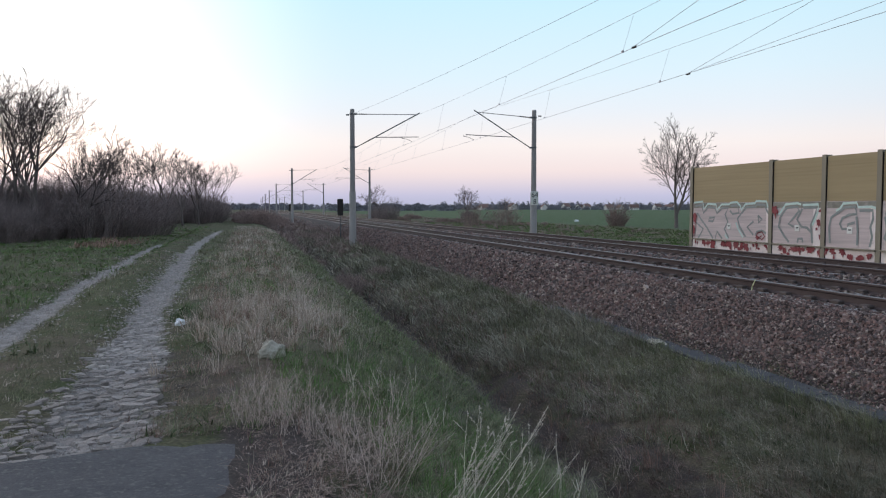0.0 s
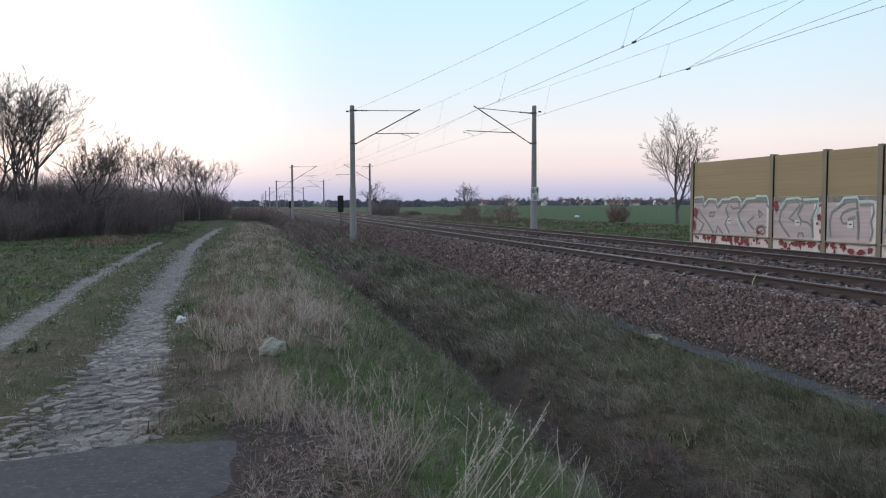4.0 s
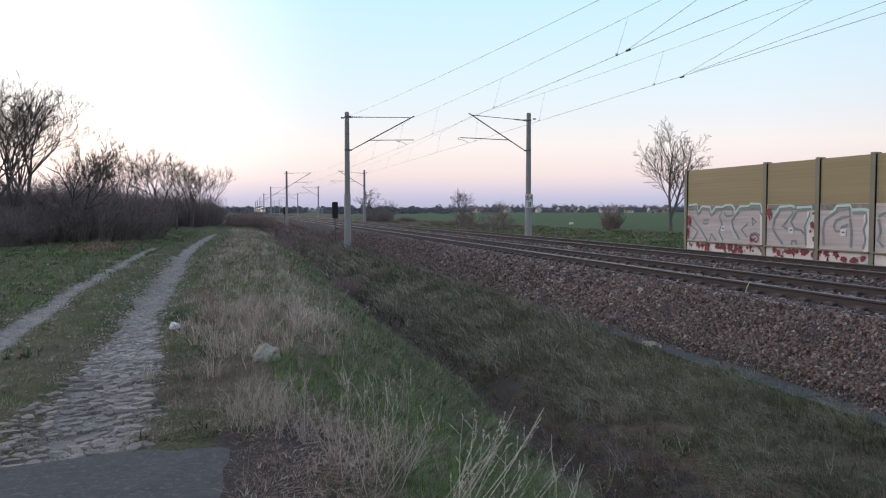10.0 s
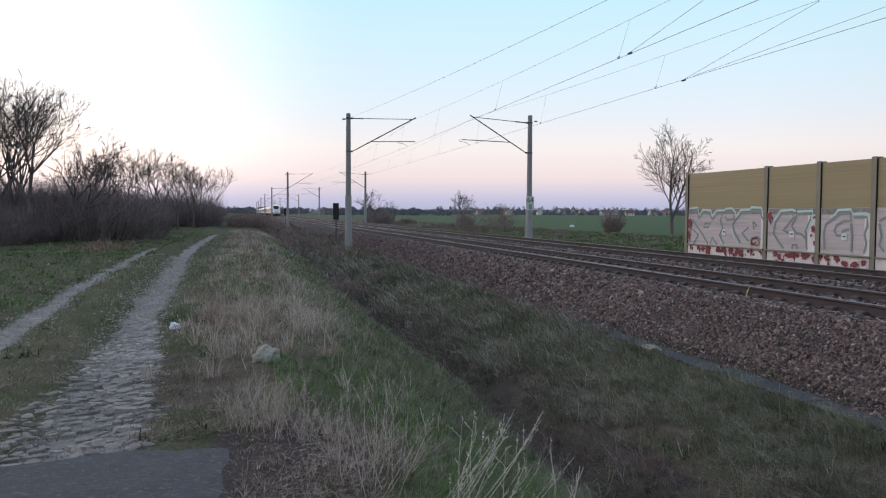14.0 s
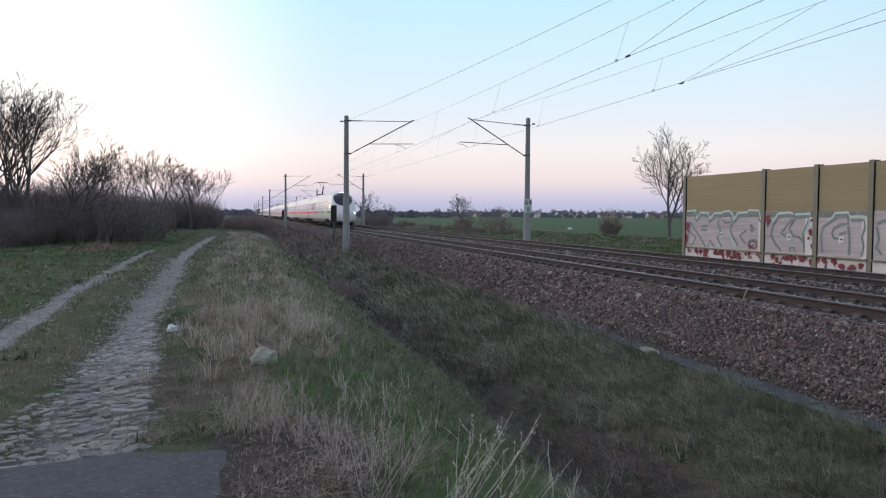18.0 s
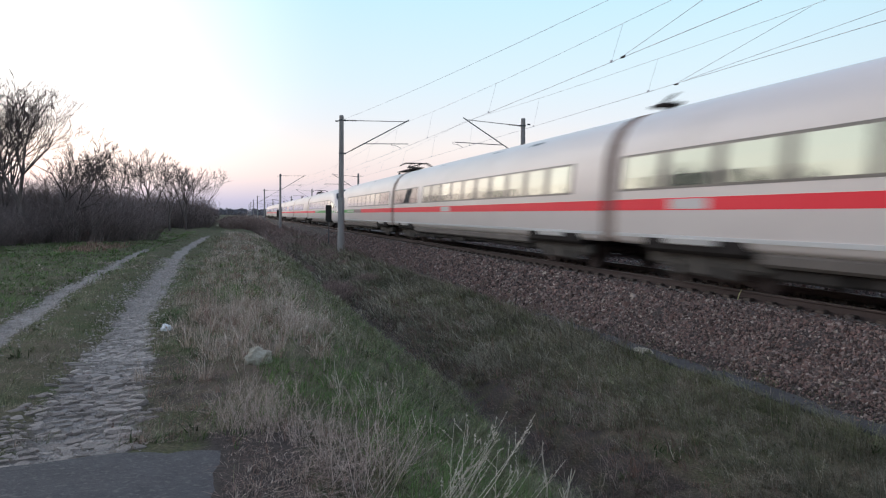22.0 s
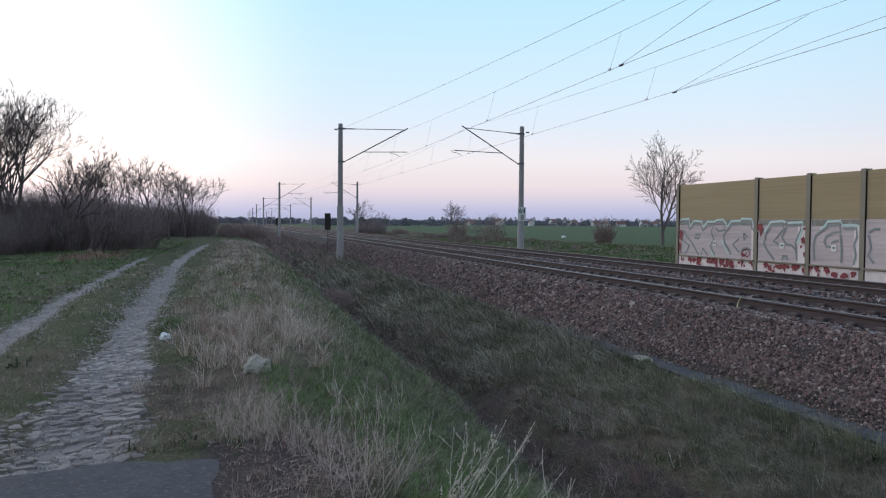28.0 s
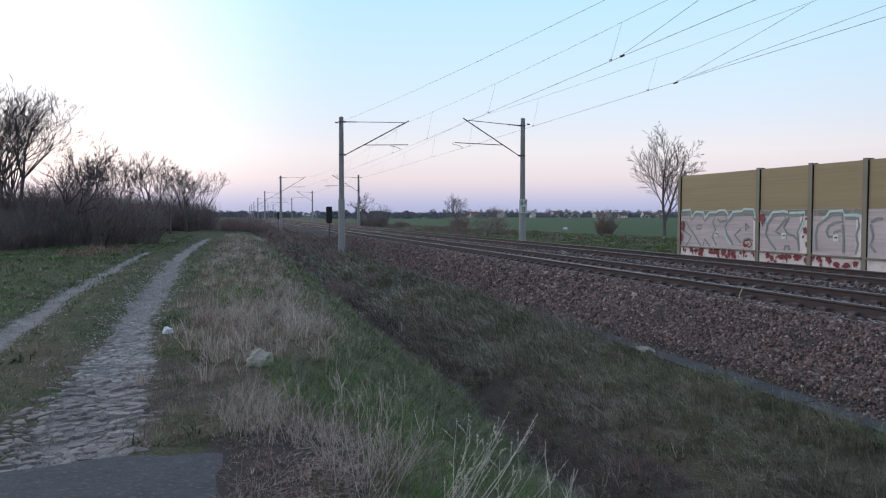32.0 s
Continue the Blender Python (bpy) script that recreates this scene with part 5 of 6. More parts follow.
                twig(pts[-1], (d + side * 0.5).normalized(), rnd.uniform(0.3, 0.6), 1)
            return
        kids = 3 if level < 2 or rnd.random() < 0.32 else 2
        spin = rnd.uniform(0, 6.28)
        for k in range(kids):
            side = d.orthogonal().normalized()
            side.rotate(Matrix.Rotation(spin + k * 6.28 / kids + rnd.uniform(-0.4, 0.4), 3, d))
            a = wide * rnd.uniform(0.55, 1.25) * (0.75 if level == 0 else 1.0)
            nd = (d * math.cos(a) + side * math.sin(a)).normalized()
            branch(pts[-1], nd, length * ratio * rnd.uniform(0.78, 1.18), max(rad[-1] * (0.70 if kids == 2 else 0.60), thin * 1.2), level + 1)

    branch(Vector((0, 0, -0.2)), Vector((lean[0], lean[1], 1)).normalized(), trunk, trunk_r, 0)
    top = max(p.z for pts, _, _ in out for p in pts)
    return [([p * (height / top) for p in pts], rad, lv) for pts, rad, lv in out]


def tubes_mesh(name, lines, mat, sides=(8, 6, 5, 4, 3, 3)):
    V, F = [], []
    for pts, rad, level in lines:
        s = sides[min(level, 5)]
        start = len(V)
        for i, p in enumerate(pts):
            d = (pts[min(i + 1, len(pts) - 1)] - pts[max(i - 1, 0)]).normalized()
            a = d.cross(Vector((0.3, 0.2, 1)) if abs(d.z) < 0.9 else Vector((1, 0, 0))).normalized()
            b = d.cross(a)
            for j in range(s):
                k = 2 * math.pi * j / s
                V.append(p + (a * math.cos(k) + b * math.sin(k)) * rad[i])
        for i in range(len(pts) - 1):
            for j in range(s):
                a0, b0 = start + i * s + j, start + i * s + (j + 1) % s
                F.append((a0, b0, b0 + s, a0 + s))
    return mesh_of(name, V, F, mat, True)


def bare_tree(label, lines):
    tree = thing("tree", label, "tree", None, "bare trees")
    put("trunk", tubes_mesh("trunk", lines[:1], M["bark"]), tree)
    for l in lines[1:]:
        if l[2] == 0:
            put("stem", tubes_mesh("stem", [l], M["bark"]), tree)
    boughs = [l for l in lines if l[2] == 1]
    for l in boughs:
        put("limb", tubes_mesh("limb", [l], M["bark"]), tree)
    put("crown", tubes_mesh("crown", [l for l in lines if l[2] > 1], M["twig"]), tree, None, "fine leafless twigs")
    return tree


def at_ground(x, y, turn=0.0, s=1.0):
    return Matrix.Translation((x, y, float(ground_z(x, y)) - 0.05)) @ pose(0, 0, 0, 0, 0, turn) @ Matrix.Diagonal((s, s, s, 1))


def shrub(seed, mat, h, w, n, label, thick=1.0):
    rnd = random.Random(seed)
    lines = []
    for i in range(n):
        a, r = rnd.uniform(0, 6.28), w * math.sqrt(rnd.random())
        p = Vector((math.cos(a) * r, math.sin(a) * r, -0.1))
        d = Vector((math.cos(a) * 0.35 * r / w + rnd.gauss(0, 0.2), math.sin(a) * 0.35 * r / w + rnd.gauss(0, 0.2), 1)).normalized()
        hh = h * rnd.uniform(0.45, 1.0) * (1.0 - 0.35 * (r / w) ** 2)
        pts, q = [p.copy()], p.copy()
        for k in range(3):
            d = (d + Vector((rnd.gauss(0, 0.17), rnd.gauss(0, 0.17), 0.02))).normalized()
            q = q + d * hh / 3
            pts.append(q.copy())
        rr = rnd.uniform(0.007, 0.015) * thick
        lines.append((pts, [rr, rr * 0.8, rr * 0.6, rr * 0.3], 4))
        for m in range(5):
            i0 = rnd.randint(1, 2)
            s = pts[i0].lerp(pts[i0 + 1], rnd.random())
            e = s + (d + Vector((rnd.gauss(0, 0.85), rnd.gauss(0, 0.85), rnd.gauss(0.1, 0.5)))).normalized() * hh * rnd.uniform(0.15, 0.4)
            lines.append(([s, s.lerp(e, 0.5) + Vector((rnd.gauss(0, 0.04), rnd.gauss(0, 0.04), 0.03)), e], [rr * 0.6, rr * 0.5, rr * 0.25], 4))
    ob = thing("shrub", label, "shrub", None, "leafless shrubs")
    put("branchwork", tubes_mesh("branchwork", lines, mat), ob)
    return ob


def plant_trees():
    big = "tall bare deciduous tree with a wide rounded twiggy crown"
    little = "small bare tree with spreading branches"
    tall = [bare_tree(big, forked_lines(11, 8.55, 2.3, 0.19, 0.85, 0.46, 0.0065, 5)), bare_tree(big, forked_lines(14, 8.35, 2.0, 0.17, 0.85, 0.46, 0.0065, 5)), bare_tree(big, forked_lines(17, 8.35, 2.1, 0.17, 0.85, 0.52, 0.0065, 5))]
    small = [bare_tree(little, forked_lines(21, 6.0, 1.3, 0.10, 0.88, 0.52, 0.009, 3)),
             bare_tree(little, forked_lines(26, 6.0, 1.2, 0.10, 0.88, 0.58, 0.009, 3)),
             bare_tree(little, forked_lines(24, 6.0, 1.7, 0.11, 0.80, 0.56, 0.010, 4))]
    leaning = bare_tree("small bare tree whose long branches lean out over the shrubs", forked_lines(31, 6.1, 1.8, 0.14, 0.92, 0.50, 0.007, 4, (0.42, 0.0), 0.0))
    slim = bare_tree("slender bare two-stemmed tree standing behind the noise barrier", tree_lines(38, 11.2, 1.7, ((-0.05, 0.0, 1.0), (0.34, 0.0, 0.90)), 0.19, limb=0.74, thin=0.012, angle=0.66, per_metre=1.25))
    rnd = random.Random(4)
    slim.matrix_basis = at_ground(43.4, 75.0, -30, 1.06)
    leaning.matrix_basis = at_ground(-9.5, 44.2)
    # the last five are out of view, added to close the horizon in reflections
    spots = [(-10.33, 43.2, 1.0, 0), (-11.43, 43.8, 1.0, 40), (-12.72, 44.5, 1.03, 200), (-14.2, 45.2, 1.04, 90), (-11.93, 47.0, 0.88, 150), (-16.2, 44.0, 1.0, 20),
             (-19.5, 43.5, 1.0, 130), (-23, 42, 1.05, 260), (-36, 26, 1.1, 10), (-38, 16, 1.1, 50), (-40, 4, 1.2, 100), (-39, -8, 1.2, 150), (-41, -22, 1.1, 210)]
    for i, (x, y, k, turn) in enumerate(spots):
        m = at_ground(x, y, turn, k)
        if i < 3:
            tall[i].matrix_basis = m
        else:
            copy_thing(tall[i % 3], m)
    spots = [(-9.19, 64, 1.08, 0), (-7.28, 66, 1.05, 40), (-4.92, 94.0, 1.24, 200), (-8.83, 70, 0.98, 60), (-5.78, 72, 0.98, 120), (-7.08, 75, 1.08, 160), (-5.62, 86, 1.15, 200), (-4.2, 100, 1.15, 320), (-10.3, 58, 0.86, 50), (-4.9, 80, 0.95, 75), (-9.9, 52, 0.78, 10), (-9.09, 50, 0.88, 100), (-9.09, 54, 0.84, 300)]
    for i, (x, y, k, turn) in enumerate(spots):
        m = at_ground(x, y, turn, k * 1.0)
        if i < 3:
            small[i].matrix_basis = m
        else:
            copy_thing(small[i % 3], m)
    for x, y, k, s in ((43.9, 160, 0, 1.1), (44.5, 160.6, 1, 1.0), (44.2, 159.5, 2, 0.85), (49.3, 150, 1, 0.7), (18.0, 125, 2, 0.8), (29.5, 160, 1, 0.75), (22, 138, 0, 0.6), (26, 175, 2, 0.7)):
        copy_thing(small[k], at_ground(x, y, rnd.uniform(0, 360), s))
    brown = [shrub(s, M["shrub"], 2.7, 1.9, 520, "dense leafless dark brown shrub") for s in (41, 42, 43)]
    red = [shrub(s, M["shrub_red"], 1.6, 1.4, 380, "low leafless reddish shrub") for s in (51, 52)]
    rows = []
    for i in range(40):
        y = 40 + i * 2.3
        x = float(np.interp(y, [40, 62, 100, 140], [-10.6, -9.2, -6.6, -4.6]))
        rows.append((x - rnd.uniform(0.2, 1.2), y, rnd.uniform(0.72, 1.12)))
        rows.append((x - rnd.uniform(1.6, 4.5), y + rnd.uniform(-1, 1), rnd.uniform(1.12, 1.38)))
    for x, y, k in ((-6.9, 46.3, 0.89), (-7.7, 46.0, 1.06), (-8.6, 45.6, 1.19), (-9.4, 45.2, 1.19), (-10.2, 45.0, 1.06), (-11.0, 44.8, 0.95), (-8.0, 47.5, 1.30), (-9.2, 47.2, 1.36), (-7.0, 48.5, 1.06), (-11.9, 44.2, 0.95), (-12.9, 43.6, 1.01), (-13.8, 43.0, 0.95), (-12.2, 47, 1.35), (-13.6, 46.5, 1.45),
                    (-15, 46, 1.45), (-16.5, 45.5, 1.45), (-11.0, 48, 1.28), (-18, 45, 1.57), (-20, 44.5, 1.57), (-10.4, 49, 1.36), (-9.6, 52, 1.36), (-9.9, 60, 1.42), (-8.8, 66, 1.48), (-6.4, 88, 1.59), (-5.6, 95, 1.66), (-5.0, 101, 1.54)):
        rows.append((x, y, k))
    for i in range(10):
        rows.append((-11.5 - i * 1.4, 39.5 - i * 0.5 + rnd.uniform(-1, 1), rnd.uniform(0.6, 0.9)))
        rows.append((-12.5 - i * 1.4, 42.5 + rnd.uniform(-1, 1), rnd.uniform(0.7, 1.05)))
    rows += [(44.3, 160, 0.9), (24, 145, 1.1), (22, 141, 0.9)]
    for i, (x, y, s) in enumerate(rows):
        k = i % 3
        m = at_ground(x, y, rnd.uniform(0, 360), s)
        if i < 3:
            brown[k].matrix_basis = m
        else:
            copy_thing(brown[k], m)
    rows = [(rnd.uniform(2.6, 5.6), y, rnd.uniform(0.35, 0.6)) for y in np.arange(26, 60, 1.6)] + [(rnd.uniform(1.6, 5.6), y, rnd.uniform(0.5, 0.85)) for y in np.arange(60, 150, 2.2)]
    rows += [(rnd.uniform(0.0, 5.0), y, rnd.uniform(0.7, 1.1)) for y in np.arange(110, 300, 6.0)] + [(rnd.uniform(-3.5, 0.5), y, rnd.uniform(0.8, 1.2)) for y in np.arange(150, 300, 9)]
    rows += [(rnd.uniform(18.5, 30), y, rnd.uniform(0.4, 0.9)) for y in np.arange(62, 190, 6)] + [(27, 112, 1.1), (29, 113, 1.0), (31, 116, 1.0)] + [(31, 89, 0.8), (33, 90.5, 0.7), (36, 94, 0.7), (30, 150, 1.6), (31.5, 152, 1.5)] + [(rnd.uniform(-1.2, 1.6), y, rnd.uniform(1.7, 2.2)) for y in np.arange(84, 102, 1.3)]
    for i, (x, y, s) in enumerate(rows):
        m = at_ground(x, y, rnd.uniform(0, 360), s)
        if i < 2:
            red[i].matrix_basis = m
        else:
            copy_thing(red[i % 2], m)

    lone = "leafless bush standing alone at the edge of the field"
    shrub(55, M["shrub_red"], 3.1, 0.85, 170, lone, 2.0).matrix_basis = at_ground(40.98, 84)
    shrub(56, M["shrub_red"], 3.6, 1.4, 90, lone, 1.9).matrix_basis = at_ground(28.2, 87)
    shrub(57, M["shrub_red"], 3.2, 1.0, 80, lone, 1.9).matrix_basis = at_ground(25.26, 90)


plant_trees()


# ---- distance: woods and village on the horizon ----
def far_woods():
    rng = np.random.default_rng(21)
    V, F, k = [], [], 0
    for x0, x1, y, h, n in ((-700, 1500, 1500, 9, 800), (-260, 60, 900, 7, 300), (250, 900, 1350, 9, 260), (60, 160, 640, 6, 60), (300, 1250, 1230, 12, 480), (300, 1100, 1040, 5, 95)):
        for i in range(n):
            x, yy = rng.uniform(x0, x1), y + rng.uniform(-60, 60)
            hh, w = h * rng.uniform(0.5, 1.15), rng.uniform(3, 8)
            for j in range(70):
                a, b = rng.uniform(-1, 1), rng.random()
                cx, cz = x + a * w * math.sqrt(1 - b * b), -0.8 + hh * b
                s = rng.uniform(0.4, 1.0)
                t = rng.uniform(0, 6.28)
                V += [(cx + s * math.cos(t + q), yy + rng.uniform(-1, 1), cz + s * math.sin(t + q)) for q in (0, 2.1, 4.2)]
                F.append((k, k + 1, k + 2))
                k += 3
    tagged(put("far_woods", quad_mesh("far_woods", np.array(V), np.array(F), M["hazy_far_wood"])), "distant leafless woods along the horizon, with haze in their colour", "woods", kind="stuff")


far_woods()


def house(x, y, w, d, h, turn):
    ob = thing("house", "small distant house with pale walls and a reddish brown pitched roof", "house", pose(x, y, -0.8, 0, 0, turn), "houses of the far village")
    bm = bmesh.new()
    up = h + d * 0.5
    a = [bm.verts.new((x, y, z)) for x in (-w / 2, w / 2) for y, z in ((-d / 2, 0), (d / 2, 0), (d / 2, h), (0, up), (-d / 2, h))]
    for f in ((0, 1, 2, 3, 4), (9, 8, 7, 6, 5), (0, 4, 9, 5), (1, 6, 7, 2), (0, 5, 6, 1)):
        bm.faces.new([a[i] for i in f])
    part("wall", bm, M["house_wall"], ob)
    bm = bmesh.new()
    for k in (-1, 1):
        a = [bm.verts.new(p) for p in ((-w / 2 - 0.4, k * (d / 2 + 0.5), h - 0.4), (w / 2 + 0.4, k * (d / 2 + 0.5), h - 0.4), (w / 2 + 0.4, 0, up + 0.1), (-w / 2 - 0.4, 0, up + 0.1))]
        b = [bm.verts.new(v.co + Vector((0, 0, 0.3))) for v in a]
        bm.faces.new(b)
        bm.faces.new(a[::-1])
        for i in range(4):
            bm.faces.new((a[i], a[(i + 1) % 4], b[(i + 1) % 4], b[i]))
    part("roof", bm, M["house_roof"], ob)
    for k in range(3):
        part("window", boxed(-w / 2 + w * (k + 0.6) / 3.6, -w / 2 + w * (k + 1.0) / 3.6, -d / 2 - 0.06, -d / 2 + 0.1, h * 0.35, h * 0.7), M["glass"], ob)


def village():
    rnd = random.Random(9)
    for i in range(44):
        house(330 + i * 21 + rnd.uniform(-10, 10), 1120 + rnd.uniform(-70, 70), rnd.uniform(9, 13), rnd.uniform(8, 10), rnd.uniform(3.0, 5.0), rnd.choice((rnd.uniform(-25, 25), rnd.uniform(60, 110))))


village()

# ---- grass, weeds and small things ----
def surface_z(x, y):
    """Ground, or the ballast slope where that lies higher."""
    return np.maximum(ground_z(x, y), np.where((x > 6.6) & (x < 16.3), np.interp(x, [6.80, 7.86, 15.3, 16.3], [-0.97, -0.19, -0.2, -0.75]), -9))


def blades(rng, x, y, h, w, lean=0.35, segs=2, way=None):
    """Bent tapering blades at (x, y): quads and a tip, as strips."""
    n = len(x)
    z = surface_z(x, y) - 0.02
    az = rng.uniform(0, 2 * math.pi, n) if way is None else way + rng.normal(0, 0.55, n)
    dx, dy = np.cos(az), np.sin(az)
    face = az + rng.uniform(0.6, 2.5, n)
    wx, wy = np.cos(face) * w / 2, np.sin(face) * w / 2
    ln = np.abs(rng.normal(1.0, 0.6, n)) * lean * h
    rows = []
    for k in range(segs + 1):
        t = k / segs
        cx, cy, cz = x + dx * ln * t * t, y + dy * ln * t * t, z + h * t * (1 - 0.25 * t * np.minimum(ln / h, 1))
        s = 1 - 0.85 * t
        rows.append(np.stack([np.stack([cx - wx * s, cy - wy * s, cz], -1), np.stack([cx + wx * s, cy + wy * s, cz], -1)], 1))
    V = np.stack(rows, 1).reshape(n, -1, 3)
    m = V.shape[1]
    f = np.array([(2 * k, 2 * k + 1, 2 * k + 3, 2 * k + 2) for k in range(segs)])
    F = (f[None] + m * np.arange(n)[:, None, None]).reshape(-1, 4)
    return V.reshape(-1, 3), F


def scatter(rng, n, x0, x1, y0, y1, keep, clump=0.6):
    """Tufts thinning out with the distance, a dozen blades each."""
    k = 11
    y = y0 * (y1 / y0) ** rng.random(n // k)
    x = rng.uniform(x0, x1, n // k)
    c = wave(x * 2.3 + 5, y * 2.1) * 0.5 + 0.5 + rng.uniform(-0.5, 0.5, len(x))
    x, y = x[c > 0.75 - clump], y[c > 0.75 - clump]
    r = rng.uniform(0.01, 0.07, len(x)) * np.clip(y / 8, 0.6, 4)
    x = (x[:, None] + rng.normal(0, 1, (len(x), k)) * r[:, None]).ravel()
    y = (y[:, None] + rng.normal(0, 1, (len(y), k)) * r[:, None]).ravel()
    tall = np.repeat(np.clip(rng.lognormal(-0.1, 0.38, len(r)), 0.4, 1.9), k)
    way = np.repeat(rng.normal(0, 1.0, len(r)), k)
    ok = keep(x, y) & (y > 2.6)
    return x[ok], y[ok], tall[ok], way[ok]


def off_path(x, y):
    rr = np.abs(x - rut_right(y) + 0.10 * wave(x * 3, y * 1.7)) > (1 + 0.55 * wave(x * 7, y * 5) + 0.35 * wave(x * 19 + 3, y * 17)) * np.interp(y, [5, 8, 11, 20, 60], [0.36, 0.32, 0.25, 0.19, 0.16])
    rl = (np.abs(x - rut_left(y) + 0.10 * wave(x * 2.6 + 4, y * 1.9)) > 0.16 + 0.08 * wave(x * 7, y * 5) + 0.06 * wave(x * 19, y * 17)) | (y > 42)
    road = ~((x < -0.05) & (y < 5.75))
    return rr & rl & road


def make_grass():
    rng = np.random.default_rng(77)
    always = lambda x, y: off_path(x, y) & ((x < 6.40) | (x > 17.6))
    bank = lambda x, y: (x < 7.5) & off_path(x, y)
    mound = lambda x, y: off_path(x, y) & (x < 1.5 + 0.4 * wave(x, y))
    slope = lambda x, y: (x > 0.8) & (x < 3.32)
    patch = lambda x, y: wave(x * 1.7 + 1, y * 1.5 + 4)
    over = lambda x, y: off_path(x, y) & (x > 3.45) & (x < 6.42)
    green = lambda x, y: off_path(x, y) & (bare_brown(x, y) < 0.05 + np.where(y < 6, 0.5, 1.0) * rng.random(len(x)) ** 2)
    brown = lambda x, y: off_path(x, y) & (bare_brown(x, y) > -0.25)
    rich = lambda x, y: off_path(x, y) & (lush(x, y) > 0.0)
    stand = lambda x, y: off_path(x, y) & (zone(x, y, 0.22, 11.3, 1.05, 2.5) > 0) & (x > -0.72 - np.clip((y - 12) * 0.25, 0, 0.5)) & (wave(x * 4.2 + 1, y * 2.6) > -0.1)
    low = lambda x, y: over(x, y) & (x < 4.75 + 0.4 * wave(x, y * 0.8))
    high = lambda x, y: over(x, y) & (x > 4.0 + 0.5 * wave(x, y * 0.8 + 3)) & (wave(x * 1.1 + 2, y * 0.9) > -0.55)
    jobs = [
        ("verge_grass", "grass", "short green verge grass", [(2600, -0.95, 0.1, 5.7, 10, off_path, 0.35, 0.03, 0.09, 0.006), (60000, -9, 1.8, 3.0, 60, green, 0.62, 0.05, 0.14, 0.008), (40000, 0.9, 3.3, 3.0, 60, slope, 0.8, 0.06, 0.17, 0.008)]),
        ("fresh_grass", "fresh", "fresh bright green grass tufts", [(16000, -0.6, 3.1, 3.2, 30, lambda x, y: green(x, y) & (x < 3.3) & (patch(x, y) < -0.05), 0.8, 0.05, 0.15, 0.008), (34000, -0.6, 2.2, 3.0, 18, rich, 0.8, 0.06, 0.16, 0.008),
                                                              (5000, 1.0, 3.1, 3.2, 40, slope, 0.5, 0.06, 0.16, 0.008), (38000, -14, -3.3, 8, 70, off_path, 0.75, 0.05, 0.12, 0.012), (36000, 17.5, 38, 30, 110, lambda x, y: x > 17.5, 0.7, 0.07, 0.18, 0.014)]),
        ("straw", "dry", "pale pinkish dry standing grass", [(1100, -0.5, 1.6, 3.2, 8.5, lambda x, y: mound(x, y) & (patch(x + 2, y) > 0.2), 0.5, 0.10, 0.30, 0.005), (2500, -1.1, 1.5, 8.4, 15, stand, 0.20, 0.10, 0.34, 0.006),
                                                 (17000, -1.0, 1.7, 12.5, 70, off_path, 0.42, 0.07, 0.20, 0.008)]),
        ("red_straw", "straw_red", "reddish brown dead stems among the straw", [(1800, -7.0, -4.9, 33, 41, off_path, 0.3, 0.10, 0.24, 0.014), (11000, -1.1, 1.5, 8.2, 15, stand, 0.35, 0.08, 0.26, 0.006), (8000, -1.0, 1.7, 12, 60, off_path, 0.3, 0.06, 0.16, 0.009), (4000, -1.1, 0.9, 3.2, 10, brown, 0.4, 0.04, 0.12, 0.006), (5000, 3.45, 5.0, 3.5, 30, low, 0.3, 0.08, 0.25, 0.007)]),
        ("bank_grass", "olive", "olive and brown matted grass of the ditch banks", [(60000, 3.45, 6.4, 3.4, 14, high, 0.70, 0.06, 0.20, 0.009), (34000, 3.45, 6.5, 12, 80, over, 0.7, 0.10, 0.30, 0.014),
                                                                                 (9000, -0.6, 1.6, 3, 14, lambda x, y: mound(x, y) & green(x, y), 0.5, 0.05, 0.15, 0.007), (16000, 1.0, 3.3, 3.0, 60, slope, 0.6, 0.06, 0.17, 0.008)]),
        ("dead_growth", "dead", "brown dead tangle on the verge", [(6000, -0.9, 1.4, 3.0, 9.5, brown, 0.45, 0.04, 0.14, 0.006), (5000, -0.9, 1.4, 3.0, 9.5, lambda x, y: mound(x, y) & (patch(x, y) > 0.25), 0.6, 0.05, 0.18, 0.006), (14000, -9, -0.6, 5.6, 30, off_path, 0.4, 0.02, 0.07, 0.008),
                                                               (30000, 3.45, 6.3, 3.5, 26, low, 0.6, 0.06, 0.22, 0.009)]),
        ("short_turf", "turf", "short trodden turf beside the track", [(50000, -5.5, -0.3, 5.4, 13, off_path, 0.75, 0.015, 0.05, 0.006)]),
        ("leaf_litter", "litter_leaf", "flat pale and brown leaf litter beside the road", [(26000, -0.12, 0.75, 3.0, 6.2, lambda x, y: x > -0.11, 0.9, 0.012, 0.034, 0.016), (20000, -1.1, 0.2, 5.6, 10.5, brown, 0.7, 0.012, 0.035, 0.014), (12000, -5, -0.3, 5.4, 14, off_path, 0.5, 0.012, 0.03, 0.012)]),
        ("low_weeds", "leaf", "dark green low leafy weeds", [(2600, -6, 2.8, 3.2, 12, off_path, 0.12, 0.05, 0.10, 0.018), (2500, 3.7, 6.3, 3.5, 14, over, 0.15, 0.06, 0.12, 0.020),
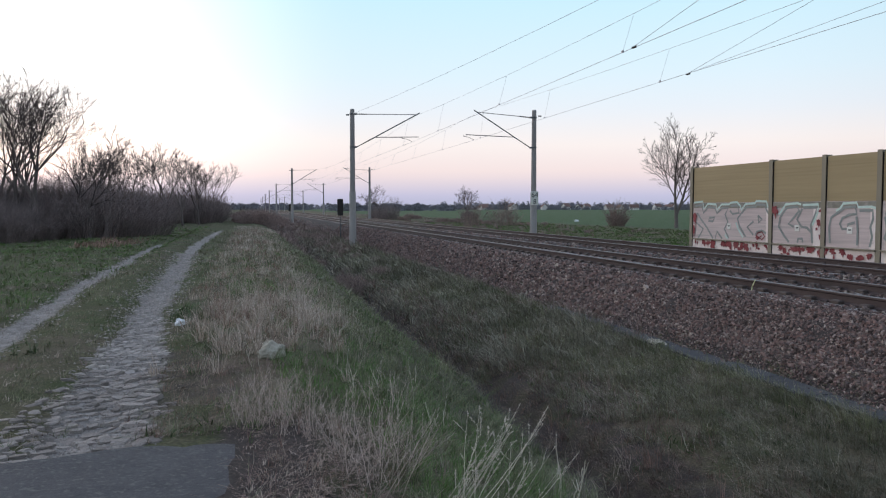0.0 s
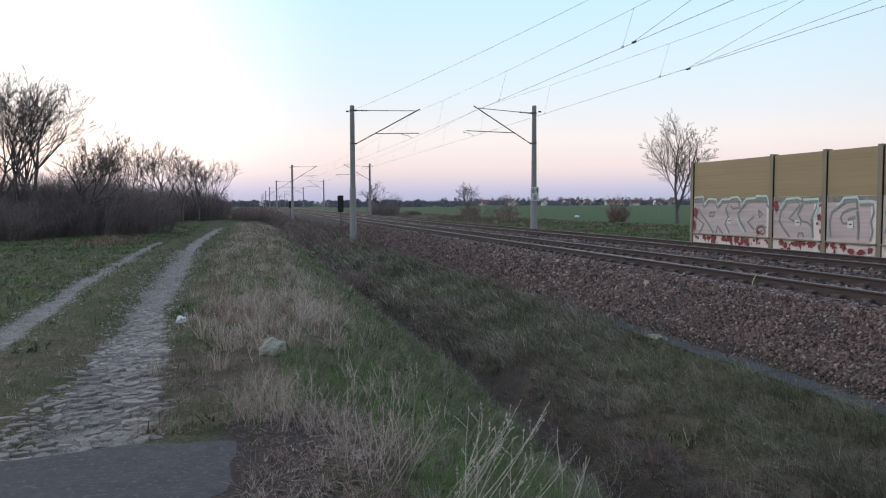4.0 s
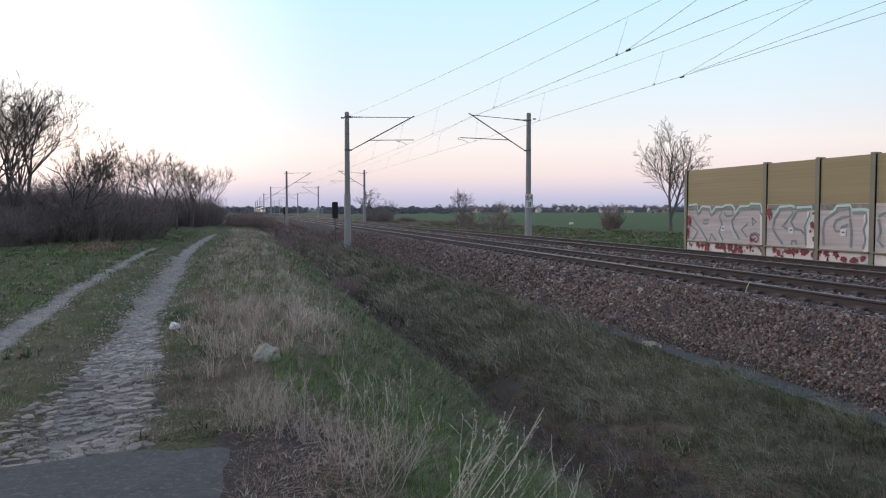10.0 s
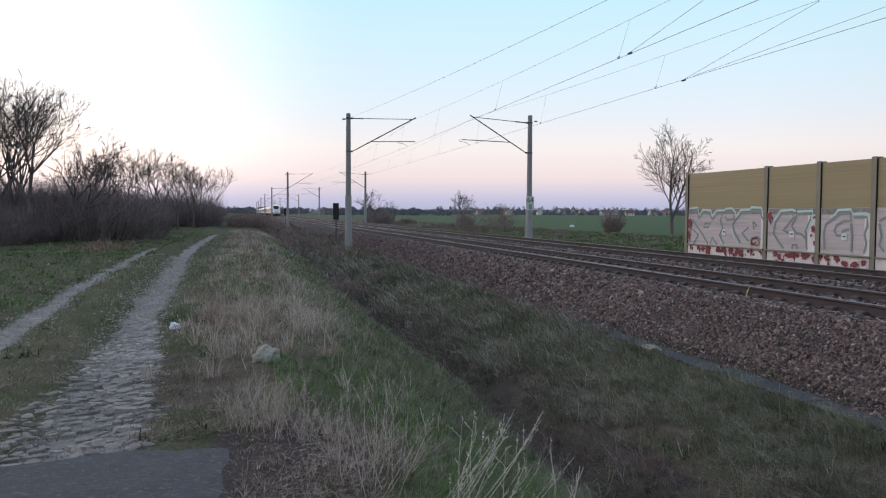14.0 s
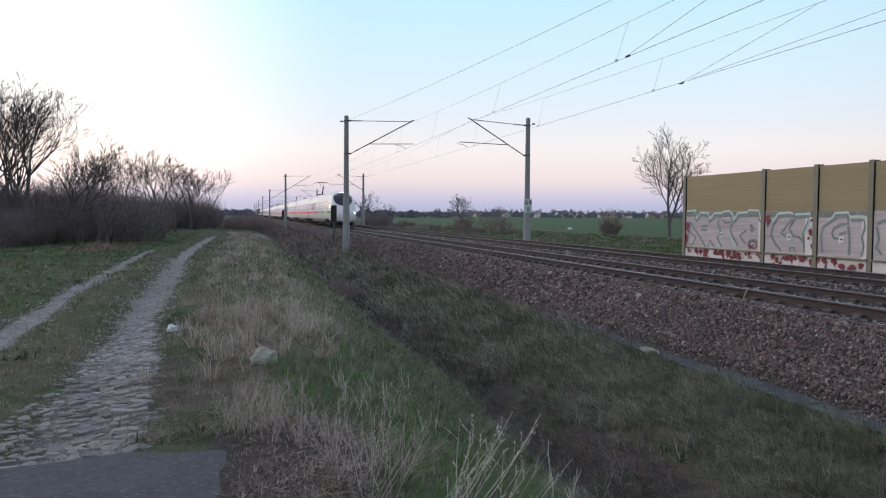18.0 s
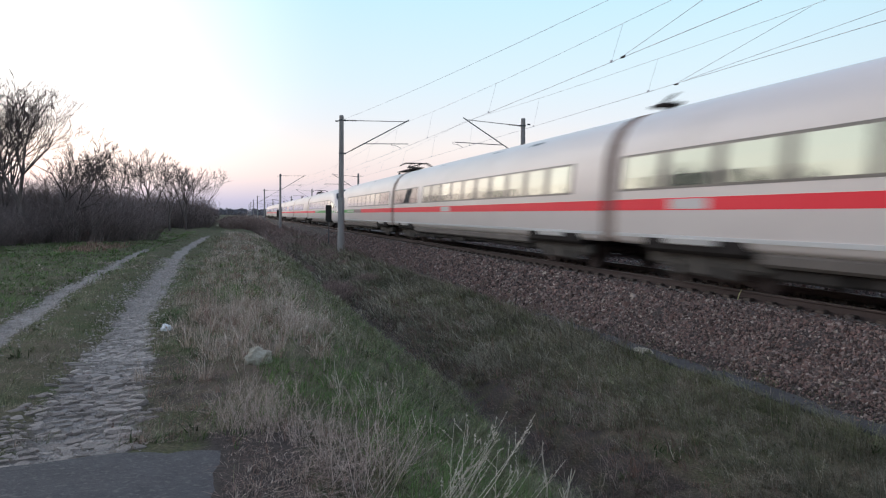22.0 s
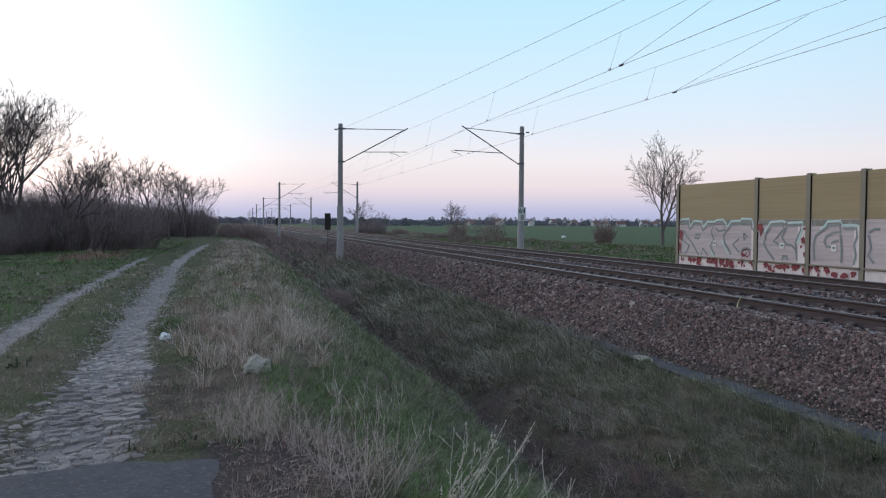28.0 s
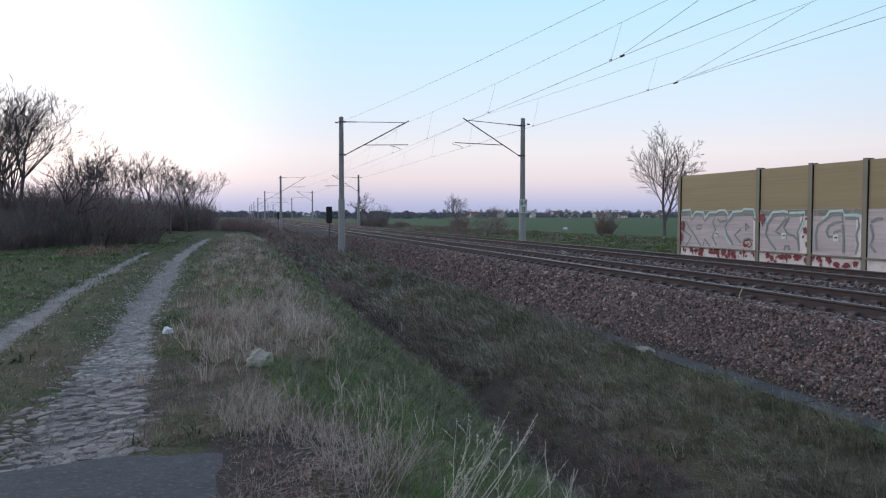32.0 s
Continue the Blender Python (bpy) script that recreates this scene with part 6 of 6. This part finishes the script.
                                                             (6500, -2.9, 0.2, 5.7, 14, lambda x, y: np.maximum(np.maximum(np.maximum(zone(x, y, -0.45, 5.95, 0.30, 0.25), zone(x, y, -0.38, 9.4, 0.2, 0.5)), zone(x, y, -1.05, 12.5, 0.16, 0.9)), zone(x, y, -2.35, 9.5, 0.26, 0.35)) > 0.1, 0.8, 0.06, 0.14, 0.018)]),
        ("pale_stalks", "stalk_grey", "thin pale dead stalks", [(400, -0.5, 1.7, 3.0, 8.5, off_path, 0.3, 0.14, 0.46, 0.0035), (1800, -0.6, 1.6, 8, 20, off_path, 0.4, 0.12, 0.4, 0.005), (2500, -1.0, 1.4, 8.4, 15, stand, 0.25, 0.14, 0.42, 0.0065), (600, 3.6, 6.3, 4, 18, over, 0.3, 0.2, 0.5, 0.004)]),
        ("green_bank", "grass", "green tufts on the ditch bank", [(16000, 3.9, 6.4, 9, 45, over, 0.7, 0.06, 0.16, 0.010), (48000, 3.45, 6.4, 3.4, 80, lambda x, y: high(x, y) & (wave(x * 0.8, y * 0.7 + 2) > 0.0), 0.7, 0.06, 0.20, 0.009)]),
        ("brambles", "shrub_red", "low reddish bramble tangle along the ditch", [(30000, 2.2, 7.0, 20, 240, lambda x, y: bank(x, y) & (rng.random(len(y)) < (y - 38) / 45), 0.8, 0.15, 0.5, 0.013), (9000, 6.2, 7.4, 12, 140, bank, 0.5, 0.08, 0.25, 0.012),
                                                                              (1500, 17.6, 34, 50, 220, lambda x, y: x > 17.6, 0.5, 0.2, 0.5, 0.02)]),
        ("far_bank_grass", "grass", "rough green grass beyond the tracks", [(60000, 17.5, 40, 25, 200, lambda x, y: x > 17.5, 0.8, 0.05, 0.14, 0.012)]),
        ("dead_blades", "dry", "scattered dead blades lying in the grass", [(5000, -0.11, 0.75, 3.2, 6.3, lambda x, y: x > -0.11, 0.5, 0.02, 0.06, 0.006), (8000, 3.45, 6.4, 3.5, 30, high, 0.4, 0.06, 0.18, 0.006), (22000, -9, -0.5, 5.6, 30, always, 0.5, 0.03, 0.08, 0.006), (1200, 6.25, 6.75, 4, 30, lambda x, y: x > 6.2, 0.5, 0.05, 0.14, 0.006)]),
        ("drain_edge_grass", "grass", "grass creeping over the drain slabs", [(17000, 6.15, 6.62, 4, 24, lambda x, y: (x > 6.1) & (x < 6.43 + 0.17 * wave(x * 0.5, y * 2.3)), 0.7, 0.06, 0.20, 0.008), (15000, 6.72, 7.15, 4, 24, lambda x, y: (x > 6.70) & (wave(x, y * 1.2) > -0.3), 0.5, 0.03, 0.09, 0.008)]),
    ]
    for name, mat, label, sets in jobs:
        Vs, Fs, off = [], [], 0
        lean = {"straw": 0.5, "pale_stalks": 0.5, "brambles": 0.7, "leaf_litter": 2.5, "dead_growth": 1.3, "red_straw": 0.6, "low_weeds": 1.3}.get(name, 0.9)
        for n, x0, x1, y0, y1, keep, cl, h0, h1, w in sets:
            x, y, tall, way = scatter(rng, n, x0, x1, y0, y1, keep, cl)
            far = np.clip(y / 12, 0.7, 3.0)
            hump = np.where(x > 3.4, 1.0 + 0.45 * wave(x * 2.4, y * 2.0 + 1), 1.0)
            V, F = blades(rng, x, y, rng.uniform(h0, h1, len(x)) * tall * hump, w * far * rng.uniform(0.6, 1.3, len(x)), lean, 2, np.where(x > 3.3, 3.5 + 0.8 * way, -0.4 + 1.5 * way))
            Vs.append(V), Fs.append(F + off)
            off += len(V)
        tagged(put(name, quad_mesh(name, np.concatenate(Vs), np.concatenate(Fs), M[mat])), label, "grass", kind="stuff")

    # straw clumps that fan out from their roots
    cx, cy = rng.uniform(-1.0, 1.4, 300), 7.6 * (22 / 7.6) ** rng.random(300)
    ok = ((zone(cx, cy, 0.22, 11.3, 1.05, 2.7) > 0.05) | (rng.random(300) < 0.12)) & off_path(cx, cy) & ((np.abs(cx - 0.2) > 0.45) | (cy > 8.75))
    cx, cy = cx[ok], cy[ok]
    hc, q = rng.uniform(0.18, 0.46, len(cx)), 30
    a, r = rng.uniform(0, 6.28, (len(cx), q)), np.abs(rng.normal(0, 0.055, (len(cx), q)))
    x, y = (cx[:, None] + r * np.cos(a)).ravel(), (cy[:, None] + r * np.sin(a)).ravel()
    V, F = blades(rng, x, y, (hc[:, None] * rng.uniform(0.45, 1.0, (len(cx), q))).ravel(), 0.0075 * rng.uniform(0.6, 1.6, len(x)), 0.6, 2, a.ravel())
    tagged(put("straw_clumps", quad_mesh("straw_clumps", V, F, M["dry"])), "pale dry grass standing in fan-shaped clumps", "grass", kind="stuff")


make_grass()


def weed(seed, n, h, mat, label, lean=(0.25, 0.0), spread=0.10, fan=0.40, thick=1.0, twigs=5, reach=0.30, buds=8, bend=0.10, least=0.45):
    """A dead weed: stems fan out from one root and carry ascending side stems, some with twigs and buds of their own."""
    rnd = random.Random(seed)
    lines = []

    def stem(p, d, length, r, level):
        n = 6 if level == 0 else 3
        pts, q = [p.copy()], p.copy()
        for k in range(n):
            d = (d + Vector((rnd.gauss(0, bend), rnd.gauss(0, bend), rnd.gauss(0.02, bend * 0.4)))).normalized()
            q = q + d * length / n
            pts.append(q.copy())
        lines.append((pts, [r * (1 - 0.6 * k / n) for k in range(n + 1)], 5))
        if level < 2:
            for m in range(twigs if level == 0 else 2):
                t = rnd.uniform(0.3, 0.97)
                k = min(int(t * n), n - 1)
                side = Vector((rnd.gauss(0, 1), rnd.gauss(0, 1), rnd.gauss(0, 0.3))).normalized()
                a = rnd.uniform(0.35, 0.85)
                stem(pts[k].lerp(pts[k + 1], t * n - k), (d * math.cos(a) + side * math.sin(a) + Vector((0, 0, 0.15))).normalized(), length * reach * rnd.uniform(0.35, 1.0), r * 0.6, level + 1)
        for m in range(buds if level == 0 else buds // 3):
            k = rnd.randint(n // 3, n - 1)
            at = pts[k].lerp(pts[k + 1], rnd.random())
            w = Vector((rnd.gauss(0, 1), rnd.gauss(0, 1), 0.6)).normalized()
            lines.append(([at, at + w * 0.004, at + w * 0.009], [r * 0.7, r * 1.5, r * 0.4], 5))

    for i in range(n):
        p = Vector((rnd.gauss(0, spread * 0.5), rnd.gauss(0, spread * 0.5), -0.03))
        d = Vector((lean[0] + rnd.gauss(0, fan), lean[1] + rnd.gauss(0, fan), 1)).normalized()
        stem(p, d, h * rnd.uniform(least, 1.0), rnd.uniform(0.0015, 0.0027) * thick, 0)
    ob = thing("dry_weed", label, "weed", None, "dry weeds on the verge")
    tagged(put("stalk_tuft", tubes_mesh("stalk_tuft", lines, M[mat]), ob), kind="stuff")
    return ob


def make_weeds():
    # pale stalks with buds that lean towards the ditch
    a = weed(61, 8, 0.90, "stalk", "pale dry budded weed stalks leaning over the ditch", (0.55, 0.0), 0.16, 0.30, 1.0, 3, 0.16, 20, 0.050, 0.62)
    # bushy, branched, thin
    b = weed(62, 9, 0.84, "stalk_pink", "bushy dead weed with thin branched stems", (0.22, 0.0), 0.24, 0.46, 0.9, 5, 0.30, 6, 0.070, 0.5)
    c = weed(63, 26, 0.46, "stalk_pink", "dense pinkish grey dead stalks on the verge", (0.08, 0.05), 0.26, 0.32, 0.9, 5, 0.34, 4, 0.09)
    d = weed(64, 2, 0.62, "stalk", "single bent pale stem beside the ditch", (0.12, 0.0), 0.06, 0.18, 1.7, 2, 0.25, 2, 0.12)
    e = weed(65, 16, 0.26, "stalk_grey", "low tangle of fine grey dead twigs", (0.0, 0.0), 0.40, 0.75, 0.85, 4, 0.5, 2, 0.16)
    kinds = [(a, [(1.01, 4.10, 1.05, 0), (1.12, 4.22, 1.0, 14), (1.26, 4.05, 0.85, -14)]),
             (b, [(0.62, 4.40, 1.0, 0), (0.78, 4.58, 0.95, 22), (0.48, 4.72, 0.85, -35), (0.92, 4.95, 0.8, 8), (0.60, 5.2, 0.7, 150), (0.70, 4.95, 0.9, -60)]),
             (c, [(0.12, 5.75, 1.05, 0), (0.26, 5.90, 1.1, 30), (0.0, 6.3, 0.75, 70), (0.34, 6.30, 0.9, 110), (0.15, 6.9, 0.7, 50), (0.44, 5.55, 0.7, 90)]),
             (d, [(2.95, 6.0, 1.35, 0), (2.20, 5.40, 1.4, 160), (2.26, 5.5, 1.2, 200), (1.55, 6.4, 0.9, 20), (1.2, 7.6, 0.8, 80), (0.85, 7.3, 1.0, 130), (4.4, 7.2, 0.7, 10), (5.2, 6.1, 0.6, 60), (4.0, 9.0, 0.8, 240), (4.8, 10.5, 0.8, 300), (0.05, 8.2, 0.7, 30), (1.7, 8.6, 0.8, 150)]),
             (e, [(0.62, 4.2, 1.0, 0), (0.36, 4.3, 0.9, 50), (0.85, 4.15, 1.0, 100), (0.30, 4.75, 0.8, 150), (1.0, 4.1, 1.1, 200), (0.55, 5.1, 0.9, 250), (0.15, 4.9, 0.7, 300), (3.0, 5.2, 1.3, 20), (3.3, 6.2, 1.4, 70), (3.15, 7.4, 1.3, 120), (3.9, 5.6, 1.3, 170), (3.4, 8.8, 1.5, 220), (2.7, 6.4, 1.1, 270), (3.7, 7.2, 1.4, 320)])]
    for ob, spots in kinds:
        for i, (x, y, k, turn) in enumerate(spots):
            m = at_ground(x, y, turn, k)
            if i == 0:
                ob.matrix_basis = m
            else:
                copy_thing(ob, m)


make_weeds()


def lump(seed, sx, sy, sz, rough, sub=3):
    bm = bmesh.new()
    bmesh.ops.create_icosphere(bm, subdivisions=sub, radius=1)
    for v in bm.verts:
        k = 1 + rough * noise.noise(v.co * 1.6 + Vector((seed, 0, 0))) + rough * 0.5 * noise.noise(v.co * 4 + Vector((0, seed, 0)))
        v.co = Vector((v.co.x * sx, v.co.y * sy, v.co.z * sz)) * k
    return bm


def make_small_things():
    o = thing("rock", "pale weathered rock lying in the grass", "rock", at_ground(0.2, 8.55, 20))
    part("boulder", lump(4, 0.14, 0.12, 0.105, 0.36, 3), M["rock"], o, m=pose(0, 0, 0.10))
    o = thing("plastic_litter", "crumpled white plastic litter beside the track", "litter", at_ground(-0.97, 11.5, 0))
    part("crumpled_bag", lump(9, 0.075, 0.06, 0.055, 0.6), M["litter"], o, m=pose(0, 0, 0.08))
    o = thing("pale_stone", "whitish broken stone on the drain edge", "stone", Matrix.Translation((6.5, 11.8, -0.93)))
    part("chip", lump(5, 0.11, 0.22, 0.035, 0.6), M["rock"], o)
    o = thing("white_debris", "white scrap lying at the edge of the field", "litter", at_ground(49.3, 115.0, 30))
    part("scrap", lump(6, 0.45, 0.3, 0.18, 0.5), M["litter"], o, m=pose(0, 0, 0.2))
    o = thing("marker_ribbon", "pale yellow ribbon tied to the rail", "ribbon", pose(8.74, 12.3, -0.02))
    part("loop", tubed([(-0.05, 0, 0.03), (-0.07, 0.03, -0.05), (-0.06, 0.08, -0.12), (-0.09, 0.05, -0.17)], 0.012, 5), M["ribbon"], o)


make_small_things()


# ---- pieces of the ground: drain slabs and cobbles ----
def make_drain():
    d = thing("drain_strip", "row of worn grey concrete slabs at the foot of the ballast", "drain", kind="structure")
    me = bpy.data.meshes.new("slab")
    bm = boxed(-0.19, 0.19, -0.495, 0.495, -0.06, 0.0, bevel=0.012)
    bm.to_mesh(me), bm.free()
    me.materials.append(M["slab"])
    rnd = random.Random(6)
    for i in range(13):
        y = 4.5 + i * 1.0
        put("slab", me, d, pose(6.57 + rnd.uniform(-0.015, 0.015), y, -0.935 + rnd.uniform(-0.012, 0.008), rnd.uniform(-1, 1), rnd.uniform(-3, 1), rnd.uniform(-0.7, 0.7)))


make_drain()


def make_cobbles():
    c = thing("cobble_path", "worn cobbled wheel track half sunk in dirt", "cobbles", kind="structure")
    rnd = random.Random(15)
    kinds = []
    for k in range(12):
        n = rnd.choice((6, 7, 8))
        ring = []
        for a in range(n):
            ang = 2 * math.pi * (a + rnd.uniform(-0.22, 0.22)) / n
            r = 0.5 * rnd.uniform(0.92, 1.12) / max(abs(math.cos(ang)), abs(math.sin(ang))) ** 0.62
            ring.append((math.cos(ang) * r, math.sin(ang) * r))
        tilt = rnd.uniform(-0.25, 0.25), rnd.uniform(-0.25, 0.25)
        me = bpy.data.meshes.new("cobble")
        rows = [(x * q, y * q, z + (x * tilt[0] + y * tilt[1]) * (z > 0) + (rnd.uniform(-0.16, 0.12) if z > 0 else 0)) for q, z in ((1.0, -0.6), (0.97, 0.45), (0.84, 0.92)) for x, y in ring]
        faces = [(r * n + a, r * n + (a + 1) % n, (r + 1) * n + (a + 1) % n, (r + 1) * n + a) for r in (0, 1) for a in range(n)] + [(2 * n + a, 2 * n + (a + 1) % n, 3 * n) for a in range(n)]
        me.from_pydata(rows + [(rnd.uniform(-0.1, 0.1), rnd.uniform(-0.1, 0.1), 1.0)], [], faces)
        me.materials.append(M["cobble"])
        kinds.append(me)
    # courses laid askew across the wheel track
    skew, spots = 0.52, []
    ca, sa = math.cos(skew), math.sin(skew)
    v = 2.0
    while v < 17.0:
        u = -3.0 + rnd.uniform(0, 0.2)
        deep = rnd.uniform(0.058, 0.10)
        while u < 10.0:
            w = rnd.choice((rnd.uniform(0.05, 0.09), rnd.uniform(0.08, 0.14), rnd.uniform(0.12, 0.20)))
            a, b = u + w / 2, v + rnd.uniform(-0.022, 0.022)
            px, py = a * ca - b * sa - 0.5, a * sa + b * ca
            u += w + rnd.uniform(0.0, 0.012)
            if 5.2 < py < 17:
                spots.append((py, px, w, deep))
        v += deep + 0.004
    count, V, F = 0, [], []
    for py, px, w, deep in sorted(spots):
        mid = float(rut_right(py))
        reach = float(np.interp(py, [5, 7, 9, 13, 17], [0.56, 0.46, 0.38, 0.26, 0.19])) * (1.0 if px > mid else float(np.interp(py, [5.3, 7], [1.75, 1.05])))
        edge = max(0.0, abs(px - mid) / reach - 0.72)
        if rnd.random() < 0.09 + edge * 1.5 + (0.14 if px > mid + 0.12 and py < 6.9 else 0.0) + max(0.0, py - 10) * 0.05 or edge > 0.5 or py < 5.56 + (px + 0.8) * (0.26 if px < -0.8 else -0.12):
            continue
        lift = -0.024 - edge * 0.035 - 0.003 * max(0.0, py - 9) + rnd.gauss(0, 0.010)
        m = Matrix.Translation((px, py, float(ground_z(px, py)) + lift)) @ pose(0, 0, 0, rnd.uniform(-9, 9), rnd.uniform(-9, 9), math.degrees(skew) + rnd.uniform(-18, 18) + rnd.choice((0, 180))) @ Matrix.Diagonal((w * 1.08, deep * rnd.uniform(0.98, 1.22), 0.036, 1))
        me = rnd.choice(kinds)
        if count < 300:
            put("cobble", me, c, m)
        else:
            k = len(V)
            V += [m @ q.co for q in me.vertices]
            F += [tuple(k + a for a in p.vertices) for p in me.polygons]
        count += 1
    tagged(put("far_cobbles", mesh_of("far_cobbles", V, F, M["cobble_far"]), c), kind="stuff")
    # pebbles and crumbs on the dirt of the two wheel tracks
    rng = np.random.default_rng(31)
    base = np.array([(1, 0, 0), (-1, 0, 0), (0, 1, 0), (0, -1, 0), (0, 0, 0.7), (0, 0, -0.7)], float)
    tris = np.array([(0, 2, 4), (2, 1, 4), (1, 3, 4), (3, 0, 4), (2, 0, 5), (1, 2, 5), (3, 1, 5), (0, 3, 5)])
    y = 5.5 * (30 / 5.5) ** rng.random(7000)
    left = rng.random(len(y)) < 0.25
    x = np.where(left, rut_left(y), rut_right(y)) + rng.normal(0, 0.22, len(y)) + np.where(left, 0, -0.05)
    s = rng.uniform(0.006, 0.018, len(y)) * np.clip(y / 9, 0.8, 2)
    P = base[None] * s[:, None, None] * rng.uniform(0.6, 1.3, (len(y), 6, 3)) + np.stack([x, y, ground_z(x, y) + 0.003], -1)[:, None]
    me = quad_mesh("pebbles", P.reshape(-1, 3), (tris[None] + 6 * np.arange(len(y))[:, None, None]).reshape(-1, 3), M["cobble_far"])
    tagged(put("pebbles", me), "pale pebbles and crumbs strewn along the wheel tracks", "pebbles", kind="stuff")


make_cobbles()


# ---- what moves ----
def motions():
    """The train runs along the near track, gathering a little speed."""
    for car, back, turned in cars:
        rows = []
        for t in range(0, 33):
            u = t - 21
            front = -66.437 - 47.815 * u - 0.0725 * u * u + back
            rows.append((t, pose(NEAR, front + (CAR_END if turned else 0), 0, 0, 0, 180 if turned else 0)))
        walk(car, rows)


motions()
